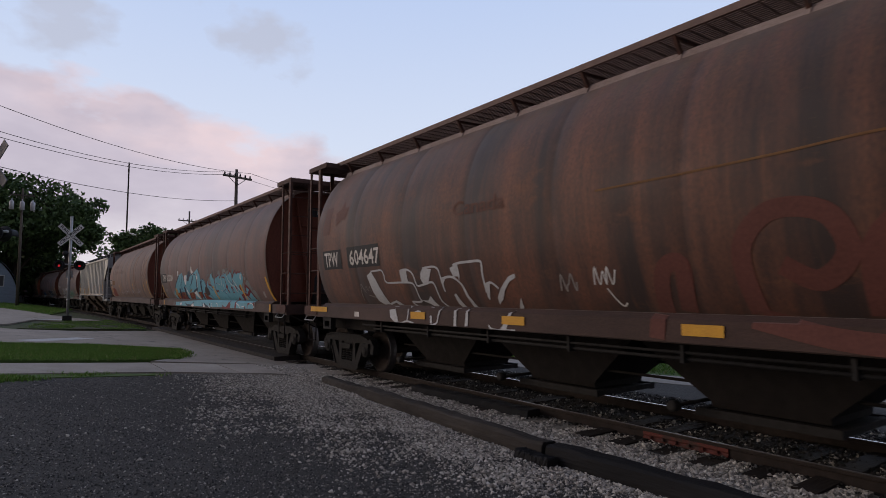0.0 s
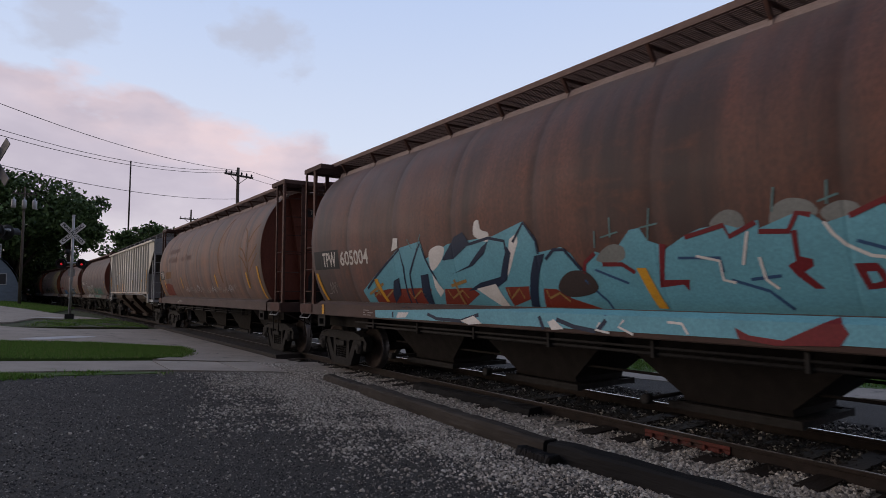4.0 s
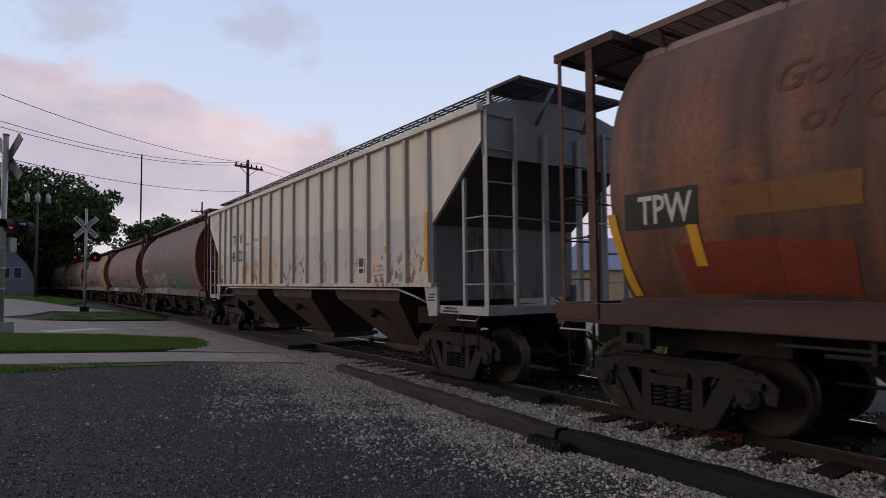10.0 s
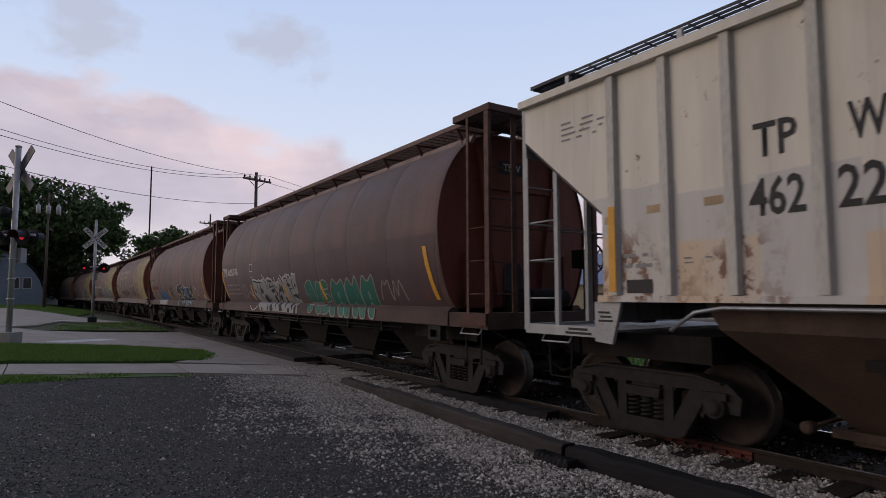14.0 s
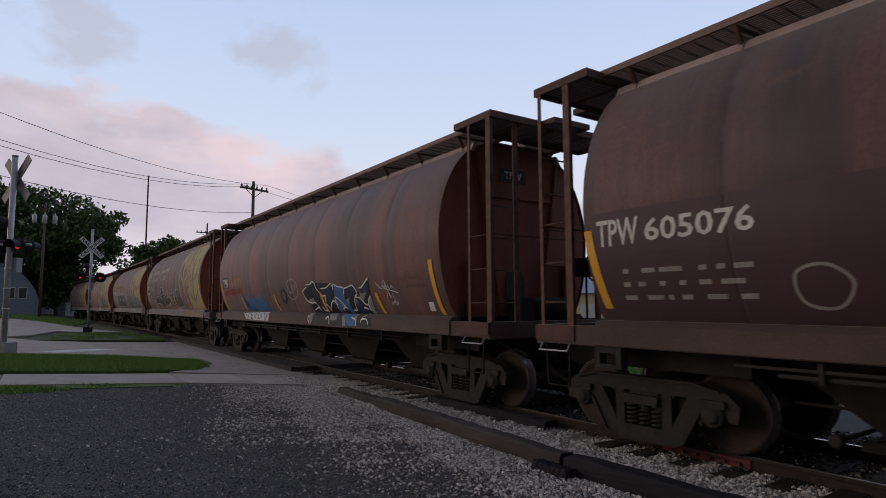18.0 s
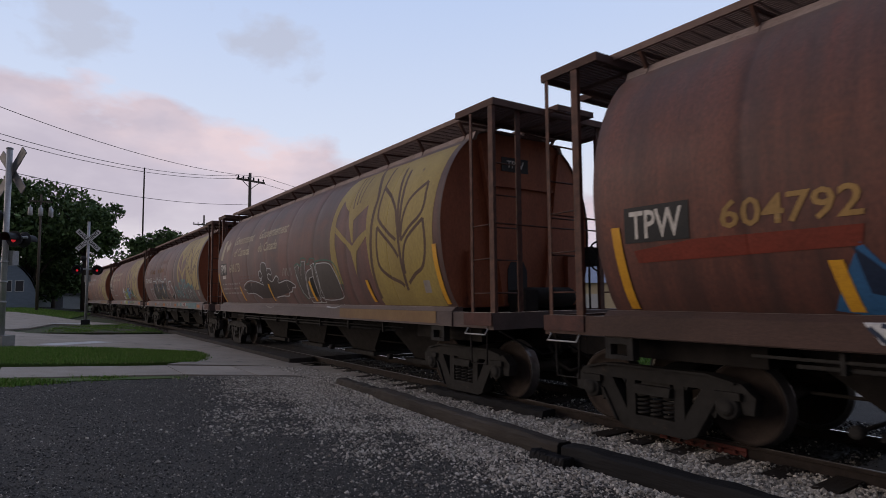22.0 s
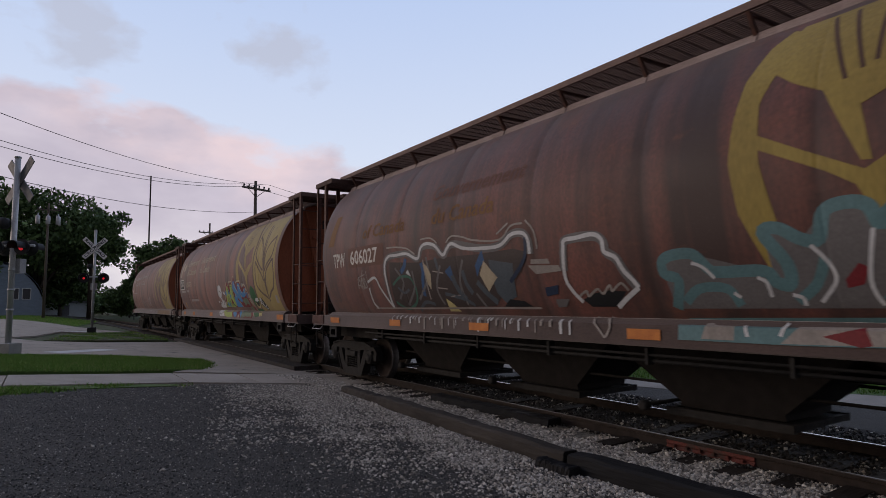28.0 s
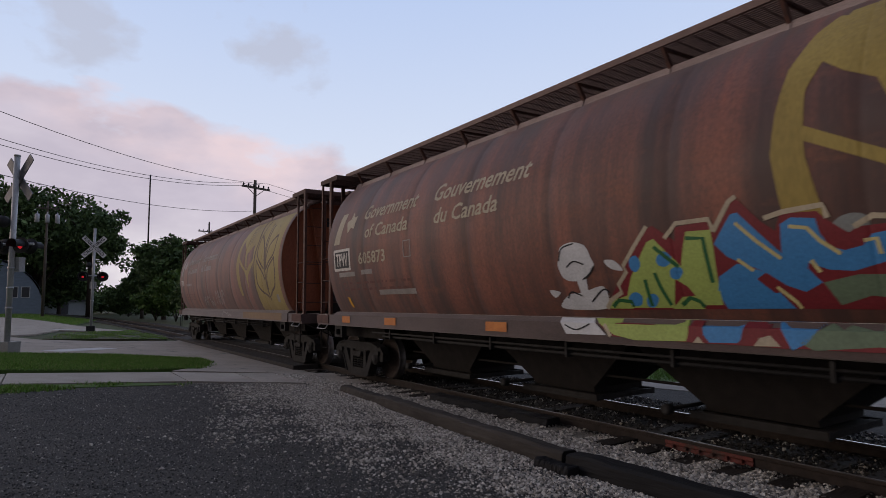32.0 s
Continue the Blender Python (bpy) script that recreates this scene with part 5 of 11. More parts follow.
def ribbed_hopper():
    car = thing("hopper_car", "cream and grey ribbed covered hopper car with rust stains", "freight car", group="cars of the train")
    bm = bmesh.new()
    prism(bm, [(-7.12, 1.66), (7.12, 1.66), (7.12, 2.68), (8.48, 3.84), (8.48, 4.38), (-8.48, 4.38), (-8.48, 3.84), (-7.12, 2.68)], "y", -1.70, 1.70)
    part("body", bm, M_grey, car, bevel=0.01)
    bm = bmesh.new()
    prism(bm, [(-1.70, 4.384), (1.70, 4.384), (1.38, 4.50), (0.85, 4.62), (0.0, 4.68), (-0.85, 4.62), (-1.38, 4.50)], "x", -8.48, 8.48)
    part("roof", bm, M_greyend, car)
    for side in (-1, 1):
        bm = bmesh.new()
        prism(bm, [(side * 1.68, 4.31), (side * 1.80, 4.31), (side * 1.80, 4.41), (side * 1.72, 4.43), (side * 1.68, 4.43)], "x", -8.52, 8.52)
        part("top_chord", bm, M_grey, car, bevel=0.008)
        bm = bmesh.new()
        prism(bm, [(side * 1.64, 1.60), (side * 1.76, 1.60), (side * 1.76, 1.672), (side * 1.64, 1.672)], "x", -7.16, 7.16)
        part("side_sill", bm, M_grey, car, bevel=0.006)
        rib = once(f"rib{side}", lambda b: prism(b, [(-0.075, side * 1.695), (-0.05, side * 1.765), (0.05, side * 1.765), (0.075, side * 1.695)], "z", 1.68, 4.305), 0.006)
        for x in RIBS:
            mesh_part("rib", rib, M_ribgrey, car, m=pose(x, 0, 0))
        w = mesh_part("running_board", once(f"open_walk{side}", open_walk_mesh(side)), M_dark_grate, car, "dark steel roof grating")
        stand = once(f"stand{side}", lambda b: prism(b, [(side * 1.19, 4.44), (side * 1.24, 4.42), (side * 1.24, 4.80), (side * 1.19, 4.80)], "x", -0.035, 0.035))
        for k in range(10):
            mesh_part("stanchion", stand, M_galv, w, m=pose(-8.1 + 1.8 * k, 0, 0))
        bm = bmesh.new()
        pipe(bm, [(-6.2, side * 1.72, 1.30), (-5.9, side * 1.74, 1.50), (-5.6, side * 1.74, 1.55), (6.0, side * 1.74, 1.55), (6.5, side * 1.70, 1.44), (7.1, side * 1.5, 1.20)], 0.022, 8)
        part("train_line", bm, M_galv, car)
    for s in (-1, 1):
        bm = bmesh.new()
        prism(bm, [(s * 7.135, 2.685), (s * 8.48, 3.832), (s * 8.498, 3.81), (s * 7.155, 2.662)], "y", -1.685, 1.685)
        part("slope_sheet", bm, M_slope, car, "dark end slope sheet")
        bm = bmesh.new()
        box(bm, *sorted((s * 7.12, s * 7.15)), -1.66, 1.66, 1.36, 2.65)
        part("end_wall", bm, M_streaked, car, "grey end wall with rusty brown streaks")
        bm = bmesh.new()
        prism(bm, [(-1.68, 3.62), (1.68, 3.62), (1.69, 4.36), (1.38, 4.50), (0.85, 4.62), (0.0, 4.68), (-0.85, 4.62), (-1.38, 4.50), (-1.69, 4.36)], "x", *sorted((s * 8.482, s * 8.50)))
        part("end_header", bm, M_greyend, car)
        bm = bmesh.new()
        for y0, y1 in ((-1.66, -1.56), (1.56, 1.66)):
            box(bm, *sorted((s * 7.26, s * 8.56)), y0, y1, 1.16, 1.29)
        box(bm, *sorted((s * 8.46, s * 8.56)), -1.56, 1.56, 1.16, 1.29)
        box(bm, *sorted((s * 7.15, s * 8.46)), -1.55, 1.55, 1.22, 1.25)
        part("end_deck", bm, M_galvpale, car, "pale grey end deck frame", bevel=0.006)
        bm = bmesh.new()
        for side in (-1, 1):
            prism(bm, [(s * 6.86, 1.60), (s * 7.255, 1.60), (s * 7.255, 1.12), (s * 7.0, 1.10)], "y", *sorted((side * 1.66, side * 1.71)))
        part("gusset", bm, M_galvpale, car, "pale grey corner gusset", bevel=0.006)
        for k in range(3):
            b = bmesh.new()
            box(b, *sorted((s * (6.98 + 0.02 * k), s * (7.20 - 0.03 * (k % 2)))), -1.716, -1.711, 1.36 + 0.05 * k, 1.385 + 0.05 * k)
            part("stencil_line", b, M_black, car)
        for k in range(2):
            b = bmesh.new()
            box(b, *sorted((s * (7.36 + 0.06 * k), s * (7.80 - 0.05 * k))), -1.666, -1.661, 1.185 + 0.05 * k, 1.215 + 0.05 * k)
            part("stencil_line", b, M_black, car)
        for side in (-1, 1):
            corner = mesh_part("corner_post", once("corner_post", lambda b: prism(b, [(-0.05, -0.035), (0.05, -0.035), (0.05, -0.02), (-0.035, -0.02), (-0.035, 0.035), (-0.05, 0.035)], "z", 1.2, 4.34)), M_galvpale, car, m=pose(s * 8.53, side * 1.63, 0))
            for k in range(3):
                mesh_part("rung", once("rung", rung_mesh), M_galvpale, corner, m=pose(-s * 0.29, 0, 1.64 + 0.525 * k))
            mesh_part("ladder_rail", once("ladder_rail", lambda b: box(b, -0.03, 0.03, -0.025, 0.025, 1.2, 3.62)), M_galvpale, car, m=pose(s * 7.95, side * 1.63, 0))
            p2 = mesh_part("ladder_rail", once("ladder_tall", lambda b: box(b, -0.03, 0.03, -0.03, 0.03, 1.2, 4.30)), M_galvpale, car, m=pose(s * 8.53, side * 1.06, 0))
            for k in range(6):
                mesh_part("rung", once("rung", rung_mesh), M_galvpale, p2, m=pose(0, side * 0.28, 1.64 + 0.525 * k, 0, 0, 90))
            mesh_part("end_strut", once("end_strut", lambda b: box(b, -0.03, 0.03, -0.05, 0.05, 1.2, 4.1)), M_galvpale, car, m=pose(s * 8.53, side * 0.40, 0))
            bm = bmesh.new()
            rod(bm, (s * 8.50, side * 0.55, 4.25), (s * 8.85, side * 0.50, 4.78), 0.03, 6)
            part("brace", bm, M_galv, car)
        bm = bmesh.new()
        pipe(bm, [(s * 8.58, -1.05, 2.68), (s * 8.62, 0.0, 2.64), (s * 8.58, 1.05, 2.68)], 0.014, 6)
        part("grab_rail", bm, M_galv, car)
        mesh_part("platform", once(f"end_grate{s}", end_grate_mesh(s)), M_dark_grate, car, "narrow dark grated walkway across the roof end")
        mesh_part("coupler", once(f"coupler{s}", coupler_mesh(s), 0.01), M_underframe, car)
        add_steps(car, s, 0.0)
    mesh_part("brake_wheel", once("brakewheelb", brake_wheel_mesh(-1)), M_underframe, car)
    mesh_part("air_tank", once("airtankb", air_tank_mesh(-1)), M_underframe, car)

    def big_bay(bm):
        t, b = 1.52, 0.50
        top = [bm.verts.new((x, y, 1.60)) for x, y in ((-t, -1.60), (t, -1.60), (t, 1.60), (-t, 1.60))]
        mid = [bm.verts.new((x, y, 1.32)) for x, y in ((-t + 0.14, -1.56), (t - 0.14, -1.56), (t - 0.14, 1.56), (-t + 0.14, 1.56))]
        low = [bm.verts.new((x, y, 0.26)) for x, y in ((-b, -0.50), (b, -0.50), (b, 0.50), (-b, 0.50))]
        for a, c in ((top, mid), (mid, low)):
            for k in range(4):
                bm.faces.new((a[k], a[(k + 1) % 4], c[(k + 1) % 4], c[k]))
        bm.faces.new(low[::-1])
        bm.faces.new(top)
        box(bm, -b - 0.1, b + 0.1, -0.62, 0.62, 0.20, 0.27)
    for x in (-4.35, 0.0, 4.35):
        bay = mesh_part("hopper_bay", once("big_bay", big_bay), M_bay, car, "dusty taupe hopper bay", pose(x, 0, 0))
        mesh_part("gate", once("gate", gate_mesh), M_bay, bay)
        mesh_part("latch", once("latch", lambda b: (box(b, -0.15, 0.15, -1.44, -1.30, 1.02, 1.12), box(b, 0.02, 0.08, -1.46, -1.32, 0.95, 1.14))), M_underframe, bay)
    bm = bmesh.new()
    box(bm, -7.9, 7.9, -0.2, 0.2, 0.80, 1.15)
    for s in (-1, 1):
        box(bm, *sorted((s * 6.0, s * 7.8)), -1.3, 1.3, 0.92, 1.22)
    part("centre_sill", bm, M_underframe, car)
    add_trucks(car)
    return car


OLIVE = (0.125, 0.080, 0.038)
TONES = [
    ("hopper_skin_a", 1, (0.170, 0.064, 0.034), (0.031, 0.019, 0.017), (0.221, 0.086, 0.038)),
    ("hopper_skin_b", 2, (0.137, 0.054, 0.036), (0.038, 0.021, 0.019), (0.169, 0.065, 0.038)),
    ("hopper_skin_c", 3, (0.195, 0.081, 0.038), (0.051, 0.027, 0.021), (0.273, 0.117, 0.048)),
    None,
    ("hopper_skin_e", 5, (0.099, 0.043, 0.036), (0.038, 0.019, 0.020), (0.143, 0.065, 0.041)),
    ("hopper_skin_f", 6, (0.145, 0.050, 0.035), (0.043, 0.021, 0.019), (0.190, 0.065, 0.038)),
    ("hopper_skin_g", 7, (0.127, 0.046, 0.037), (0.047, 0.023, 0.021), (0.169, 0.065, 0.036)),
    ("hopper_skin_h", 8, (0.157, 0.054, 0.041), (0.038, 0.020, 0.018), (0.182, 0.068, 0.036)),
    ("hopper_skin_i", 9, (0.210, 0.070, 0.042), (0.051, 0.025, 0.021), (0.221, 0.081, 0.040)),
    ("hopper_skin_j", 10, (0.228, 0.079, 0.048), (0.051, 0.025, 0.022), (0.221, 0.085, 0.042)),
]
LABELS = [
    "rusty brown cylindrical hopper car with white outline graffiti",
    "rusty brown cylindrical hopper car with pale blue block graffiti",
    "rusty brown cylindrical hopper car with yellow stripes and faded wheat leaves",
    "",
    "dark maroon cylindrical hopper car with silver and green graffiti",
    "rusty brown cylindrical hopper car with black, white and blue graffiti",
    "brown cylindrical hopper car with large yellow wheat leaves",
    "brown cylindrical hopper car with white and teal graffiti",
    "brown cylindrical hopper car with wheat leaves and colourful graffiti",
    "brown cylindrical hopper car with yellow wheat leaves, last of the train",
]
for tone, label in zip(TONES, LABELS):
    if tone is None:
        CARS.append(ribbed_hopper())
    else:
        n, seed, base, dark, rust = tone
        base, rust = tuple(1.08 * v for v in base), tuple(1.08 * v for v in rust)
        CARS.append(cylindrical_hopper(label, car_skin(n, seed, base, dark, rust, OLIVE if seed in (1, 3, 5) else PALE), M_endorange if seed >= 7 else M_endred, M_sill_dusty if seed >= 7 else M_sill, M_trim, 0.05 if seed >= 7 else 0.0))

# ---- lettering and paint on the cars, laid on the curve of the side ----


def paint(name, c, worn=0.25, rough=0.55):
    d = tuple(v * (1 - worn) + 0.03 * worn for v in c)
    return node_mat(name, c, d, 3.0, rough, 0, 0.05, 50, (1, 1, 0.6), contrast=0.6)


P = {
    "white": paint("white_spray_paint", (0.68, 0.67, 0.66), 0.25),
    "chalk": paint("thin_chalky_white_paint", (0.30, 0.27, 0.25), 0.5),
    "grey": paint("grey_spray_paint", (0.22, 0.22, 0.235), 0.3),
    "silver": paint("silver_spray_paint", (0.30, 0.30, 0.31), 0.3, 0.4),
    "black": paint("black_spray_paint", (0.012, 0.013, 0.015), 0.1),
    "sky": paint("pale_blue_spray_paint", (0.135, 0.365, 0.465), 0.2),
    "deep": paint("deep_blue_spray_paint", (0.035, 0.085, 0.19), 0.2),
    "blue": paint("bright_blue_spray_paint", (0.045, 0.19, 0.42), 0.15),
    "navy": paint("navy_spray_paint", (0.016, 0.028, 0.06), 0.1),
    "red": paint("dark_red_spray_paint", (0.16, 0.016, 0.022), 0.25),
    "green": paint("teal_green_spray_paint", (0.025, 0.145, 0.115), 0.25),
    "teal": paint("chalky_teal_spray_paint", (0.11, 0.21, 0.22), 0.35),
    "lime": paint("lime_spray_paint", (0.30, 0.38, 0.10), 0.2),
    "leafgreen": paint("green_spray_paint", (0.02, 0.10, 0.035), 0.15),
    "sage": paint("sage_spray_paint", (0.12, 0.17, 0.11), 0.3),
    "straw": paint("pale_yellow_spray_paint", (0.50, 0.44, 0.20), 0.25),
    "wheat": node_mat("faded_wheat_yellow_paint", (0.31, 0.235, 0.055), (0.20, 0.145, 0.04), 1.6, 0.6, 0, 0.05, 40, (1, 1, 0.25), spots=(0.10, 0.062, 0.03), spot_at=0.62, spot_scale=2.2),
    "wheat_dim": node_mat("worn_wheat_yellow_paint", (0.19, 0.115, 0.04), (0.13, 0.07, 0.032), 1.6, 0.65, 0, 0.05, 40, (1, 1, 0.25)),
    "leafbrown": node_mat("brown_leaf_outline_paint", (0.085, 0.045, 0.024), (0.055, 0.03, 0.02), 2.0, 0.65, 0, 0.05, 40),
    "ghost": node_mat("faded_pink_graffiti", (0.125, 0.043, 0.034), (0.095, 0.036, 0.028), 1.2, 0.7, 0, 0.05, 30),
    "ghost_dark": node_mat("faded_dark_lettering", (0.096, 0.042, 0.029), (0.116, 0.048, 0.031), 1.5, 0.7, 0, 0.05, 30),
    "ghost_gold": node_mat("faded_gold_patch", (0.19, 0.095, 0.034), (0.13, 0.064, 0.028), 1.5, 0.7, 0, 0.05, 30),
    "primer": node_mat("red_primer_patch", (0.19, 0.035, 0.022), (0.12, 0.03, 0.02), 2.0, 0.7, 0, 0.05, 30),
    "maroon": car_paint("maroon_repaint", (0.060, 0.024, 0.030), (0.042, 0.018, 0.023), (0.075, 0.03, 0.03), (0.06, 0.03, 0.03), 21, 0.3),
    "rustorange": node_mat("orange_primer_panel", (0.50, 0.40, 0.29), (0.42, 0.30, 0.20), 2.0, 0.6, 0, 0.05, 40, spots=(0.12, 0.05, 0.03), spot_at=0.60, spot_scale=7),
    "chalkwhite": paint("dusty_white_spray_paint", (0.52, 0.53, 0.55), 0.3),
    "brickred": paint("brick_red_spray_paint", (0.20, 0.035, 0.022), 0.2),
    "smoke": paint("hazy_grey_spray_paint", (0.135, 0.128, 0.132), 0.4),
    "slate": paint("slate_blue_spray_haze", (0.070, 0.088, 0.108), 0.4),
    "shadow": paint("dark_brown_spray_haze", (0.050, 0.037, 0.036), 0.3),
    "cloudgrey": paint("pale_grey_spray_paint", (0.20, 0.215, 0.21), 0.3),
    "greybrown": paint("thin_grey_spray_paint", (0.085, 0.074, 0.070), 0.4),
    "deepsky": paint("strong_blue_spray_paint", (0.035, 0.125, 0.28), 0.2),
    "tanline": paint("thin_tan_spray_line", (0.17, 0.105, 0.085), 0.3),
    "leafteal": paint("dark_teal_spray_paint", (0.045, 0.135, 0.10), 0.3),
    "tealspray": paint("teal_spray_paint", (0.10, 0.195, 0.215), 0.4),
    "peel": paint("peeled_tan_patch", (0.38, 0.27, 0.16), 0.3),
    "oldgold": paint("old_gold_stencil", (0.36, 0.22, 0.075), 0.4),
    "cream": paint("cream_stencil", (0.42, 0.36, 0.26), 0.4),
    "yellow": M_yellow, "orange": M_orange, "stencil": M_white, "panel": M_black,
}
for colour in ("wheat", "wheat_dim", "leafbrown", "ghost", "ghost_dark", "chalk"):
    dusty(P[colour].node_tree.nodes["Principled BSDF"], 0.20)
FLAT = set()


def skin_y(x, z, flat):
    """Where the painted surface of a car's near side lies."""
    if flat:
        return 1.70
    if z <= 1.41:
        return SILL_Y
    if z <= 1.475:
        return SILL_Y - 0.085 * (z - 1.41) / 0.065
    y = side_y(z)
    x = min(max(x, -HALF), HALF)
    k = next((k for k in range(len(COLUMNS) - 1) if x <= COLUMNS[k + 1][0]), len(COLUMNS) - 2)
    (xa, da), (xb, db) = COLUMNS[k], COLUMNS[k + 1]
    t = (x - xa) / (xb - xa)
    e = swell(xa, da, -y, z) * (1 - t) + swell(xb, db, -y, z) * t
    return y * (1 + e / 1.6)


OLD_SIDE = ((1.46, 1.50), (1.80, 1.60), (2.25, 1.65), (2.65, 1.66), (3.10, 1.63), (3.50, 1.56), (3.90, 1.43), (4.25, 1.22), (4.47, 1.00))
VIEW_SHIFT = {}


def fit_to_view(bm, car, flat):
    """Moves drawings made for a flatter side, along and towards the eye's height, to fit the camera's view."""
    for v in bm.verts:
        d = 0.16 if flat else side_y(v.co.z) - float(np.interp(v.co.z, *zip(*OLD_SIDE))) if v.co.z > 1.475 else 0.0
        v.co.x += VIEW_SHIFT.get(car, 0.8) * d - (0.0 if flat else 0.08)
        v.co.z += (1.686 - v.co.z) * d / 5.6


def lay(car, name, bm, colour, layer, label=""):
    """Wraps a flat shape, drawn in x and z, onto the near side of a car."""
    flat = car in FLAT
    fit_to_view(bm, car, flat)
    zs = [v.co.z for v in bm.verts]
    xs = [v.co.x for v in bm.verts]
    if not flat:
        for z in [1.41, 1.475] + [z for y, z in SMOOTH[1:-1]]:
            if min(zs) < z < max(zs):
                bmesh.ops.bisect_plane(bm, geom=bm.verts[:] + bm.edges[:] + bm.faces[:], plane_co=(0, 0, z), plane_no=(0, 0, 1))
        if max(zs) > 1.475:
            for x, d in COLUMNS:
                if min(xs) < x < max(xs):
                    bmesh.ops.bisect_plane(bm, geom=bm.verts[:] + bm.edges[:] + bm.faces[:], plane_co=(x, 0, 0), plane_no=(1, 0, 0))
    for v in bm.verts:
        v.co.y = -(skin_y(v.co.x, v.co.z, flat) + 0.0045 + 0.0016 * layer)
    for f in bm.faces:
        f.normal_update()
        if f.normal.y > 0:
            f.normal_flip()
    me = bpy.data.meshes.new(name)
    bm.to_mesh(me)
    bm.free()
    return mesh_part(name, me, P[colour], car, label)


def curve(pts, closed=False, n=5):
    """A smooth line through the points."""
    if len(pts) < 3:
        return list(pts)
    out, m = [], len(pts)
    for k in range(m if closed else m - 1):
        p = [Vector(pts[(k + j) % m] if closed else pts[min(max(k + j, 0), m - 1)]) for j in (-1, 0, 1, 2)]
        for i in range(n):
            t = i / n
            out.append(tuple(0.5 * (2 * p[1] + (p[2] - p[0]) * t + (2 * p[0] - 5 * p[1] + 4 * p[2] - p[3]) * t * t + (3 * p[1] - p[0] - 3 * p[2] + p[3]) * t ** 3)))
    if not closed:
        out.append(tuple(pts[-1]))
    return out


def fill(car, name, pts, colour, layer=1, round_=False):
    bm = bmesh.new()
    if round_:
        pts = curve(pts, True)
    f = bm.faces.new([bm.verts.new((x, 0, max(z, SILL_LO + 0.01))) for x, z in pts])
    bmesh.ops.triangulate(bm, faces=[f])
    return lay(car, name, bm, colour, layer)


def stroke(car, name, pts, w, colour, layer=2, closed=False, round_=True, taper=False):
    if round_:
        pts = curve(pts, closed)
    n = len(pts)
    bm = bmesh.new()
    left, right = [], []
    for k in range(n):
        a = Vector(pts[k - 1]) if k or closed else Vector(pts[0])
        b = Vector(pts[(k + 1) % n]) if k < n - 1 or closed else Vector(pts[-1])
        d = b - a
        d = d.normalized() if d.length > 1e-6 else Vector((1, 0))
        q = Vector((-d.y, d.x)) * w / 2
        if taper:
            q *= 0.35 + 0.65 * math.sin(math.pi * (k + 0.5) / n)
        p = Vector(pts[k])
        for lst, s in ((left, p + q), (right, p - q)):
            lst.append(bm.verts.new((s.x, 0, max(s.y, SILL_LO + 0.01))))
    for k in range(n if closed else n - 1):
        j = (k + 1) % n
        bm.faces.new((left[k], left[j], right[j], right[k]))
    return lay(car, name, bm, colour, layer)


def words(car, text, x0, x1, z0, z1, colour, layer=2, slant=0.0, label=""):
    bm = letters(text, 1.0)
    xs, zs = [v.co.x for v in bm.verts], [v.co.z for v in bm.verts]
    a, b, c, d = min(xs), max(xs), min(zs), max(zs)
    for v in bm.verts:
        z = (v.co.z - c) / (d - c)
        v.co = Vector((x0 + (x1 - x0) * (v.co.x - a) / (b - a) + slant * z, 0, z0 + (z1 - z0) * z))
    return lay(car, "lettering", bm, colour, layer, label or "stencilled lettering")


def block(car, name, x0, x1, z0, z1, colour, layer=1):
    return fill(car, name, [(x0, z0), (x1, z0), (x1, z1), (x0, z1)], colour, layer)


def bars(car, x0, x1, z0, z1, rows, colour, layer=1, seed=0):
    """Small stencil lines too worn to read."""
    rng = random.Random(seed)
    h = (z1 - z0) / rows
    for k in range(rows):
        x = x0
        while x < x1 - 0.1:
            w = rng.uniform(0.06, 0.28)
            block(car, "stencil_line", x, min(x + w, x1), z0 + k * h, z0 + k * h + h * 0.34, colour, layer)
            x += w + rng.uniform(0.04, 0.2)


def stripe(car, x, z1, z0=1.5, w=0.12, lean=0.16, on_sill=False):
    fill(car, "reflector_stripe", [(x, z1), (x + w, z1), (x + w + lean, z0), (x + lean, z0)], "yellow", 5)
    if on_sill:
        block(car, "reflector_stripe", x + lean, x + lean + w, 1.19, 1.40, "yellow", 5)


def scribble(car, x0, z0, w, h, colour, seed, layer=2, thick=0.025, n=9):
    rng = random.Random(seed)
    pts = [(x0 + w * (k + rng.uniform(-0.4, 0.4)) / n, z0 + h * (0.15 + 0.7 * ((k % 2) if rng.random() < 0.75 else rng.random()))) for k in range(n + 1)]
    return stroke(car, "scribble", pts, thick, colour, layer)


def handwriting(car, x, z, w, h, colour, seed, thick=0.014):
    """A line of small quick handwriting."""
    rng = random.Random(seed)
    n = max(6, int(w / h * 3.2))
    pts = [(x + w * k / n + rng.uniform(-0.3, 0.3) * h, z + h * ((k % 2) * rng.uniform(0.5, 1.2) - 0.2 * rng.random())) for k in range(n + 1)]
    stroke(car, "handwriting", pts, thick, colour, 3)


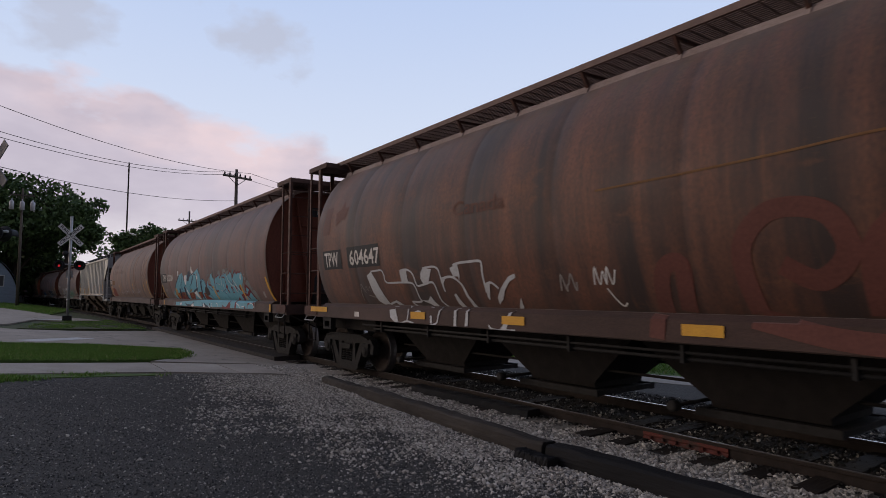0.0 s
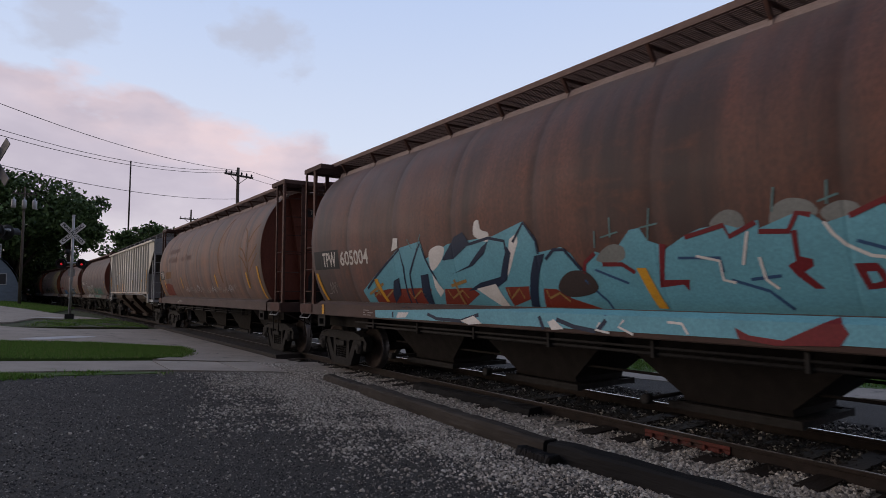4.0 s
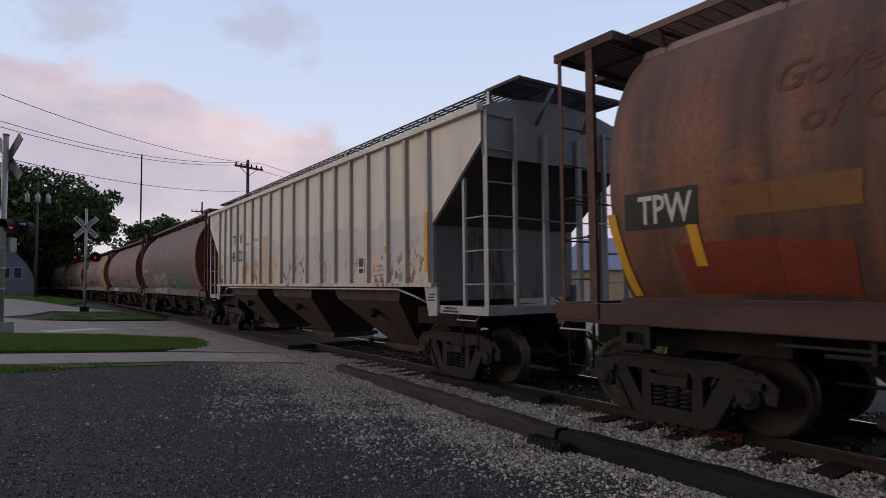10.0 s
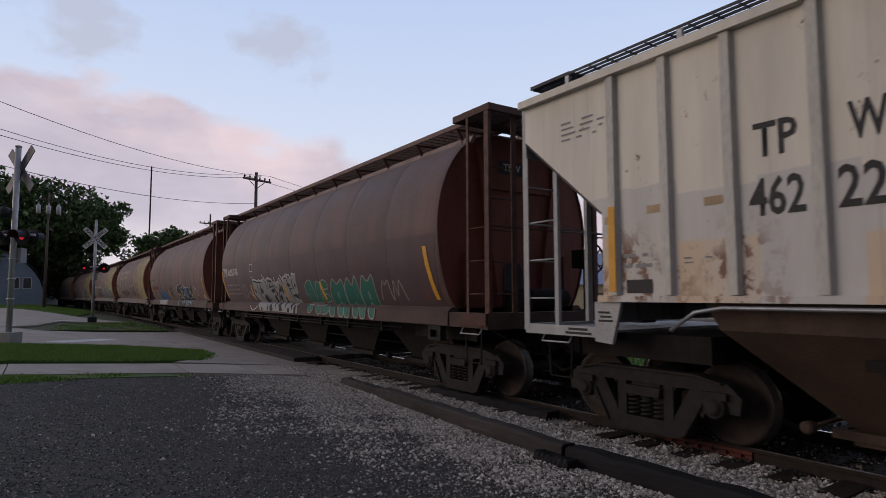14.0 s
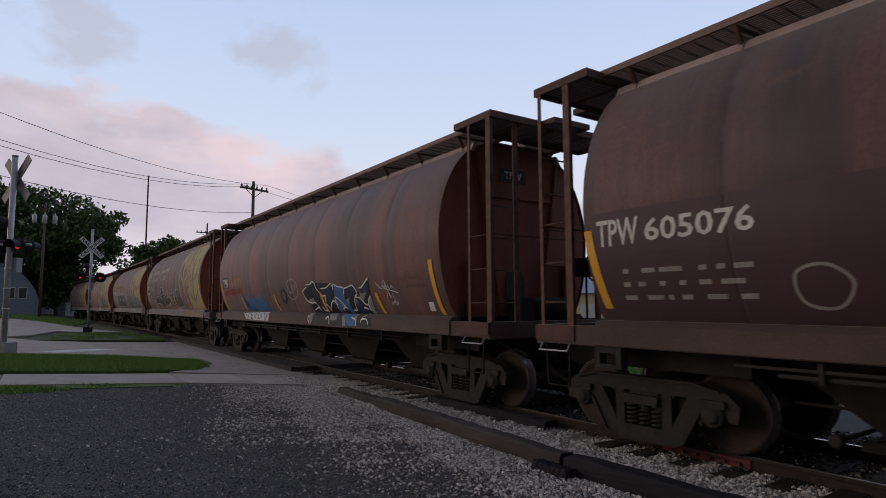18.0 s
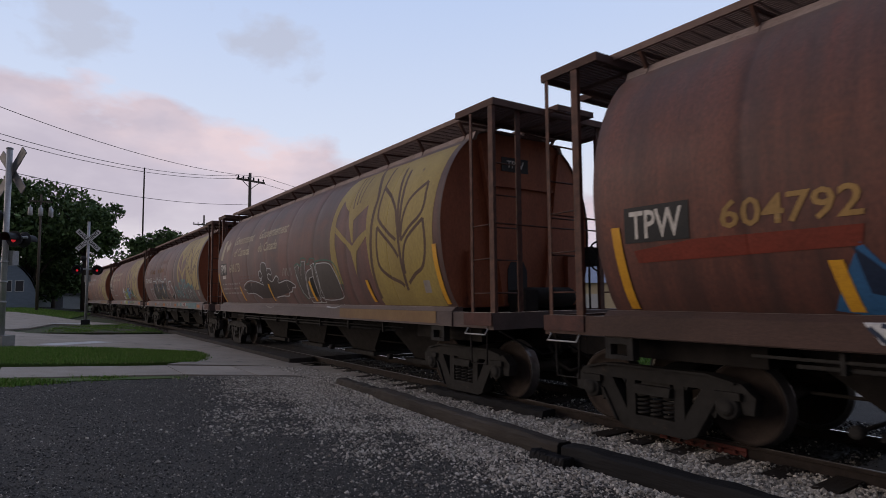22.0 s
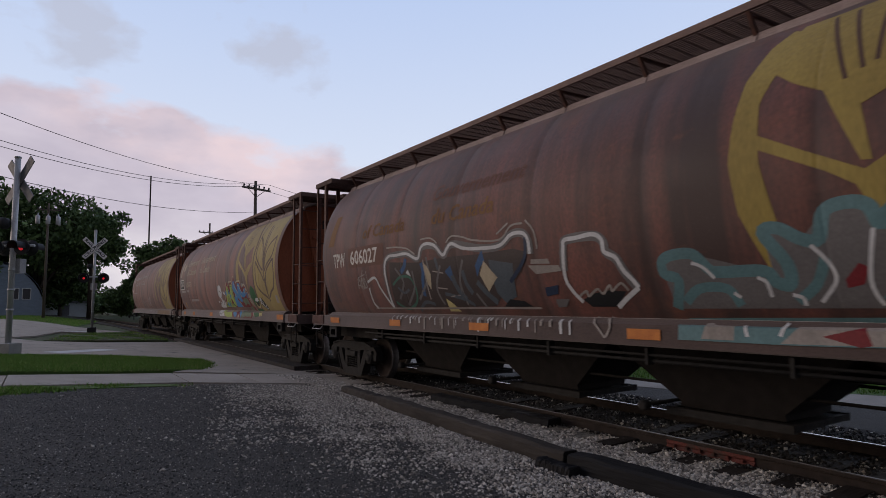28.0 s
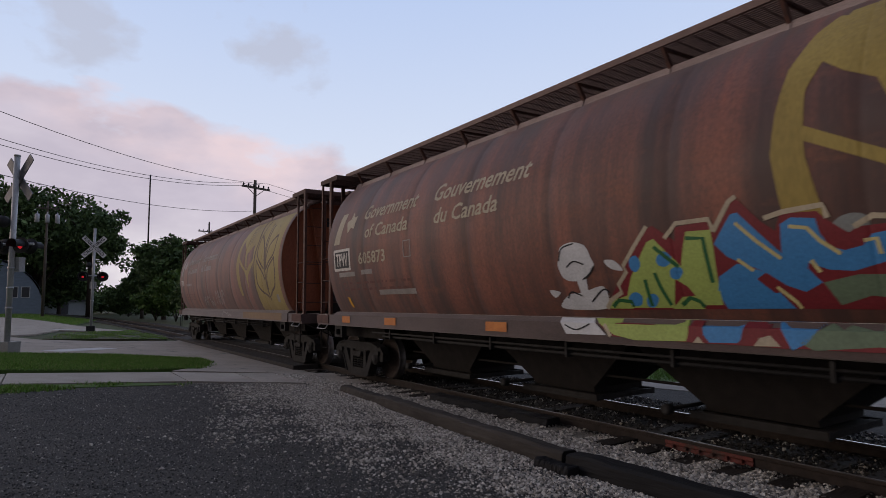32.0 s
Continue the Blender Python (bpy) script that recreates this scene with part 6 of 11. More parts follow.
def bubble_letter(car, x, z0, w, h, inner, outline, seed, layer=2, lean=0.1, line=0.05):
    """One fat rounded graffiti letter: filled body, outline, and a counter or a notch."""
    rng = random.Random(seed)
    def j(v):
        return v * rng.uniform(0.92, 1.08)
    pts = [(x, z0), (x + 0.35 * w, z0 - 0.02), (x + 0.42 * w, z0 + j(0.30) * h), (x + 0.58 * w, z0 + j(0.30) * h), (x + 0.66 * w, z0), (x + w, z0), (x + j(1.0) * w + lean, z0 + 0.62 * h), (x + j(0.85) * w + lean, z0 + j(0.98) * h), (x + 0.55 * w + lean, z0 + j(0.84) * h), (x + 0.25 * w + lean, z0 + j(1.0) * h), (x + lean * 0.4 - 0.02, z0 + 0.6 * h)]
    fill(car, "graffiti_letter", pts, inner, layer, True)
    stroke(car, "graffiti_outline", pts, line, outline, layer + 1, True)
    if rng.random() < 0.7:
        stroke(car, "graffiti_outline", [(x + 0.5 * w + lean * 0.7, z0 + 0.62 * h), (x + 0.52 * w + lean * 0.6, z0 + 0.42 * h)], line * 1.4, outline, layer + 1, round_=False)


LEFT_LEAF = [(3.24, 4.35), (3.07, 4.2), (2.9, 3.87), (2.82, 3.45), (2.78, 3.03), (2.85, 2.52), (3.09, 1.95), (3.31, 1.94), (3.09, 2.5), (3, 2.92), (2.99, 3.33), (3.09, 3.65), (3.23, 3.93), (3.45, 4.23)]
EAR = [(3.33, 4.36), (3.16, 3.88), (3.37, 3.7), (3.63, 3.54), (3.82, 3.35), (3.91, 2.84), (3.99, 2.83), (3.92, 3.33), (4.05, 3.49), (4.31, 3.59), (4.65, 3.66), (4.82, 3.87), (4.67, 4.36)]
EAR_ARMS = [(3.02, 3.29), (3.49, 3.01), (3.93, 2.76), (4.29, 2.97), (4.6, 3.07), (4.73, 3.26), (4.73, 3.04), (4.51, 2.86), (4.15, 2.62), (4.06, 2.09), (3.99, 2.35), (3.86, 2.64), (3.65, 2.79), (3.08, 3.11)]
EAR_VEINS = [[(3.62, 4.33), (3.8, 3.6)], [(3.81, 4.32), (3.93, 3.66)], [(4.07, 4.29), (4.03, 3.7)]]
FIELD_EDGE = [(4.49, 4.36), (4.85, 3.77), (4.81, 3.25), (4.79, 2.51), (4.83, 2.01), (4.91, 1.62)]
STALKS = [[(5.62, 4.19), (5.79, 3.41), (5.86, 2.86), (5.95, 2.27), (6.03, 1.77)], [(5.85, 4.11), (5.91, 3.31), (5.93, 2.78)]]
KERNELS = [[(5.03, 4.31), (5.03, 3.81), (5.03, 3.35), (5.1, 3.19), (5.46, 2.92), (5.78, 2.74)], [(5.01, 3.89), (5.43, 3.63), (5.72, 3.32), (5.82, 3)], [(5.04, 3.06), (5.33, 2.84), (5.63, 2.63), (5.85, 2.41)], [(5.04, 3.06), (5.03, 2.63), (5.1, 2.27), (5.42, 2.05), (5.8, 1.93), (5.94, 1.85)], [(6.71, 3.73), (6.71, 3.32), (6.58, 3.11), (6.29, 2.95), (5.97, 2.71)], [(6.71, 3.73), (6.38, 3.59), (6.13, 3.4), (6.01, 3.09), (5.97, 2.71)], [(6.71, 3.05), (6.42, 2.89), (6.15, 2.69), (6.03, 2.39), (6.04, 2.08)], [(6.71, 3.05), (6.79, 2.6), (6.68, 2.21), (6.38, 2.06), (6.12, 1.9)]]


def wheat(car, body, line, sill=True, bottom=1.49, dx=0.0):
    """Two wheat ears: one drawn in yellow on the brown, one in brown lines on a yellow field."""
    def at_car(pts):
        return [(x + dx, z) for x, z in pts]
    fill(car, "wheat_field", at_car(FIELD_EDGE) + [(4.93 + dx, bottom), (7.14, bottom), (7.14, 4.36)], body, 0)
    stroke(car, "field_edge", at_car(FIELD_EDGE), 0.10, line, 0.4)
    if sill:
        block(car, "wheat_field", 3.05, 6.95, 1.20, 1.40, "wheat_dim", 0)
    fill(car, "wheat_leaf", at_car(LEFT_LEAF), body, 0)
    fill(car, "wheat_leaf", at_car(EAR), body, 0.3)
    fill(car, "wheat_leaf", at_car(EAR_ARMS), body, 0.5)
    for pts in EAR_VEINS:
        stroke(car, "leaf_vein", at_car(pts), 0.05, line, 0.7, taper=True)
    for pts in STALKS:
        stroke(car, "leaf_outline", at_car(pts), 0.085, line, 0.4)
    for k, pts in enumerate(KERNELS):
        stroke(car, "leaf_outline", at_car(pts), 0.07, line, 0.7 + 0.2 * (k % 2))
    block(car, "card", 6.60 + dx, 6.80 + dx, 1.72, 1.94, "chalk", 1)


def government(car, colour, dz=0.0, dx=0.0):
    fill(car, "emblem", [(-6.86, 3.02), (-6.56, 3.02), (-6.36, 3.72), (-6.62, 3.72)], colour, 2)
    fill(car, "emblem", [(-6.18, 3.24), (-6.12, 3.42), (-6.28, 3.50), (-6.10, 3.56), (-6.06, 3.72), (-5.96, 3.58), (-5.82, 3.60), (-5.92, 3.44), (-5.90, 3.32), (-6.04, 3.36)], colour, 2)
    words(car, "Government", -5.52 + dx, -3.40 + dx, 3.46 + dz, 3.76 + dz, colour, 2, 0.10)
    words(car, "of Canada", -5.35 + dx, -3.62 + dx, 3.05 + dz, 3.33 + dz, colour, 2, 0.06)
    words(car, "Gouvernement", -2.82 + dx, -0.38 + dx, 3.46 + dz, 3.76 + dz, colour, 2, 0.10)
    words(car, "du Canada", -2.72 + dx, -1.00 + dx, 3.05 + dz, 3.33 + dz, colour, 2, 0.06)


def end_sign(car):
    """Small reporting mark on the panel of the front end."""
    bm = letters("TPW", 0.19)
    for v in bm.verts:
        v.co = Vector((HALF + 0.032, v.co.x - 0.14, v.co.z + 4.03))
    part("lettering", bm, M_white, car, "small white lettering on the end")
    bm = bmesh.new()
    box(bm, HALF + 0.016, HALF + 0.026, -0.46, 0.18, 3.90, 4.16)
    part("sign_panel", bm, M_black, car)


def mark(car, num, x0=-6.8, z0=2.30, colour="stencil", panel=True, h=0.32, gap=0.62):
    if panel:
        block(car, "sign_panel", x0 - 0.08, x0 + 0.80, z0 - 0.05, z0 + h + 0.05, "panel", 1)
    words(car, "TPW", x0, x0 + 0.66, z0, z0 + h, "stencil", 2)
    words(car, num, x0 + 0.66 + gap * 0.6, x0 + 0.66 + gap * 0.6 + 1.24, z0, z0 + h, colour, 2)


c0, c1, c2, c3, c4, c5, c6, c7, c8, c9 = CARS
FLAT.add(c3)
# shift along per car, set by how the drawings sit in the camera's view
VIEW_SHIFT.update({c0: 0.0, c1: 0.2, c7: 0.2, c8: 0.2, c9: 0.2})

# first car: white outline letters, faded pink loops
mark(c0, "604647", -6.78, 2.27, gap=0.85)
block(c0, "sign_panel", -5.70, -4.38, 2.22, 2.66, "panel", 1)
fill(c0, "emblem", [(-6.84, 3.00), (-6.50, 3.00), (-6.50, 3.62), (-6.84, 3.62)], "ghost_dark", 1)
fill(c0, "emblem", [(-6.18, 3.16), (-6.12, 3.36), (-6.30, 3.46), (-6.10, 3.52), (-6.02, 3.72), (-5.92, 3.54), (-5.74, 3.56), (-5.86, 3.40), (-5.82, 3.26), (-6.00, 3.30)], "ghost_dark", 1)
words(c0, "Canada", -2.02, -0.80, 2.92, 3.16, "ghost_dark", 2)
fill(c0, "graffiti_letter", [(-4.8, 2.12), (-4.99, 2.04), (-4.96, 1.91), (-4.93, 1.72), (-4.85, 1.54), (-4.7, 1.48), (-4.47, 1.49), (-4.54, 1.6), (-4.66, 1.79), (-4.69, 1.98)], "chalkwhite", 3)
fill(c0, "graffiti_letter", [(-4.25, 1.53), (-4.13, 1.55), (-3.96, 1.45), (-4.12, 1.45)], "chalkwhite", 3)
fill(c0, "graffiti_letter", [(-4.23, 1.39), (-4.02, 1.41), (-4.03, 1.26), (-3.92, 1.18), (-4.06, 1.17), (-4.2, 1.25)], "chalkwhite", 3)
fill(c0, "graffiti_letter", [(-3.75, 2.1), (-3.54, 2.11), (-3.56, 1.91), (-3.77, 1.9)], "chalkwhite", 3)
fill(c0, "graffiti_letter", [(-2.99, 2.12), (-2.74, 2.1), (-2.87, 2.02), (-2.9, 1.89), (-3.09, 1.86), (-3.13, 1.95), (-3.08, 2.05)], "chalkwhite", 3)
fill(c0, "graffiti_letter", [(-2.99, 1.65), (-2.94, 1.55), (-2.84, 1.45), (-2.98, 1.46), (-3.13, 1.52), (-3.31, 1.57), (-3.12, 1.57)], "chalkwhite", 3)
fill(c0, "graffiti_letter", [(-3.43, 1.35), (-3.29, 1.4), (-3.19, 1.39), (-3.06, 1.28), (-3.25, 1.32), (-3.37, 1.31)], "chalkwhite", 3)
fill(c0, "graffiti_letter", [(-2.51, 1.93), (-2.4, 1.94), (-2.49, 1.85), (-2.52, 1.75)], "chalkwhite", 3)
fill(c0, "graffiti_letter", [(-2.02, 1.81), (-1.95, 1.68), (-1.83, 1.46), (-1.91, 1.46), (-2, 1.65)], "chalkwhite", 3)
fill(c0, "graffiti_letter", [(-2.3, 1.67), (-2.24, 1.69), (-2.2, 1.59), (-2.11, 1.45), (-2.2, 1.45), (-2.29, 1.53)], "chalkwhite", 3)
fill(c0, "graffiti_letter", [(-2.22, 1.43), (-2.16, 1.44), (-2.19, 1.23), (-2.17, 1.17), (-2.24, 1.17)], "chalkwhite", 3)
fill(c0, "graffiti_letter", [(-1.91, 1.44), (-1.86, 1.45), (-1.88, 1.25), (-1.87, 1.19), (-1.95, 1.18)], "chalkwhite", 3)
fill(c0, "graffiti_letter", [(-2.22, 2.1), (-2.01, 2.16), (-2, 2.01), (-2.04, 1.9), (-2.06, 1.96), (-2.18, 1.96), (-2.21, 2.05)], "chalkwhite", 3)
fill(c0, "graffiti_letter", [(-1.45, 1.83), (-1.33, 1.85), (-1.38, 1.78), (-1.41, 1.68), (-1.46, 1.59), (-1.49, 1.62)], "chalkwhite", 3)
fill(c0, "graffiti_letter", [(-1.29, 1.53), (-1.26, 1.63), (-1.14, 1.75), (-1.02, 1.84), (-0.89, 1.93), (-0.75, 1.97), (-0.75, 1.91), (-0.89, 1.86), (-1.03, 1.75), (-1.16, 1.6)], "chalkwhite", 3)
fill(c0, "graffiti_letter", [(-0.77, 1.63), (-0.79, 1.5), (-0.87, 1.42), (-0.94, 1.3), (-0.99, 1.18), (-1.13, 1.17), (-1.02, 1.28), (-0.93, 1.41), (-0.88, 1.5)], "chalkwhite", 3)
stroke(c0, "graffiti_outline", [(-4.8, 2.12), (-4.56, 2.13), (-4.38, 2.13), (-4.32, 2.04), (-4.29, 1.9), (-3.82, 1.89), (-3.48, 1.88), (-3.37, 1.81), (-3.35, 1.61), (-3.33, 1.56), (-3.48, 1.54), (-3.65, 1.54), (-3.53, 1.45)], 0.035, "chalkwhite", 4)
stroke(c0, "graffiti_outline", [(-4.47, 1.49), (-4.28, 1.53), (-4.16, 1.55)], 0.035, "chalkwhite", 4)
stroke(c0, "graffiti_outline", [(-4.06, 1.17), (-3.83, 1.16), (-3.62, 1.2), (-3.4, 1.17)], 0.03, "chalkwhite", 4)
stroke(c0, "graffiti_outline", [(-3.57, 1.42), (-3.59, 1.31), (-3.62, 1.19)], 0.03, "chalkwhite", 4)
stroke(c0, "graffiti_outline", [(-3.75, 2.1), (-3.54, 2.12), (-3.38, 2.07), (-3.32, 1.97), (-3.29, 1.83), (-3.09, 1.84), (-2.83, 1.88), (-2.75, 1.83), (-2.73, 1.68), (-2.71, 1.56), (-2.59, 1.46)], 0.035, "chalkwhite", 4)
stroke(c0, "graffiti_outline", [(-2.99, 2.12), (-2.7, 2.14), (-2.57, 2.11), (-2.53, 2.03), (-2.52, 1.85), (-2.51, 1.72)], 0.035, "chalkwhite", 4)
stroke(c0, "graffiti_outline", [(-2.6, 1.44), (-2.66, 1.32), (-2.71, 1.2), (-2.89, 1.16)], 0.03, "chalkwhite", 4)
stroke(c0, "graffiti_outline", [(-2.87, 1.32), (-2.87, 1.19)], 0.05, "chalkwhite", 4)
stroke(c0, "graffiti_outline", [(-2.51, 1.93), (-2.3, 1.96), (-2.15, 1.93), (-2.02, 1.83), (-1.96, 1.68), (-1.92, 1.47)], 0.04, "chalkwhite", 4)
stroke(c0, "graffiti_outline", [(-2.13, 2.14), (-1.96, 2.17), (-1.69, 2.18), (-1.46, 2.18), (-1.42, 2.13), (-1.45, 1.98), (-1.46, 1.83), (-1.47, 1.7)], 0.04, "chalkwhite", 4)
stroke(c0, "graffiti_outline", [(-1.45, 1.82), (-1.33, 1.85), (-1.24, 1.82), (-1.17, 1.76)], 0.035, "chalkwhite", 4)
stroke(c0, "graffiti_outline", [(-1.37, 1.22), (-1.3, 1.17), (-1.13, 1.16), (-0.8, 1.17)], 0.035, "chalkwhite", 4)
stroke(c0, "graffiti_outline", [(-5.46, 1.55), (-5.42, 1.72), (-5.35, 1.88), (-5.26, 1.74), (-5.23, 1.7)], 0.014, "chalk", 3)
stroke(c0, "graffiti_outline", [(-5.22, 1.74), (-5.15, 1.84), (-5.11, 1.74), (-5.01, 1.84), (-5, 1.73)], 0.014, "chalk", 3)
stroke(c0, "graffiti_outline", [(-5.15, 1.66), (-4.93, 1.62), (-4.74, 1.6)], 0.014, "chalk", 3)
scribble(c0, 0.05, 1.68, 0.28, 0.30, "chalk", 3, 2, 0.025, 7)
scribble(c0, 0.62, 1.75, 0.32, 0.30, "white", 4, 2, 0.02, 7)
stroke(c0, "scribble", [(0.78, 1.75), (0.92, 1.55), (1.0, 1.58)], 0.02, "white", 2)
for a, b in ((-3.5, -3.05), (-1.08, -0.62), (1.75, 2.21), (4.4, 4.9)):
    block(c0, "marker_plate", a, b, 1.25, 1.37, "yellow", 4)
for pts in ([(1.45, 1.2), (1.55, 1.9), (1.8, 2.0), (1.75, 1.5)], [(2.5, 1.5), (2.45, 2.1), (2.75, 2.45), (3.2, 2.4), (3.35, 2.05), (3.1, 1.8), (2.8, 1.95)], [(3.5, 1.5), (3.55, 2.1), (3.95, 2.4), (4.5, 2.3), (4.7, 1.9), (4.4, 1.6)], [(2.5, 1.45), (3.2, 1.3), (3.9, 1.25)]):
    stroke(c0, "faded_graffiti", pts, 0.19, "ghost", 0.5)
block(c0, "end_marker", -7.86, -6.98, 1.28, 1.39, "yellow", 4)
block(c0, "white_label", -5.64, -5.44, 1.22, 1.32, "stencil", 4)
stroke(c0, "old_tide_line", [(0.8, 2.93), (1.9, 2.95), (2.9, 2.98), (3.7, 3.02), (5.2, 3.0)], 0.025, "ghost_gold", 1)

# second car: pale blue wild letters over a red band
mark(c1, "605004", -6.63, 2.24, gap=0.36)
block(c1, "sign_panel", -7.08, -6.72, 2.19, 2.61, "panel", 1)
stripe(c1, -7.10, 2.11, on_sill=True)
stripe(c1, 7.12, 2.16, on_sill=True)
stripe(c1, -4.42, 1.94)
stripe(c1, 1.60, 1.95)
stripe(c1, 4.74, 1.97)
fill(c1, "graffiti_letter", [(-4.98, 1.47), (-5.03, 1.71), (-4.58, 1.9), (-4.0, 2.17), (-3.49, 2.43), (-3.3, 2.49), (-3.1, 2.24), (-2.65, 2.56), (-2.54, 2.21), (-2.41, 1.98), (-2.01, 2.22), (-1.87, 2.46), (-1.29, 2.45), (-0.82, 2.5), (-0.55, 2.44), (-0.5, 2.22), (-0.34, 2.43), (-0.12, 2.66), (0.09, 2.4), (0.11, 2.21), (0.2, 2.11), (0.4, 2.24), (0.52, 2.26), (0.67, 2.17), (0.81, 1.96), (0.84, 1.78), (0.8, 1.48)], "sky", 1)
fill(c1, "graffiti_letter", [(0.69, 1.48), (0.8, 1.83), (0.88, 2.04), (1.06, 2.17), (1.16, 2.08), (1.31, 2.07), (1.5, 2.19), (1.57, 2.39), (1.7, 2.4), (1.79, 2.25), (1.95, 2.19), (1.89, 1.81), (2.04, 1.77), (2.24, 2.27), (2.41, 2.33), (2.66, 2.35), (2.71, 2.24), (2.8, 2.3), (2.99, 2.36), (3.0, 2.26), (3.28, 2.25), (3.34, 2.4), (3.46, 2.36), (3.57, 2.25), (3.74, 2.34), (3.97, 2.4), (4.13, 2.27), (4.18, 2.15), (4.3, 2.29), (4.53, 2.37), (4.62, 2.31), (4.8, 2.35), (4.97, 2.36), (4.8, 1.48)], "sky", 1)
fill(c1, "graffiti_letter", [(4.79, 1.48), (4.96, 2.35), (5.05, 2.36), (5.15, 2.31), (5.2, 2.22), (5.18, 2.13), (5.09, 2.04), (4.97, 1.96), (4.89, 1.83), (4.93, 1.74), (5.02, 1.66), (5.1, 1.66), (5.13, 1.77), (5.17, 1.87), (5.28, 1.91), (5.37, 1.88), (5.52, 1.76), (5.59, 1.74), (5.66, 1.64), (5.73, 1.48), (5.81, 1.48)], "sky", 1)
fill(c1, "graffiti_letter", [(-4.46, 1.33), (0.26, 1.47), (2.68, 1.47), (4.28, 1.47), (5.4, 1.47), (5.85, 1.47), (5.97, 1.47), (6.01, 1.29), (5.89, 1.25), (4.88, 1.23), (2.68, 1.23), (0.25, 1.22), (-4.45, 1.19)], "sky", 1)
fill(c1, "graffiti_cloud", [(1.06, 2.08), (1.2, 2.2), (1.34, 2.24), (1.47, 2.19), (1.46, 2.07), (1.3, 2.02), (1.15, 2.03)], "cloudgrey", 2, True)
fill(c1, "graffiti_cloud", [(2.53, 2.34), (2.6, 2.45), (2.72, 2.49), (2.84, 2.43), (2.84, 2.3)], "cloudgrey", 0.5, True)
fill(c1, "graffiti_cloud", [(3.1, 2.3), (3.13, 2.46), (3.27, 2.53), (3.44, 2.48), (3.49, 2.36), (3.25, 2.31)], "cloudgrey", 0.5, True)
fill(c1, "graffiti_cloud", [(3.52, 2.39), (3.67, 2.46), (3.8, 2.41), (3.79, 2.31), (3.58, 2.29)], "cloudgrey", 0.5, True)
fill(c1, "graffiti_cloud", [(4.14, 2.37), (4.25, 2.48), (4.38, 2.44), (4.41, 2.32), (4.27, 2.28), (4.15, 2.3)], "teal", 0.5, True)
fill(c1, "graffiti_cloud", [(4.9, 1.83), (4.97, 1.96), (5.12, 2.04), (5.17, 1.94), (5.17, 1.79), (5.11, 1.69), (4.98, 1.72)], "cloudgrey", 2, True)
fill(c1, "graffiti_cloud", [(5.32, 1.97), (5.45, 2.08), (5.59, 2.08), (5.69, 2.01), (5.75, 1.88), (5.76, 1.76), (5.63, 1.71), (5.53, 1.81)], "cloudgrey", 0.5, True)
fill(c1, "graffiti_cloud", [(5.67, 1.69), (5.77, 1.77), (5.9, 1.8), (6.0, 1.77), (6.09, 1.69), (6.08, 1.48), (5.81, 1.48)], "cloudgrey", 0.5, True)
fill(c1, "graffiti_cloud", [(5.26, 2.16), (5.32, 2.21), (5.38, 2.18), (5.38, 2.12), (5.32, 2.1)], "cloudgrey", 0.5, True)
fill(c1, "graffiti_cloud", [(5.28, 2.28), (5.31, 2.31), (5.34, 2.28), (5.31, 2.25)], "cloudgrey", 0.5, True)
fill(c1, "graffiti_cloud", [(5.85, 1.48), (6.06, 1.48), (6.09, 1.26), (6.03, 1.27)], "cloudgrey", 0.5)
fill(c1, "letter_shade", [(1.93, 2.21), (2.01, 2.19), (1.92, 1.81), (2.22, 1.81), (2.19, 1.69), (2.14, 1.76), (1.85, 1.73), (1.89, 1.97)], "red", 3)
fill(c1, "letter_shade", [(3.27, 2.23), (3.32, 2.24), (3.32, 2.0), (3.42, 1.97), (3.42, 1.91), (3.34, 1.86), (3.48, 1.71), (3.4, 1.71), (3.27, 1.83), (3.21, 1.92), (3.28, 1.96)], "red", 3)
fill(c1, "letter_shade", [(3.72, 1.92), (3.89, 1.92), (3.94, 1.85), (3.96, 1.72), (3.8, 1.7)], "red", 3)
fill(c1, "graffiti_letter", [(3.81, 1.85), (3.88, 1.85), (3.91, 1.77), (3.84, 1.75)], "sky", 4)
fill(c1, "letter_shade", [(4.17, 1.93), (4.34, 1.93), (4.32, 1.78), (4.35, 1.71), (4.29, 1.72), (4.23, 1.87)], "red", 3)
fill(c1, "letter_shade", [(3.95, 1.48), (4.25, 1.6), (4.24, 1.48), (3.96, 1.48)], "red", 3)
fill(c1, "letter_shade", [(4.13, 1.47), (4.28, 1.47), (4.19, 1.3), (4.24, 1.22), (4.08, 1.23)], "red", 3)
fill(c1, "letter_shade", [(5.03, 1.72), (5.09, 1.61), (5.23, 1.64), (5.28, 1.48), (5.12, 1.6)], "red", 3)
fill(c1, "letter_shade", [(4.63, 1.94), (4.86, 1.96), (4.81, 1.83), (4.74, 1.77), (4.64, 1.79)], "red", 3)
fill(c1, "letter_shade", [(4.59, 1.66), (4.92, 1.71), (4.84, 1.62), (4.72, 1.48), (4.59, 1.48)], "red", 3)
fill(c1, "letter_shade", [(2.68, 1.34), (2.82, 1.27), (3.13, 1.24), (3.47, 1.28), (3.58, 1.47), (3.66, 1.33), (3.59, 1.22), (3.05, 1.19), (2.72, 1.23)], "red", 3)
fill(c1, "letter_shade", [(5.06, 1.33), (5.22, 1.23), (5.06, 1.23)], "red", 3)
fill(c1, "letter_shade", [(2.17, 1.48), (2.46, 1.48), (2.47, 1.48), (2.18, 1.48)], "red", 3)
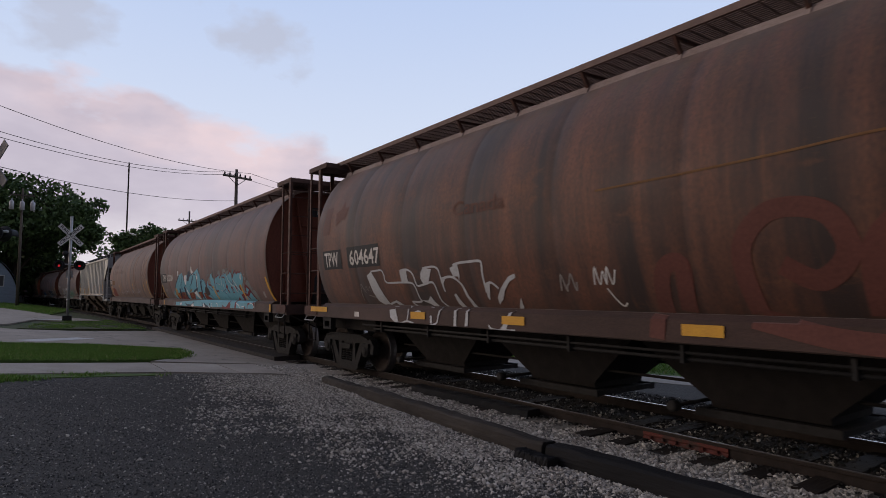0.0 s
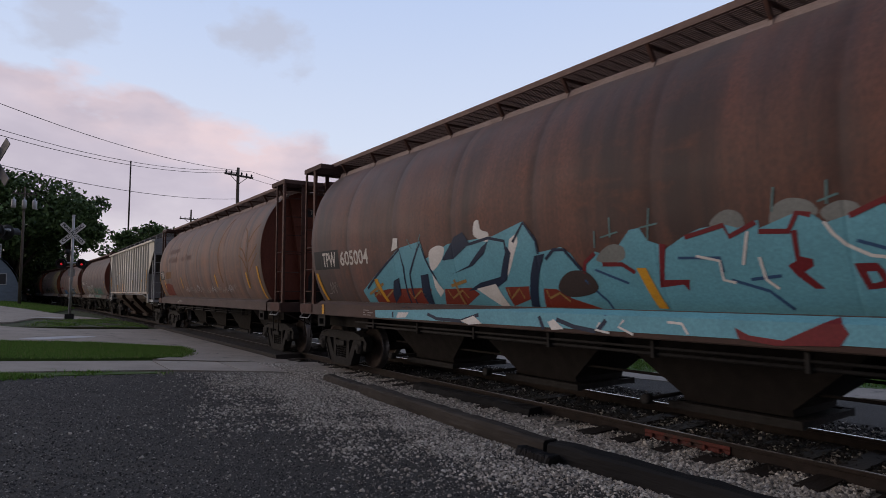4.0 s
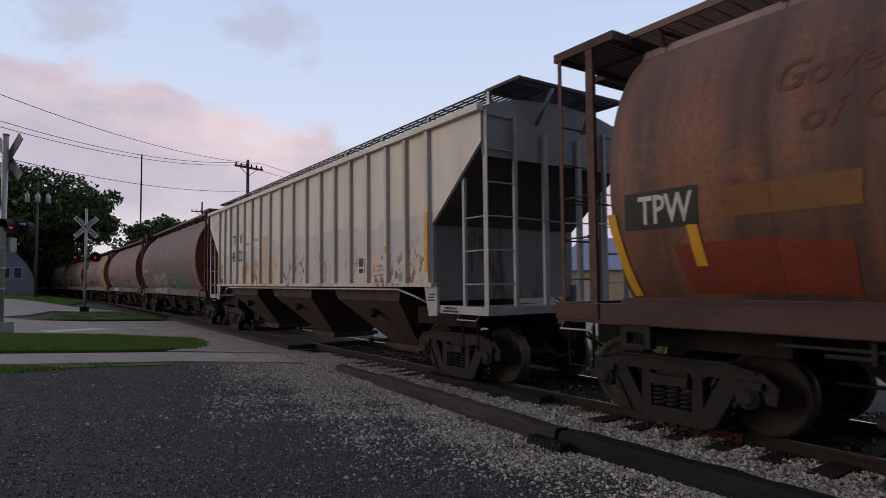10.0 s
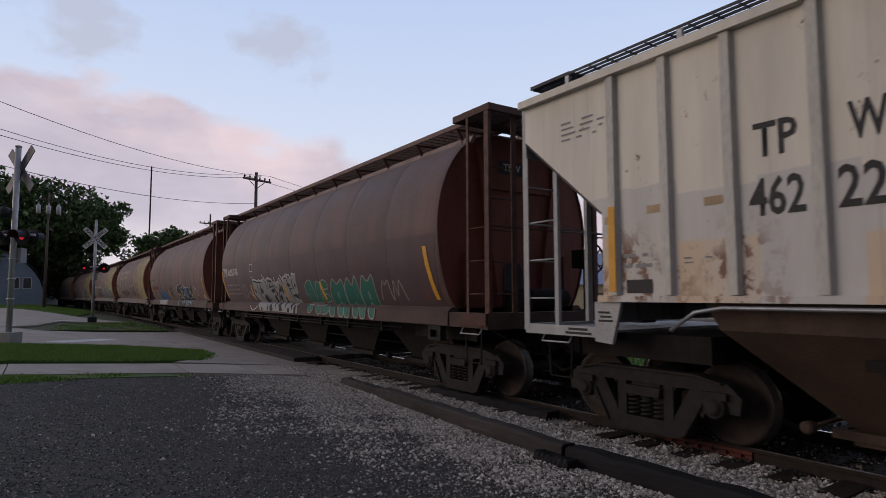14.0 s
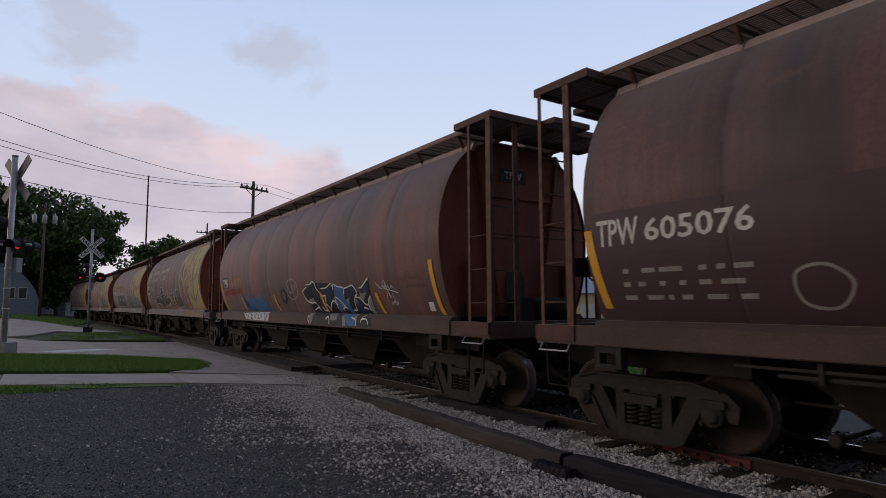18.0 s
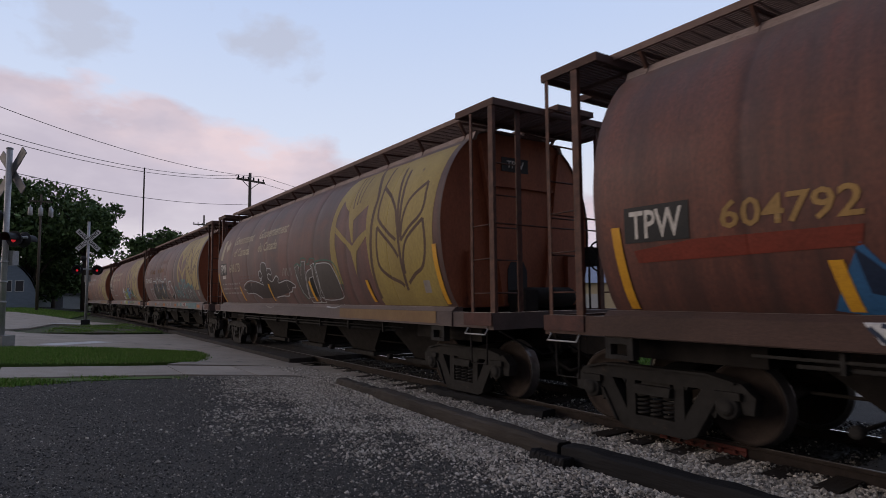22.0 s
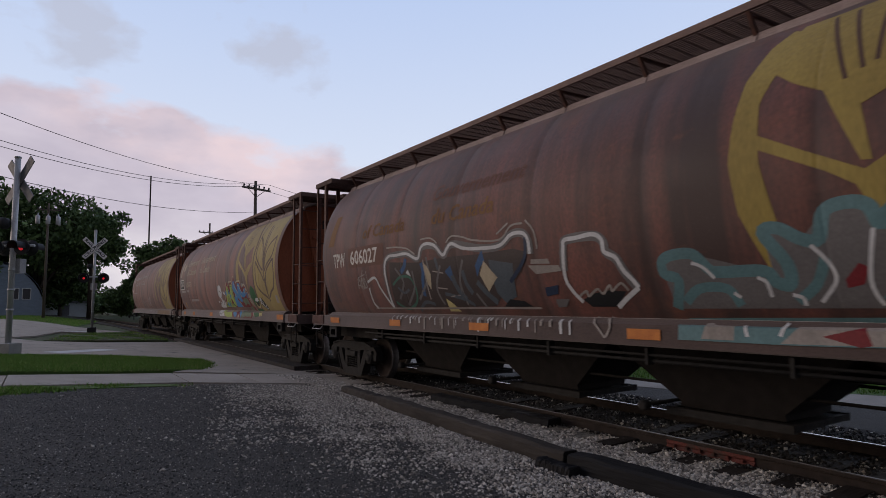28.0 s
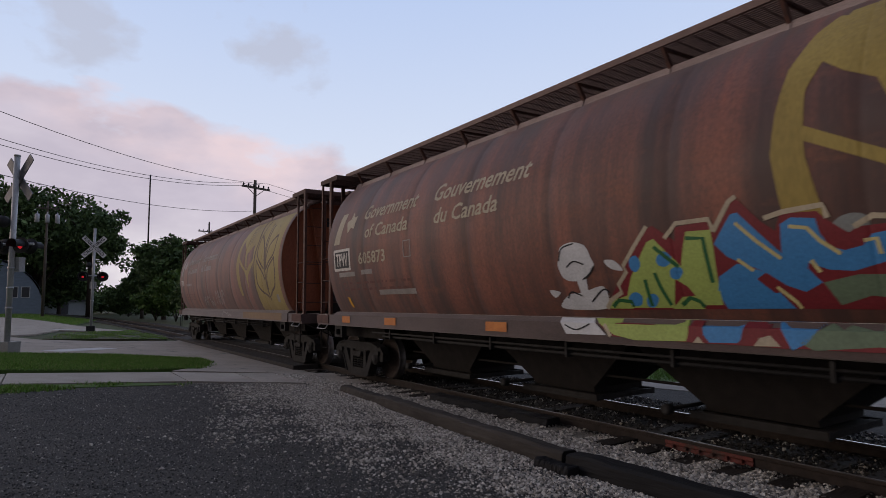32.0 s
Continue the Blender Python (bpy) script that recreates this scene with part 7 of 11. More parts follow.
for pts in ([(5.15, 1.74), (5.17, 1.86), (5.28, 1.92), (5.42, 1.88), (5.55, 1.79), (5.7, 1.64), (5.81, 1.52)], [(5.82, 1.49), (5.95, 1.38), (6.02, 1.3)], [(4.85, 1.63), (5.02, 1.67), (5.18, 1.64), (5.4, 1.72), (5.53, 1.78)],):
    stroke(c1, "graffiti_outline", pts, 0.09, "red", 4)
for pts in ([(0.84, 1.91), (0.88, 2.04), (1.05, 2.15)], [(1.14, 2.01), (1.42, 2.0), (1.57, 1.9)], [(2.24, 2.25), (2.66, 2.34), (2.71, 2.22), (2.97, 2.34)], [(2.99, 2.25), (3.25, 2.23), (3.33, 2.39), (3.44, 2.36)], [(3.73, 2.32), (4.01, 2.44), (4.11, 2.4), (4.1, 1.98)], [(4.16, 2.2), (4.41, 2.39)], [(4.37, 2.36), (4.57, 2.43), (4.62, 2.31)], [(4.62, 2.32), (4.77, 2.36), (5.04, 2.36)], [(5.37, 1.23), (5.36, 1.31), (5.4, 1.37), (5.59, 1.4), (5.68, 1.4)],):
    stroke(c1, "graffiti_outline", pts, 0.05, "red", 4, round_=False)
for pts in ([(3.54, 2.29), (3.6, 2.18), (3.69, 2.08), (3.86, 1.98), (4.1, 1.94), (4.23, 1.87), (4.34, 1.71)], [(4.16, 2.15), (4.35, 1.99), (4.52, 1.86), (4.66, 1.78)], [(2.34, 2.05), (2.58, 1.99), (2.59, 1.8), (2.71, 1.77)], [(2.97, 2.01), (3.0, 1.8), (3.1, 1.71)], [(5.03, 2.3), (4.89, 2.17), (5.02, 2.15)], [(5.07, 2.29), (4.97, 2.11)], [(2.89, 2.26), (2.81, 1.94)], [(1.04, 1.32), (0.97, 1.23), (1.18, 1.2)], [(1.39, 1.36), (1.31, 1.28), (1.51, 1.2)], [(1.95, 1.36), (2.12, 1.35), (2.19, 1.24)], [(4.27, 1.39), (4.37, 1.36), (4.53, 1.33), (4.66, 1.25)], [(4.82, 1.28), (5.05, 1.3)], [(4.95, 1.61), (4.97, 1.51)],):
    stroke(c1, "graffiti_outline", pts, 0.028, "white", 5, round_=False)
for pts in ([(5.59, 1.41), (5.77, 1.4), (5.91, 1.37), (5.97, 1.29)],):
    stroke(c1, "graffiti_outline", pts, 0.028, "white", 5, round_=False)
for pts in ([(2.13, 2.04), (2.59, 2.02), (2.6, 1.88)], [(2.67, 1.8), (3.01, 1.69), (3.19, 1.52)], [(2.86, 1.8), (3.14, 1.83)], [(3.77, 2.11), (4.05, 2.0)], [(0.83, 1.83), (1.09, 1.57), (1.13, 1.4)], [(1.02, 1.95), (1.46, 1.78)], [(4.33, 1.9), (4.5, 1.78), (4.56, 1.66)],):
    stroke(c1, "graffiti_outline", pts, 0.03, "deep", 4, round_=False)
for pts in ([(-4.8, 1.75), (-4.01, 2.14), (-3.35, 2.46), (-3.28, 2.12), (-3.42, 1.4)], [(-3.24, 1.4), (-3.11, 2.0), (-2.66, 2.52), (-2.52, 2.21), (-2.34, 1.89)], [(-2.02, 2.2), (-1.79, 2.43), (-1.3, 2.42), (-0.86, 2.48), (-0.52, 2.41), (-0.5, 2.18)], [(-0.35, 2.38), (-0.12, 2.64), (0.08, 2.38), (0.1, 2.19)], [(0.23, 2.11), (0.39, 2.23), (0.57, 2.22), (0.81, 1.95)],):
    stroke(c1, "graffiti_outline", pts, 0.045, "navy", 4, round_=False)
fill(c1, "letter_shade", [(-2.77, 1.97), (-2.53, 1.99), (-2.62, 1.76), (-2.65, 1.48), (-2.83, 1.48), (-2.87, 1.65)], "navy", 4)
fill(c1, "letter_shade", [(-2.07, 2.2), (-1.68, 2.56), (-1.46, 2.62), (-1.61, 2.4), (-1.3, 2.43), (-1.76, 2.21)], "navy", 4)
fill(c1, "letter_shade", [(-1.4, 2.09), (-1.02, 2.36), (-0.87, 2.43), (-0.98, 2.26), (-1.3, 2.08), (-1.86, 1.97)], "navy", 4)
fill(c1, "letter_shade", [(-0.72, 1.9), (-0.48, 2.33), (-0.41, 2.23), (-0.6, 1.85), (-0.84, 1.75), (-1.56, 1.7), (-1.22, 1.82)], "navy", 4)
fill(c1, "letter_shade", [(-0.1, 1.93), (0.03, 2.17), (0.23, 2.19), (0.06, 1.93), (-0.12, 1.48), (-0.28, 1.48)], "navy", 4)
fill(c1, "letter_shade", [(0.38, 1.79), (0.51, 1.9), (0.67, 1.95), (0.87, 1.93), (0.99, 1.82), (0.99, 1.71), (0.8, 1.64), (0.5, 1.62), (0.36, 1.7)], "shadow", 4, True)
fill(c1, "letter_shade", [(-3.72, 1.89), (-3.5, 1.95), (-3.61, 1.64), (-3.96, 1.47), (-3.89, 1.64)], "navy", 4)
fill(c1, "letter_shine", [(-3.63, 2.44), (-3.53, 2.68), (-3.37, 2.67), (-3.4, 2.49)], "white", 5)
fill(c1, "letter_shine", [(-2.38, 2.38), (-2.14, 2.45), (-1.97, 2.39), (-2.09, 2.2), (-2.39, 2.04), (-2.43, 2.21)], "white", 3, True)
fill(c1, "letter_shine", [(-1.19, 2.56), (-1.16, 2.74), (-1.06, 2.77), (-1.01, 2.62), (-0.85, 2.56), (-0.87, 2.43), (-1.05, 2.47)], "white", 3, True)
fill(c1, "letter_shine", [(-0.41, 2.43), (-0.26, 2.5), (-0.25, 2.37), (-0.45, 2.04), (-0.57, 1.89)], "white", 3)
fill(c1, "letter_shine", [(-1.34, 1.73), (-0.86, 1.8), (-0.81, 1.6), (-0.72, 1.48), (-0.91, 1.48)], "white", 5)
fill(c1, "letter_shine", [(-2.41, 1.98), (-2.3, 1.81), (-2.2, 1.7), (-2.37, 1.6), (-2.43, 1.76)], "white", 5)
fill(c1, "red_band", [(-4.62, 1.67), (-3.97, 1.74), (-2.91, 1.75), (-2.56, 1.74), (-2.72, 1.48), (-4.21, 1.48), (-4.62, 1.48)], "brickred", 2)
fill(c1, "red_band", [(-2.18, 1.73), (-1.47, 1.75), (-1.31, 1.65), (-1.73, 1.48), (-2.32, 1.48)], "brickred", 2)
fill(c1, "red_band", [(-0.69, 1.75), (-0.19, 1.76), (-0.25, 1.58), (-0.64, 1.48)], "brickred", 2)
fill(c1, "red_band", [(0.07, 1.73), (0.31, 1.72), (0.53, 1.6), (0.96, 1.48), (0.93, 1.48), (-0.01, 1.48)], "brickred", 2)
for pts in ([(-4.65, 1.59), (-4.28, 1.72), (-4.21, 1.57), (-3.83, 1.72)], [(-3.3, 1.7), (-3.22, 1.57), (-2.89, 1.71), (-2.78, 1.58)], [(-2.1, 1.71), (-2.04, 1.58), (-1.72, 1.71), (-1.62, 1.59)], [(-0.63, 1.73), (-0.62, 1.59), (-0.39, 1.73), (-0.35, 1.59)], [(0.12, 1.71), (0.14, 1.6), (0.35, 1.67), (0.48, 1.56)],):
    stroke(c1, "band_crack", pts, 0.03, "oldgold", 4, round_=False)
for pts in ([(-4.41, 1.92), (-4.38, 1.62)], [(-4.8, 1.64), (-4.12, 1.84)], [(-1.86, 1.88), (-1.79, 1.49)], [(-1.97, 1.78), (-1.54, 1.86)],):
    stroke(c1, "graffiti_mark", pts, 0.05, "oldgold", 5, round_=False)
fill(c1, "letter_shine", [(-3.6, 1.31), (-3.23, 1.32), (-3.34, 1.23), (-3.65, 1.21)], "white", 4)
fill(c1, "letter_shine", [(-1.71, 1.23), (-1.38, 1.32), (-1.18, 1.21), (-1.5, 1.18)], "white", 4)
fill(c1, "letter_shine", [(0.18, 1.29), (0.29, 1.33), (0.46, 1.21), (0.25, 1.19)], "white", 4)
for pts in ([(-3.79, 1.32), (-3.79, 1.21)], [(-2.64, 1.31), (-2.36, 1.24), (-1.71, 1.23), (-1.26, 1.34)], [(0.33, 1.33), (0.62, 1.25), (0.97, 1.21)], [(1.13, 1.35), (1.0, 1.21)], [(0.02, 1.36), (0.1, 1.19)],):
    stroke(c1, "graffiti_outline", pts, 0.055, "navy", 3, round_=False)
for pts in ([(1.84, 2.61), (1.79, 2.25)], [(1.7, 2.4), (1.93, 2.43)], [(1.31, 2.56), (1.3, 2.32)], [(1.16, 2.33), (1.41, 2.38)], [(3.15, 2.65), (3.12, 2.42)], [(3.58, 2.65), (3.57, 2.44)], [(3.5, 2.47), (3.66, 2.52)], [(4.22, 2.66), (4.22, 2.48)], [(4.14, 2.54), (4.3, 2.55)], [(5.87, 1.9), (5.87, 1.8)], [(1.08, 2.42), (1.06, 2.21)], [(5.09, 2.5), (5.03, 2.34)], [(-2.63, 2.68), (-2.8, 2.4)], [(-3.06, 2.62), (-2.94, 2.44)],):
    stroke(c1, "graffiti_star", pts, 0.02, "teal", 2, round_=False)
block(c1, "card", 6.64, 6.80, 1.58, 1.75, "chalk", 2)
bars(c1, -4.95, -4.55, 1.22, 1.36, 3, "chalk", 2, 4)
scribble(c1, -6.65, 1.6, 0.5, 0.35, "chalk", 9, 2, 0.015, 8)

# third car: yellow stripes, faded leaves and chalk tags
block(c2, "sign_panel", -7.10, -6.20, 2.25, 2.67, "panel", 1)
words(c2, "TPW", -6.92, -6.26, 2.30, 2.62, "stencil", 2)
block(c2, "faded_patch", -5.92, -4.74, 2.30, 2.60, "ghost_gold", 1)
fill(c2, "primer_patch", [(-6.5, 2.05), (-6.3, 1.55), (-4.75, 1.54), (-4.8, 2.0), (-5.6, 2.08)], "primer", 1)
stripe(c2, -7.36, 2.46, lean=0.28)
stripe(c2, -6.33, 2.26, 1.82, lean=0.10)
stripe(c2, -2.92, 2.32, 1.84, lean=0.10)
stripe(c2, 2.36, 2.30, 1.84, lean=0.10)
stripe(c2, 5.84, 2.28, 1.80, lean=0.10)
stripe(c2, 6.88, 2.44, lean=0.24)
words(c2, "Government", -5.5, -3.4, 3.42, 3.72, "ghost_dark", 1, 0.1)
words(c2, "of Canada", -5.25, -3.55, 3.0, 3.28, "ghost_dark", 1, 0.06)
words(c2, "du Canada", -2.70, -0.98, 3.0, 3.28, "ghost_dark", 1, 0.06)
for k, (u, w) in enumerate(((-2.40, 0.62), (-1.70, 0.50), (-1.10, 0.60), (-0.42, 0.45), (0.10, 0.42), (0.95, 0.60), (1.62, 0.55), (2.24, 0.70), (3.02, 0.55), (3.66, 0.60), (4.30, 0.40))):
    handwriting(c2, u, 1.72 + 0.06 * math.sin(2.1 * k), w, 0.20, "chalk" if k % 3 else "chalkwhite", 300 + k, 0.018)
    handwriting(c2, u + 0.1, 1.60, w * 0.6, 0.08, "tanline", 330 + k)
scribble(c2, -3.9, 1.22, 0.9, 0.15, "chalk", 14, 2, 0.03, 8)
for pts in ([(5.30, 3.08), (5.7, 2.95), (6.02, 2.62)], [(5.25, 2.84), (5.7, 2.65), (6.06, 2.30)], [(6.22, 2.60), (6.6, 2.85), (6.95, 3.10)], [(6.25, 2.28), (6.6, 2.55), (6.98, 2.82)], [(6.12, 1.9), (6.08, 2.6), (6.14, 3.4)], [(5.5, 3.7), (5.85, 3.5), (6.0, 3.2)], [(6.2, 3.2), (6.5, 3.5), (6.9, 3.7)]):
    stroke(c2, "faded_leaf", pts, 0.055, "ghost_gold", 0)
stroke(c2, "faded_leaf", [(3.45, 4.2), (3.0, 3.5), (2.95, 2.8), (3.3, 2.0)], 0.12, "ghost_gold", 0)

# ribbed car: black stencils, yellow stripes, orange primer
words(c3, "TP", -5.37, -4.97, 3.02, 3.36, "panel", 1)
words(c3, "W", -4.56, -4.26, 3.02, 3.36, "panel", 1)
words(c3, "462", -5.43, -4.92, 2.44, 2.82, "panel", 1)
words(c3, "222", -4.66, -4.10, 2.44, 2.82, "panel", 1)
for a, b, z0, z1 in ((-3.91, -3.81, 1.70, 2.18), (-1.35, -1.25, 1.70, 2.22), (2.33, 2.43, 2.21, 2.38), (5.52, 5.62, 2.26, 2.38), (6.97, 7.07, 1.84, 2.30), (6.97, 7.07, 2.32, 2.88), (-6.97, -6.87, 1.72, 2.72)):
    bm = bmesh.new()
    box(bm, a, b, -1.775, -1.767, z0, z1)
    part("reflector_stripe", bm, M_yellow, c3)
block(c3, "rust_panel", -2.12, -1.46, 2.12, 3.12, "rustorange", 1)
block(c3, "placard", 4.18, 4.64, 1.84, 2.24, "stencil", 1)
for a, b, z0, z1 in ((4.21, 4.40, 1.88, 1.98), (4.43, 4.61, 1.88, 1.98), (4.21, 4.40, 2.02, 2.20), (4.43, 4.50, 2.02, 2.20), (4.53, 4.61, 2.02, 2.20)):
    block(c3, "placard_field", a, b, z0, z1, "panel", 2)
bars(c3, 5.0, 5.5, 1.82, 2.10, 3, "grey", 1, 6)
bars(c3, -6.95, -6.5, 2.0, 2.25, 2, "grey", 1, 7)
bars(c3, -6.15, -5.75, 2.02, 2.12, 2, "grey", 1, 8)
bars(c3, -7.9, -7.1, 3.75, 4.05, 4, "grey", 1, 9)
for a, b, z in ((-3.85, -3.20, 2.93), (-3.05, -2.35, 3.02), (-6.6, -6.3, 2.62), (-7.2, -7.0, 2.55), (-5.9, -5.7, 2.62)):
    block(c3, "peeled_patch", a, b, z, z + 0.09, "peel", 1)
block(c3, "placard_holder", 5.85, 6.20, 1.70, 1.85, "grey", 1)
block(c3, "card_board", -6.9, -6.55, 1.70, 1.86, "panel", 1)

# fifth car: maroon repaint, silver and green letters
block(c4, "repainted_band", -7.18, 7.18, 1.50, 2.78, "maroon", 0)
words(c4, "TPW", -7.10, -6.50, 2.36, 2.68, "stencil", 2)
words(c4, "605076", -6.42, -5.20, 2.38, 2.64, "stencil", 2)
bars(c4, -6.75, -5.2, 1.72, 2.18, 3, "chalk", 2, 12)
stroke(c4, "worn_crest", [(-4.85, 1.95), (-4.6, 2.02), (-4.38, 1.85), (-4.5, 1.64), (-4.78, 1.68)], 0.03, "chalk", 2, True)
block(c4, "placard", -3.80, -3.50, 2.46, 2.72, "stencil", 2)
block(c4, "placard_field", -3.77, -3.53, 2.49, 2.69, "panel", 3)
stripe(c4, -7.30, 2.58, 1.62, lean=0.22)
stripe(c4, -3.92, 2.02, 1.56, lean=0.05)
stripe(c4, -0.78, 2.04, 1.56)
stripe(c4, 1.86, 2.04, 1.58)
stripe(c4, 6.78, 2.56, 1.60, lean=0.22)
fill(c4, "graffiti_letter", [(-3.65, 2.25), (-3.45, 2.19), (-3.1, 2.14), (-2.86, 2.17), (-2.64, 2.12), (-2.5, 2.2), (-2.41, 2.27), (-2.22, 2.13), (-2.14, 2.19), (-1.94, 2.22), (-1.7, 2.16), (-1.6, 2.09), (-1.35, 1.96), (-1.27, 2.07), (-1.15, 2.07), (-1.21, 1.48), (-3.35, 1.48), (-3.49, 1.6), (-3.67, 1.71), (-3.65, 1.98)], "silver", 1)
fill(c4, "graffiti_letter", [(-1.22, 1.48), (-1.16, 2.07), (-1.02, 2.19), (-0.91, 2.16), (-0.87, 2.26), (-0.74, 2.2), (-0.7, 2.06), (-0.61, 2.23), (-0.46, 2.2), (-0.39, 2.31), (-0.34, 2.14), (-0.26, 2.26), (-0.17, 2.27), (-0.11, 2.17), (-0.04, 2.14), (0.05, 2.3), (0.13, 2.29), (0.23, 2.25), (0.32, 2.28), (0.31, 1.48)], "silver", 1)
fill(c4, "graffiti_letter", [(-3.26, 1.47), (-1.27, 1.47), (0.3, 1.47), (0.28, 1.2), (-1.28, 1.22), (-2.7, 1.22), (-2.98, 1.22)], "silver", 1)
fill(c4, "letter_gap", [(-2.93, 2.03), (-2.81, 1.91), (-2.64, 1.84), (-2.76, 1.74), (-2.95, 1.73)], "black", 3)
fill(c4, "letter_gap", [(-3.56, 1.9), (-3.36, 1.82), (-3.43, 1.76), (-3.55, 1.81)], "black", 3)
fill(c4, "letter_gap", [(-3.22, 2.04), (-3.13, 1.96), (-3.11, 1.82), (-3.2, 1.88)], "black", 3)
fill(c4, "letter_gap", [(-2.58, 1.74), (-2.5, 1.7), (-2.32, 1.48), (-2.62, 1.48), (-2.76, 1.6)], "black", 3)
fill(c4, "letter_gap", [(-2.26, 2.13), (-2.19, 2.07), (-2.11, 1.89), (-2.18, 1.83), (-2.25, 1.93)], "black", 3)
fill(c4, "letter_gap", [(-1.95, 1.82), (-1.8, 1.88), (-1.59, 1.89), (-1.63, 1.78), (-1.82, 1.76)], "black", 3)
fill(c4, "letter_gap", [(-1.8, 1.66), (-1.61, 1.72), (-1.59, 1.48), (-1.74, 1.48)], "black", 3)
fill(c4, "letter_gap", [(-1.5, 1.78), (-1.37, 1.78), (-1.46, 1.66), (-1.54, 1.69)], "black", 3)
fill(c4, "letter_gap", [(-1.17, 1.8), (-1.03, 2.03), (-0.96, 1.85), (-1.03, 1.77)], "black", 3)
fill(c4, "letter_gap", [(-1.33, 1.66), (-1.1, 1.72), (-1.08, 1.63), (-1.23, 1.48)], "black", 3)
fill(c4, "letter_gap", [(-0.95, 1.94), (-0.87, 1.99), (-0.82, 1.88), (-0.86, 1.71), (-0.93, 1.74)], "black", 3)
fill(c4, "letter_gap", [(-0.76, 1.9), (-0.6, 1.92), (-0.62, 1.82), (-0.75, 1.75)], "black", 3)
fill(c4, "letter_gap", [(-0.44, 1.99), (-0.34, 2.04), (-0.23, 2.0), (-0.18, 1.96), (-0.33, 1.91), (-0.4, 1.94)], "black", 3)
fill(c4, "letter_gap", [(-0.38, 1.86), (-0.23, 1.88), (-0.01, 1.89), (-0.23, 1.84)], "black", 3)
fill(c4, "letter_gap", [(-0.18, 1.68), (0.03, 1.73), (0.21, 1.7), (0.3, 1.58), (0.1, 1.6), (-0.07, 1.65)], "black", 3)
fill(c4, "letter_gap", [(0.1, 1.96), (0.18, 2.02), (0.22, 1.93), (0.16, 1.89)], "black", 3)
fill(c4, "letter_gap", [(-0.85, 1.63), (-0.76, 1.66), (-0.73, 1.48), (-0.82, 1.48)], "black", 3)
fill(c4, "letter_gap", [(-0.42, 1.71), (-0.35, 1.65), (-0.38, 1.61)], "black", 3)
fill(c4, "letter_gap", [(-2.88, 1.33), (-2.79, 1.33), (-2.7, 1.23), (-2.86, 1.23)], "black", 3)
fill(c4, "letter_gap", [(-2.31, 1.29), (-2.19, 1.47), (-2.2, 1.25), (-2.32, 1.24)], "black", 3)
fill(c4, "letter_gap", [(-2.08, 1.33), (-1.89, 1.47), (-1.75, 1.24), (-2.04, 1.22)], "black", 3)
fill(c4, "letter_gap", [(-1.57, 1.47), (-1.44, 1.47), (-1.51, 1.27)], "black", 3)
fill(c4, "letter_gap", [(-1.28, 1.47), (-1.03, 1.47), (-0.93, 1.25), (-1.16, 1.23)], "black", 3)
fill(c4, "letter_gap", [(-0.73, 1.47), (-0.59, 1.47), (-0.65, 1.29)], "black", 3)
fill(c4, "letter_gap", [(-0.47, 1.34), (-0.32, 1.33), (-0.36, 1.21), (-0.53, 1.22)], "black", 3)
fill(c4, "letter_gap", [(-0.25, 1.47), (0.02, 1.47), (-0.17, 1.26)], "black", 3)
fill(c4, "letter_gap", [(0.01, 1.35), (0.2, 1.47), (0.13, 1.2), (-0.02, 1.2)], "black", 3)
for pts in ([(-3.68, 2.31), (-3.56, 2.19), (-3.3, 2.19), (-3.1, 2.14)], [(-3.1, 2.14), (-2.91, 2.18), (-2.64, 2.12), (-2.53, 2.18)], [(-2.55, 2.34), (-2.42, 2.21), (-2.22, 2.11), (-2.14, 1.85)], [(-2.15, 2.19), (-1.94, 2.22), (-1.7, 2.16), (-1.6, 2.09), (-1.35, 1.94), (-1.27, 2.07), (-1.15, 2.07), (-1.02, 2.19), (-0.92, 2.17)], [(-0.9, 2.27), (-0.77, 2.2), (-0.7, 2.06), (-0.62, 2.23), (-0.46, 2.2), (-0.39, 2.31)], [(-0.4, 2.12), (-0.27, 2.26), (-0.17, 2.27), (-0.11, 2.18), (-0.03, 2.14), (0.05, 2.28), (0.13, 2.3), (0.23, 2.25), (0.32, 2.28)], [(-1.45, 2.23), (-1.37, 2.02)], [(-3.83, 1.67), (-4.01, 1.71), (-4.12, 1.84)], [(-3.79, 1.67), (-3.68, 1.53)],):
    stroke(c4, "graffiti_outline", pts, 0.03, "white", 5, round_=False)
for pts in ([(-4.08, 1.36), (-3.8, 1.21), (-3.42, 1.28), (-3.26, 1.36)],):
    stroke(c4, "graffiti_outline", pts, 0.03, "white", 5, round_=False)
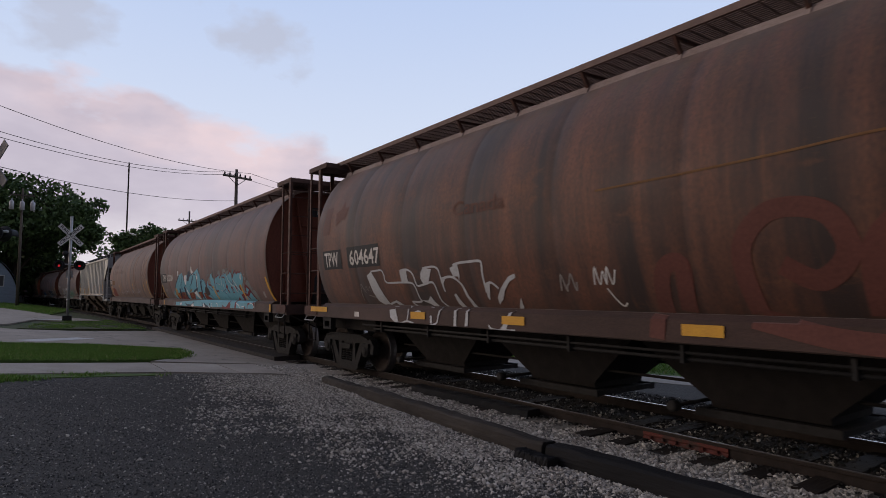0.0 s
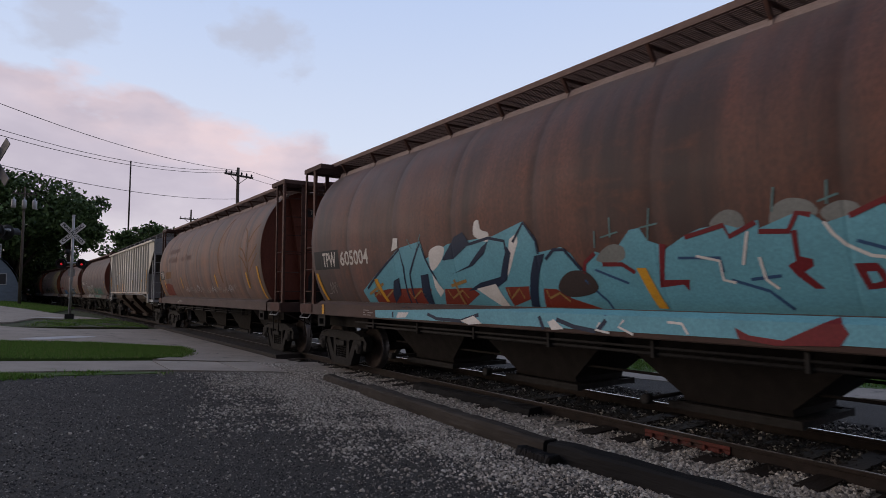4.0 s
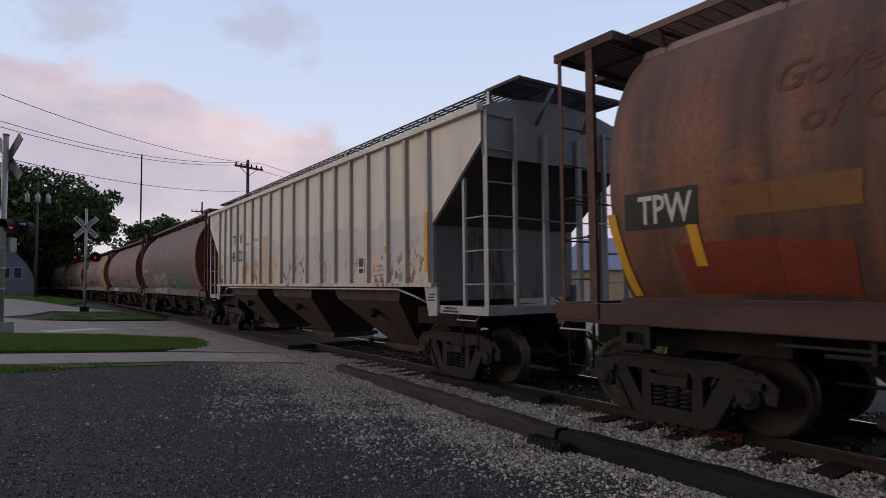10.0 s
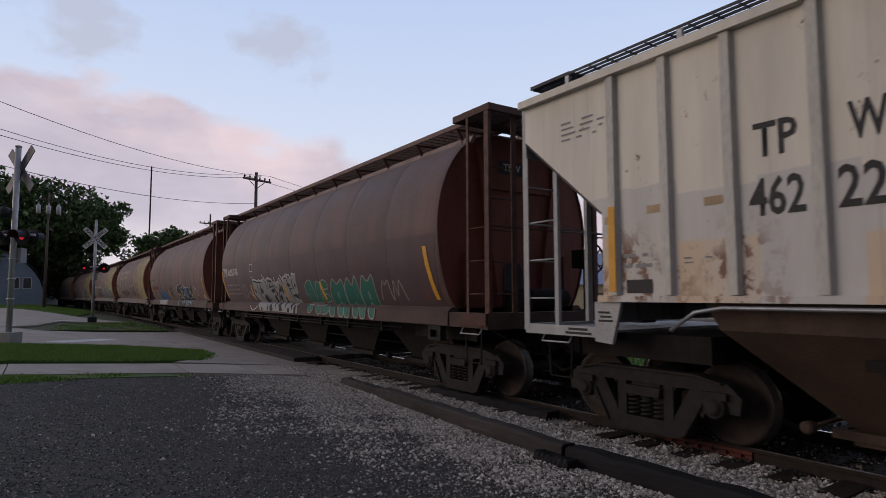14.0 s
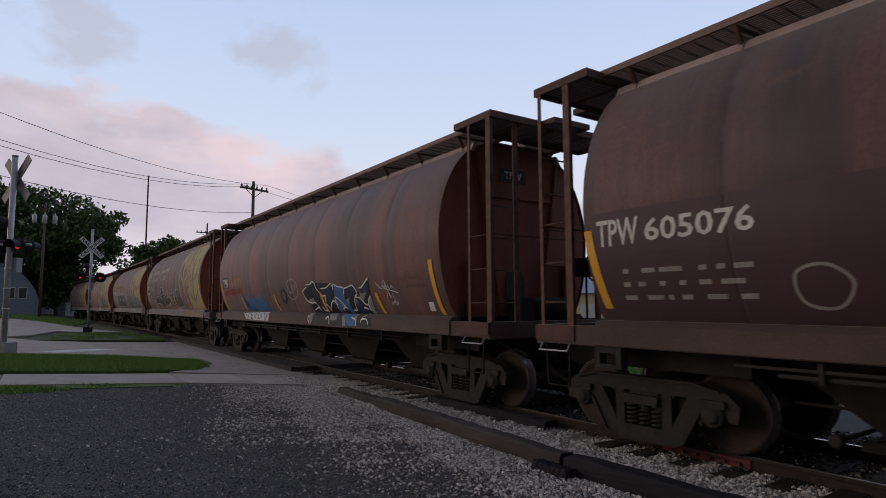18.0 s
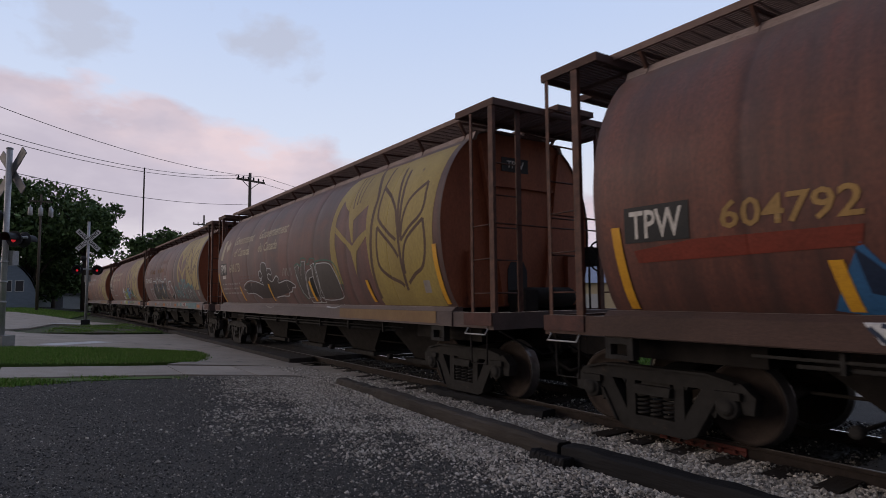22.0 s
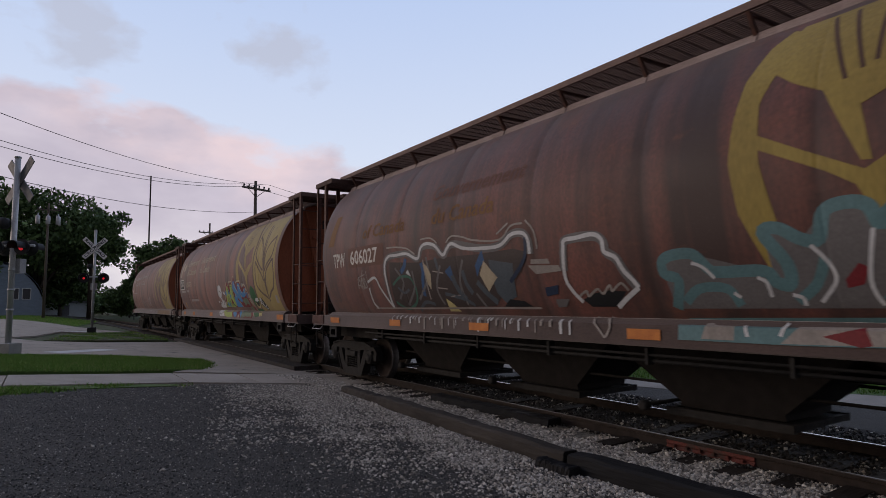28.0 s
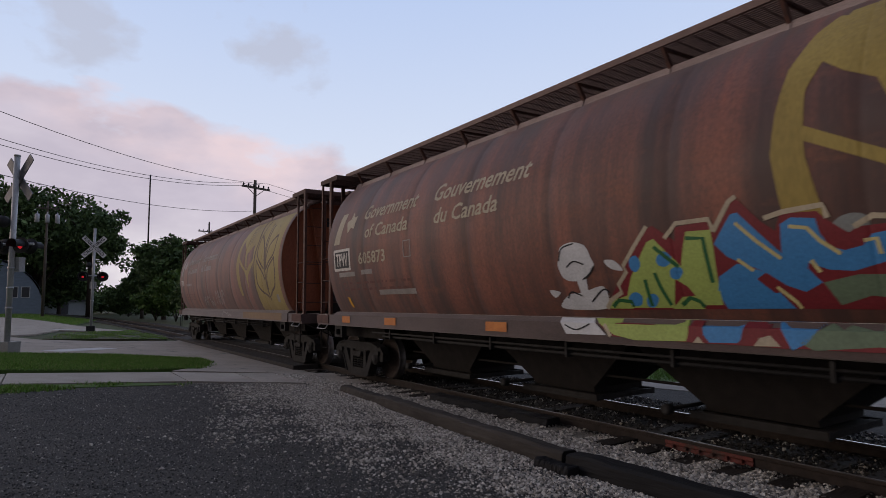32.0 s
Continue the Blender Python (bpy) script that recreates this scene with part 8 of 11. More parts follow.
for pts in ([(-3.62, 2.15), (-3.11, 2.1), (-2.65, 2.08)], [(-2.42, 2.17), (-2.19, 2.06)], [(-2.1, 2.13), (-1.7, 2.11), (-1.35, 1.9)], [(-1.26, 2.03), (-1.02, 2.15)], [(-0.87, 2.21), (-0.73, 2.02)], [(-0.6, 2.18), (-0.41, 2.16)], [(-0.39, 2.08), (-0.26, 2.22), (-0.13, 2.17)], [(-2.46, 1.7), (-2.22, 1.53)], [(-2.01, 1.92), (-1.65, 1.97), (-1.5, 1.78)], [(-1.42, 1.54), (-1.33, 1.66), (-1.14, 1.89)], [(-0.67, 2.03), (-0.54, 1.55)], [(-0.39, 2.07), (-0.24, 1.75), (-0.12, 1.55)], [(-3.16, 1.82), (-2.87, 1.54)], [(0.2, 1.65), (0.31, 1.74)], [(-1.84, 2.1), (-2.01, 1.92)], [(0.0, 2.23), (-0.05, 1.99), (0.04, 1.85)],):
    stroke(c4, "letter_gap", pts, 0.045, "black", 4, round_=False)
fill(c4, "graffiti_letter", [(0.87, 1.9), (1.03, 2.04), (1.2, 2.08), (1.32, 2.05), (1.4, 1.88), (1.54, 1.6), (1.61, 1.92), (1.66, 2.03), (1.81, 2.02), (1.87, 1.91), (1.83, 1.55), (1.81, 1.5), (1, 1.49), (1.06, 1.72), (0.95, 1.69), (0.89, 1.78)], "green", 2)
stroke(c4, "graffiti_outline", [(0.87, 1.9), (1.03, 2.04), (1.2, 2.08), (1.32, 2.05), (1.4, 1.88), (1.54, 1.6), (1.61, 1.92), (1.66, 2.03), (1.81, 2.02), (1.87, 1.91), (1.83, 1.55), (1.81, 1.5), (1, 1.49), (1.06, 1.72), (0.95, 1.69), (0.89, 1.78)], 0.03, "chalk", 4, True, round_=False)
fill(c4, "graffiti_letter", [(1.9, 2.02), (2.12, 2.07), (2.29, 2.03), (2.41, 1.93), (2.35, 1.84), (2.03, 1.83), (2, 1.7), (2.21, 1.72), (2.38, 1.65), (2.35, 1.55), (2.04, 1.51), (1.9, 1.53)], "green", 2)
stroke(c4, "graffiti_outline", [(1.9, 2.02), (2.12, 2.07), (2.29, 2.03), (2.41, 1.93), (2.35, 1.84), (2.03, 1.83), (2, 1.7), (2.21, 1.72), (2.38, 1.65), (2.35, 1.55), (2.04, 1.51), (1.9, 1.53)], 0.03, "chalk", 4, True, round_=False)
fill(c4, "graffiti_letter", [(1.07, 1.45), (1.46, 1.44), (1.4, 1.34), (1.2, 1.24), (1.05, 1.25)], "green", 2)
stroke(c4, "graffiti_outline", [(1.07, 1.45), (1.46, 1.44), (1.4, 1.34), (1.2, 1.24), (1.05, 1.25)], 0.03, "chalk", 4, True, round_=False)
fill(c4, "graffiti_letter", [(1.54, 1.44), (1.87, 1.44), (1.93, 1.25), (1.73, 1.21), (1.61, 1.29)], "green", 2)
stroke(c4, "graffiti_outline", [(1.54, 1.44), (1.87, 1.44), (1.93, 1.25), (1.73, 1.21), (1.61, 1.29)], 0.03, "chalk", 4, True, round_=False)
fill(c4, "graffiti_letter", [(1.93, 1.43), (2.41, 1.48), (2.44, 1.33), (2.28, 1.24), (2.01, 1.22)], "green", 2)
stroke(c4, "graffiti_outline", [(1.93, 1.43), (2.41, 1.48), (2.44, 1.33), (2.28, 1.24), (2.01, 1.22)], 0.03, "chalk", 4, True, round_=False)
fill(c4, "letter_gap", [(1.27, 1.73), (1.38, 1.49), (1.22, 1.49)], "maroon", 3)
stroke(c4, "letter_gap", [(1.9, 1.96), (1.88, 1.65), (1.87, 1.51)], 0.07, "black", 3, round_=False)
for k, w in enumerate((0.74, 0.70, 0.66)):
    bubble_letter(c4, 2.48 + 0.80 * k, 1.24, w, 0.84, "green", "chalk", 80 + k, 2, 0.04, 0.035)
scribble(c4, 5.0, 1.5, 0.95, 0.55, "chalk", 21, 2, 0.03, 8)
block(c4, "card", 6.68, 6.82, 1.60, 1.82, "ghost", 3)

# sixth car: black, white and blue letters
block(c5, "sign_panel", -6.86, -6.05, 2.25, 2.66, "panel", 1)
words(c5, "TPW", -6.79, -6.13, 2.29, 2.61, "stencil", 2)
words(c5, "604792", -5.72, -4.48, 2.31, 2.60, "oldgold", 2)
fill(c5, "primer_patch", [(-6.75, 2.16), (-6.7, 2.02), (-4.5, 2.06), (-4.48, 2.24), (-6.0, 2.24)], "primer", 1)
stripe(c5, -7.05, 2.45)
stripe(c5, -4.76, 1.95)
stripe(c5, -1.46, 1.97)
stripe(c5, 1.94, 1.97)
stripe(c5, 4.80, 1.92)
stripe(c5, 6.92, 2.46)
fill(c5, "graffiti_letter", [(-4.72, 1.51), (-4.52, 2.1), (-4.37, 1.92), (-4.14, 1.77), (-3.97, 1.58), (-3.71, 1.66), (-3.64, 1.93), (-3.51, 2.04), (-3.34, 1.95), (-3.34, 1.76), (-3.17, 1.76), (-2.89, 1.81), (-2.78, 1.9), (-2.67, 2.08), (-2.45, 1.89), (-2.42, 1.75), (-2.15, 1.72), (-2.04, 1.63), (-2.02, 1.51), (-4.51, 1.48)], "deepsky", 1)
fill(c5, "graffiti_letter", [(-4.57, 2.06), (-4.3, 1.82), (-3.97, 1.56), (-3.59, 1.54), (-3.39, 1.51), (-3.68, 1.5), (-4.21, 1.6), (-4.44, 1.66)], "navy", 2)
fill(c5, "graffiti_letter", [(-4.51, 1.42), (-2.03, 1.47), (-1.95, 1.37), (-2.01, 1.21), (-3.44, 1.2), (-4.38, 1.24)], "chalkwhite", 1)
stroke(c5, "graffiti_outline", [(-4.38, 1.4), (-4.21, 1.35), (-4.13, 1.27)], 0.04, "navy", 2)
stroke(c5, "graffiti_outline", [(-4.05, 1.24), (-3.96, 1.38), (-3.84, 1.41)], 0.04, "navy", 2)
stroke(c5, "graffiti_outline", [(-3.77, 1.36), (-3.65, 1.39), (-3.58, 1.34), (-3.73, 1.25), (-3.51, 1.24)], 0.04, "navy", 2)
stroke(c5, "graffiti_outline", [(-3.32, 1.43), (-3.29, 1.25), (-3.15, 1.43), (-3.06, 1.23)], 0.04, "navy", 2)
stroke(c5, "graffiti_outline", [(-2.89, 1.41), (-2.96, 1.28), (-2.8, 1.27), (-2.76, 1.39)], 0.04, "navy", 2)
stroke(c5, "graffiti_outline", [(-2.64, 1.42), (-2.59, 1.25)], 0.04, "navy", 2)
stroke(c5, "graffiti_outline", [(-2.41, 1.4), (-2.32, 1.42), (-2.33, 1.26), (-2.25, 1.24)], 0.04, "navy", 2)
stroke(c5, "graffiti_outline", [(-2.13, 1.41), (-2.19, 1.29), (-2.27, 1.24)], 0.04, "navy", 2)
stroke(c5, "graffiti_outline", [(-4.47, 1.38), (-4.34, 1.25)], 0.04, "navy", 2)
stroke(c5, "faded_ring", [(-3.18, 1.89), (-3.25, 2), (-3.24, 2.14), (-3.13, 2.25), (-2.98, 2.3), (-2.81, 2.29), (-2.68, 2.22), (-2.61, 2.1), (-2.63, 1.98), (-2.72, 1.87)], 0.016, "tanline", 1.5)
stroke(c5, "faded_ring", [(-2.59, 1.89), (-2.64, 1.99), (-2.63, 2.11), (-2.54, 2.2), (-2.42, 2.25), (-2.28, 2.24), (-2.18, 2.18), (-2.12, 2.08), (-2.14, 1.97), (-2.21, 1.88)], 0.016, "tanline", 1.5)
stroke(c5, "faded_ring", [(-2.16, 1.9), (-2.22, 2), (-2.21, 2.12), (-2.13, 2.21), (-2.01, 2.26), (-1.88, 2.25), (-1.78, 2.18), (-1.73, 2.09), (-1.74, 1.98), (-1.81, 1.89)], 0.016, "tanline", 1.5)
stroke(c5, "faded_ring", [(-1.71, 1.8), (-1.74, 1.88), (-1.73, 1.96), (-1.68, 2.03), (-1.59, 2.07), (-1.5, 2.07), (-1.43, 2.02), (-1.39, 1.95), (-1.4, 1.87), (-1.46, 1.8)], 0.016, "tanline", 1.5)
stroke(c5, "faded_ring", [(-1.26, 1.71), (-1.29, 1.79), (-1.28, 1.88), (-1.23, 1.95), (-1.14, 1.99), (-1.05, 1.99), (-0.98, 1.94), (-0.95, 1.87), (-0.96, 1.78), (-1.02, 1.71)], 0.016, "tanline", 1.5)
stroke(c5, "faded_ring", [(-3.66, 1.59), (-3.72, 1.7), (-3.68, 1.83), (-3.58, 1.94), (-3.42, 1.99), (-3.26, 1.99), (-3.13, 1.92), (-3.06, 1.82), (-3.1, 1.7), (-3.21, 1.6)], 0.016, "tanline", 1.5)
fill(c5, "graffiti_ring", [(-0.4, 1.91), (-0.43, 1.83), (-0.51, 1.76), (-0.6, 1.74), (-0.68, 1.77), (-0.74, 1.83), (-0.75, 1.93), (-0.72, 2.01), (-0.65, 2.08), (-0.56, 2.09), (-0.47, 2.06), (-0.42, 2)], "ghost_dark", 1)
stroke(c5, "graffiti_ring", [(-0.4, 1.91), (-0.43, 1.83), (-0.51, 1.76), (-0.6, 1.74), (-0.68, 1.77), (-0.74, 1.83), (-0.75, 1.93), (-0.72, 2.01), (-0.65, 2.08), (-0.56, 2.09), (-0.47, 2.06), (-0.42, 2)], 0.09, "black", 2, True)
stroke(c5, "graffiti_ring", [(-0.7, 1.89), (-0.64, 1.84), (-0.55, 1.83), (-0.49, 1.89)], 0.02, "tanline", 3)
stroke(c5, "scribble", [(-1.21, 2.12), (-1.16, 2.19), (-1.07, 2.24), (-1.08, 2.13), (-0.98, 2.14)], 0.016, "tanline", 2)
stroke(c5, "scribble", [(-1.24, 2.02), (-1.04, 1.99), (-0.95, 2.02), (-0.84, 1.98)], 0.016, "tanline", 2)
stroke(c5, "scribble", [(-0.34, 1.84), (-0.29, 1.79), (-0.3, 1.68), (-0.18, 1.77), (-0.06, 1.75)], 0.016, "tanline", 2)
stroke(c5, "graffiti_ring", [(0.12 + 0.42 * math.cos(t), 2.10 + 0.28 * math.sin(t)) for t in (2 * math.pi * k / 12 for k in range(12))], 0.035, "chalk", 2, True)
scribble(c5, -0.2, 1.95, 0.65, 0.3, "chalk", 31, 2, 0.03, 9)
fill(c5, "graffiti_ground", [(0.9, 2.03), (1.21, 2.13), (1.2, 2.19), (1.46, 2.19), (1.59, 2.25), (1.72, 2.22), (1.8, 2.07), (1.95, 1.97), (2.06, 1.97), (2.06, 2.07), (2.4, 2.08), (2.62, 2.14), (2.73, 2.18), (2.82, 2.11), (2.91, 2.15), (3.02, 2.1), (3.14, 2.08), (3.08, 1.48), (1.27, 1.48), (1.58, 1.63), (1.67, 1.65), (1.56, 1.74), (1.32, 1.72), (1.11, 1.8), (0.97, 1.89)], "black", 1)
fill(c5, "graffiti_ground", [(3.07, 1.48), (3.13, 2.08), (3.37, 2.05), (3.54, 2.06), (3.78, 2.1), (3.88, 2.07), (3.96, 1.99), (4.0, 1.91), (4.09, 1.86), (4.13, 1.98), (4.14, 2.04), (4.25, 2.04), (4.4, 2.11), (4.55, 2.19), (4.63, 2.22), (4.63, 1.48)], "black", 1)
fill(c5, "graffiti_ground", [(1.18, 1.47), (2.93, 1.47), (4.61, 1.48), (4.61, 1.22), (3.87, 1.2), (3.04, 1.21), (1.35, 1.19), (1.16, 1.3)], "black", 1)
fill(c5, "graffiti_letter", [(2.82, 2.11), (2.91, 2.15), (3.02, 2.1), (3.36, 2.05), (3.34, 1.93), (3.14, 1.92), (3.32, 1.78), (3.47, 1.66), (3.62, 1.48), (3.45, 1.48), (3.26, 1.61), (3.08, 1.76), (2.83, 1.87), (2.83, 2.02)], "deepsky", 2)
fill(c5, "graffiti_letter", [(2.83, 1.86), (3.08, 1.76), (3.05, 1.6), (2.99, 1.48), (2.87, 1.48), (2.83, 1.66)], "deepsky", 2)
fill(c5, "graffiti_letter", [(3.2, 1.47), (3.61, 1.47), (3.82, 1.47), (3.86, 1.21), (3.46, 1.22), (3.37, 1.32), (3.21, 1.47)], "deepsky", 2)
fill(c5, "letter_shine", [(1.26, 1.81), (1.5, 1.86), (1.57, 1.75), (1.42, 1.72), (1.23, 1.73), (1.15, 1.78)], "cloudgrey", 3)
fill(c5, "letter_shine", [(1.19, 1.47), (1.49, 1.47), (1.45, 1.31), (1.33, 1.2), (1.24, 1.27)], "cloudgrey", 3)
fill(c5, "letter_shine", [(2.11, 1.89), (2.3, 1.89), (2.25, 1.79), (2.18, 1.68), (2.2, 1.79)], "cloudgrey", 3)
fill(c5, "letter_shine", [(2.43, 1.6), (2.5, 1.69), (2.62, 1.78), (2.73, 1.84), (2.72, 1.76), (2.57, 1.72)], "cloudgrey", 3)
fill(c5, "letter_shine", [(3.06, 1.76), (3.14, 1.69), (3.26, 1.61), (3.17, 1.62), (3.08, 1.48), (3.07, 1.66)], "cloudgrey", 3)
fill(c5, "letter_shine", [(3.36, 1.79), (3.47, 1.81), (3.56, 1.83), (3.51, 1.74), (3.46, 1.67), (3.4, 1.71)], "cloudgrey", 3)
fill(c5, "letter_shine", [(3.2, 1.92), (3.33, 1.91), (3.32, 1.83)], "cloudgrey", 3)
fill(c5, "letter_shine", [(3.77, 1.68), (3.84, 1.76), (3.9, 1.81), (3.92, 1.75), (3.98, 1.71), (3.88, 1.73)], "cloudgrey", 3)
fill(c5, "letter_shine", [(4.13, 1.98), (4.15, 1.93), (4.24, 1.91), (4.35, 1.93), (4.46, 1.95), (4.37, 1.87), (4.29, 1.8), (4.22, 1.7), (4.18, 1.78), (4.09, 1.83)], "cloudgrey", 3)
fill(c5, "letter_shine", [(4.47, 1.75), (4.54, 1.84), (4.6, 1.86), (4.63, 1.84), (4.64, 1.48), (4.48, 1.48), (4.42, 1.6)], "cloudgrey", 3)
fill(c5, "letter_shine", [(2.47, 1.47), (2.89, 1.47), (2.89, 1.47), (2.92, 1.34), (2.72, 1.31), (2.58, 1.32)], "cloudgrey", 3)
fill(c5, "letter_shine", [(3.21, 1.47), (3.29, 1.47), (3.4, 1.21), (3.21, 1.21)], "cloudgrey", 3)
fill(c5, "letter_shine", [(3.79, 1.47), (3.94, 1.47), (3.98, 1.47), (3.93, 1.3), (3.9, 1.24)], "cloudgrey", 3)
fill(c5, "letter_shade", [(1.49, 2.09), (1.68, 2.11), (1.95, 1.73), (2.01, 1.48), (1.83, 1.48), (1.63, 1.8)], "navy", 2)
fill(c5, "letter_shade", [(2.16, 2.02), (2.65, 2.08), (2.67, 1.91), (2.46, 1.72), (2.26, 1.86)], "navy", 2)
fill(c5, "letter_shade", [(3.42, 1.99), (3.75, 2.05), (3.85, 1.99), (3.64, 1.84), (3.5, 1.82)], "navy", 2)
fill(c5, "letter_shade", [(3.8, 1.71), (4.12, 1.7), (4.31, 1.48), (3.81, 1.48)], "navy", 2)
fill(c5, "letter_shade", [(4.27, 1.99), (4.52, 2.1), (4.61, 2.07), (4.4, 1.84)], "navy", 2)
for pts in ([(0.9, 2.03), (1.21, 2.13)], [(1.2, 2.19), (1.46, 2.19), (1.59, 2.25), (1.72, 2.22), (1.8, 2.07), (1.95, 1.97)], [(2.06, 2.07), (2.4, 2.08), (2.62, 2.14), (2.73, 2.18), (2.8, 2.08)], [(2.81, 2.02), (2.82, 2.11), (2.91, 2.15), (3.02, 2.1), (3.36, 2.05), (3.33, 1.92)], [(3.37, 2.04), (3.54, 2.06), (3.78, 2.1), (3.88, 2.07), (3.96, 1.99), (4.0, 1.91), (3.89, 1.86), (3.82, 1.79), (3.76, 1.68), (3.75, 1.55)], [(4.14, 2.04), (4.25, 2.04), (4.4, 2.11), (4.55, 2.19), (4.63, 2.22)], [(0.9, 2.03), (0.97, 1.89), (1.1, 1.78), (1.32, 1.72), (1.56, 1.73), (1.67, 1.63), (1.74, 1.53)], [(1.71, 1.63), (1.36, 1.55)],):
    stroke(c5, "graffiti_outline", pts, 0.03, "white", 5)
for pts in ([(1.27, 1.19), (1.16, 1.32), (1.22, 1.41)], [(1.88, 1.63), (1.98, 1.54), (2.18, 1.53)], [(2.06, 1.97), (2.08, 1.89), (2.3, 1.89), (2.19, 1.7), (2.29, 1.66), (2.36, 1.53)], [(2.34, 1.53), (2.5, 1.69), (2.72, 1.77), (2.78, 1.72), (2.89, 1.68)], [(2.83, 1.87), (3.08, 1.76), (3.32, 1.57)], [(2.81, 1.84), (2.83, 1.57)], [(3.88, 1.84), (4.09, 1.82), (4.21, 1.73), (4.3, 1.68), (4.42, 1.68)], [(4.13, 1.61), (4.29, 1.6), (4.32, 1.56)], [(4.44, 1.56), (4.41, 1.65), (4.48, 1.77), (4.6, 1.86)], [(3.6, 1.56), (3.76, 1.55)], [(3.71, 1.4), (3.88, 1.35), (3.91, 1.22)], [(2.29, 1.34), (2.42, 1.4), (2.49, 1.32), (2.47, 1.23)],):
    stroke(c5, "graffiti_outline", pts, 0.03, "white", 5)
for pts in ([(4.14, 1.3), (4.18, 1.36), (4.34, 1.38), (4.44, 1.35), (4.46, 1.26)], [(4.18, 1.36), (4.23, 1.4), (4.32, 1.49)], [(3.07, 1.57), (3.24, 1.63), (3.31, 1.56)],):
    stroke(c5, "graffiti_outline", pts, 0.03, "white", 5)
stroke(c5, "tag", [(4.90, 2.14), (5.02, 2.04), (5.14, 2.00), (5.20, 2.12), (5.26, 2.16), (5.30, 2.08), (5.22, 2.02), (5.34, 1.98), (5.76, 1.90)], 0.020, "chalkwhite", 3)
handwriting(c5, 5.16, 2.00, 0.42, 0.09, "chalkwhite", 33)
handwriting(c5, 5.30, 1.83, 0.24, 0.11, "chalkwhite", 34)
handwriting(c5, 5.40, 1.68, 0.30, 0.10, "chalkwhite", 35)
handwriting(c5, 5.98, 2.16, 0.60, 0.10, "tanline", 36)
handwriting(c5, 6.02, 2.00, 0.66, 0.08, "tanline", 37)
block(c5, "card", 6.74, 6.90, 1.56, 1.72, "white", 3)

# seventh car: wheat leaves, government lettering, outlined tags
wheat(c6, "wheat", "leafbrown")
government(c6, "cream", dx=0.13)
words(c6, "TPW", -6.82, -6.16, 2.50, 2.84, "stencil", 2)
block(c6, "sign_panel", -6.88, -6.08, 2.46, 2.88, "panel", 1)
words(c6, "606173", -5.72, -4.46, 2.52, 2.82, "cream", 2)
stroke(c6, "worn_frame", [(-3.72, 2.54), (-3.48, 2.54), (-3.48, 2.84), (-3.72, 2.84)], 0.025, "ghost", 2, True, False)
bars(c6, -6.75, -4.6, 1.78, 2.26, 3, "chalk", 2, 41)
bars(c6, -4.6, -2.9, 2.12, 2.42, 3, "ghost", 2, 42)
block(c6, "white_label", -6.62, -6.25, 2.32, 2.44, "stencil", 2)
stripe(c6, -7.20, 2.54)
stripe(c6, -4.72, 2.02, 1.55)
stripe(c6, -1.84, 2.05, 1.55)
stripe(c6, 1.30, 2.05, 1.55)
stripe(c6, 4.40, 2.0, 1.55)
stripe(c6, 7.00, 2.56, 1.52)
fill(c6, "graffiti_ground", [(-4.25, 1.99), (-3.57, 2.17), (-2.25, 2.02), (-2.53, 2.27), (-2.49, 2.43), (-2.27, 2.43), (-2.24, 2.66), (-1.96, 2.69), (-1.76, 2.52), (-1.35, 2.41), (-1.4, 2.3), (-1.7, 2.28), (-1.38, 2.11), (-0.98, 2.25), (-0.86, 2.06), (-0.14, 2.11), (0.34, 1.97), (0.04, 1.89), (-0.19, 1.79), (-1.36, 1.66), (-2.15, 1.63), (-2.69, 1.63), (-3.17, 1.76), (-4.04, 1.79)], "shadow", 1)
stroke(c6, "graffiti_outline", [(-2.69, 1.62), (-3.17, 1.76), (-3.64, 1.79), (-4.01, 1.77), (-4.06, 1.89), (-4.26, 1.93), (-4.17, 2.05), (-3.63, 2.18), (-2.85, 2.14), (-2.24, 2.03)], 0.028, "chalkwhite", 3)
stroke(c6, "graffiti_outline", [(-2.24, 2.03), (-2.33, 2.2), (-2.5, 2.27), (-2.51, 2.42), (-2.36, 2.46), (-2.19, 2.31), (-2.45, 2.15)], 0.028, "chalkwhite", 3)
stroke(c6, "graffiti_outline", [(-2.27, 2.43), (-2.28, 2.64), (-2.09, 2.71), (-1.84, 2.65), (-1.75, 2.5), (-1.81, 2.42)], 0.028, "chalkwhite", 3)
stroke(c6, "graffiti_outline", [(-1.76, 2.5), (-1.46, 2.5), (-1.35, 2.41), (-1.39, 2.31), (-1.62, 2.35), (-1.74, 2.28), (-1.67, 2.19), (-1.38, 2.11), (-0.98, 2.26), (-0.82, 2.19), (-0.87, 2.06), (-0.25, 2.12), (0.04, 2.07), (0.33, 1.99), (0.34, 1.91), (0.12, 1.91), (0.01, 1.81), (-0.19, 1.78), (-0.33, 1.69), (-0.81, 1.69), (-1.36, 1.65)], 0.028, "chalkwhite", 3)
stroke(c6, "graffiti_outline", [(-2.12, 1.59), (-2.16, 1.43), (-1.92, 1.38), (-1.42, 1.39), (-1.37, 1.52)], 0.018, "chalk", 3)
stroke(c6, "graffiti_outline", [(-2, 1.38), (-1.76, 1.35), (-1.53, 1.39)], 0.018, "chalk", 3)
stroke(c6, "graffiti_outline", [(-0.23, 2.13), (-0.23, 1.97), (-0.15, 1.85)], 0.018, "chalk", 3)
stroke(c6, "graffiti_outline", [(-3.36, 2.13), (-3.44, 2.01)], 0.018, "chalk", 3)
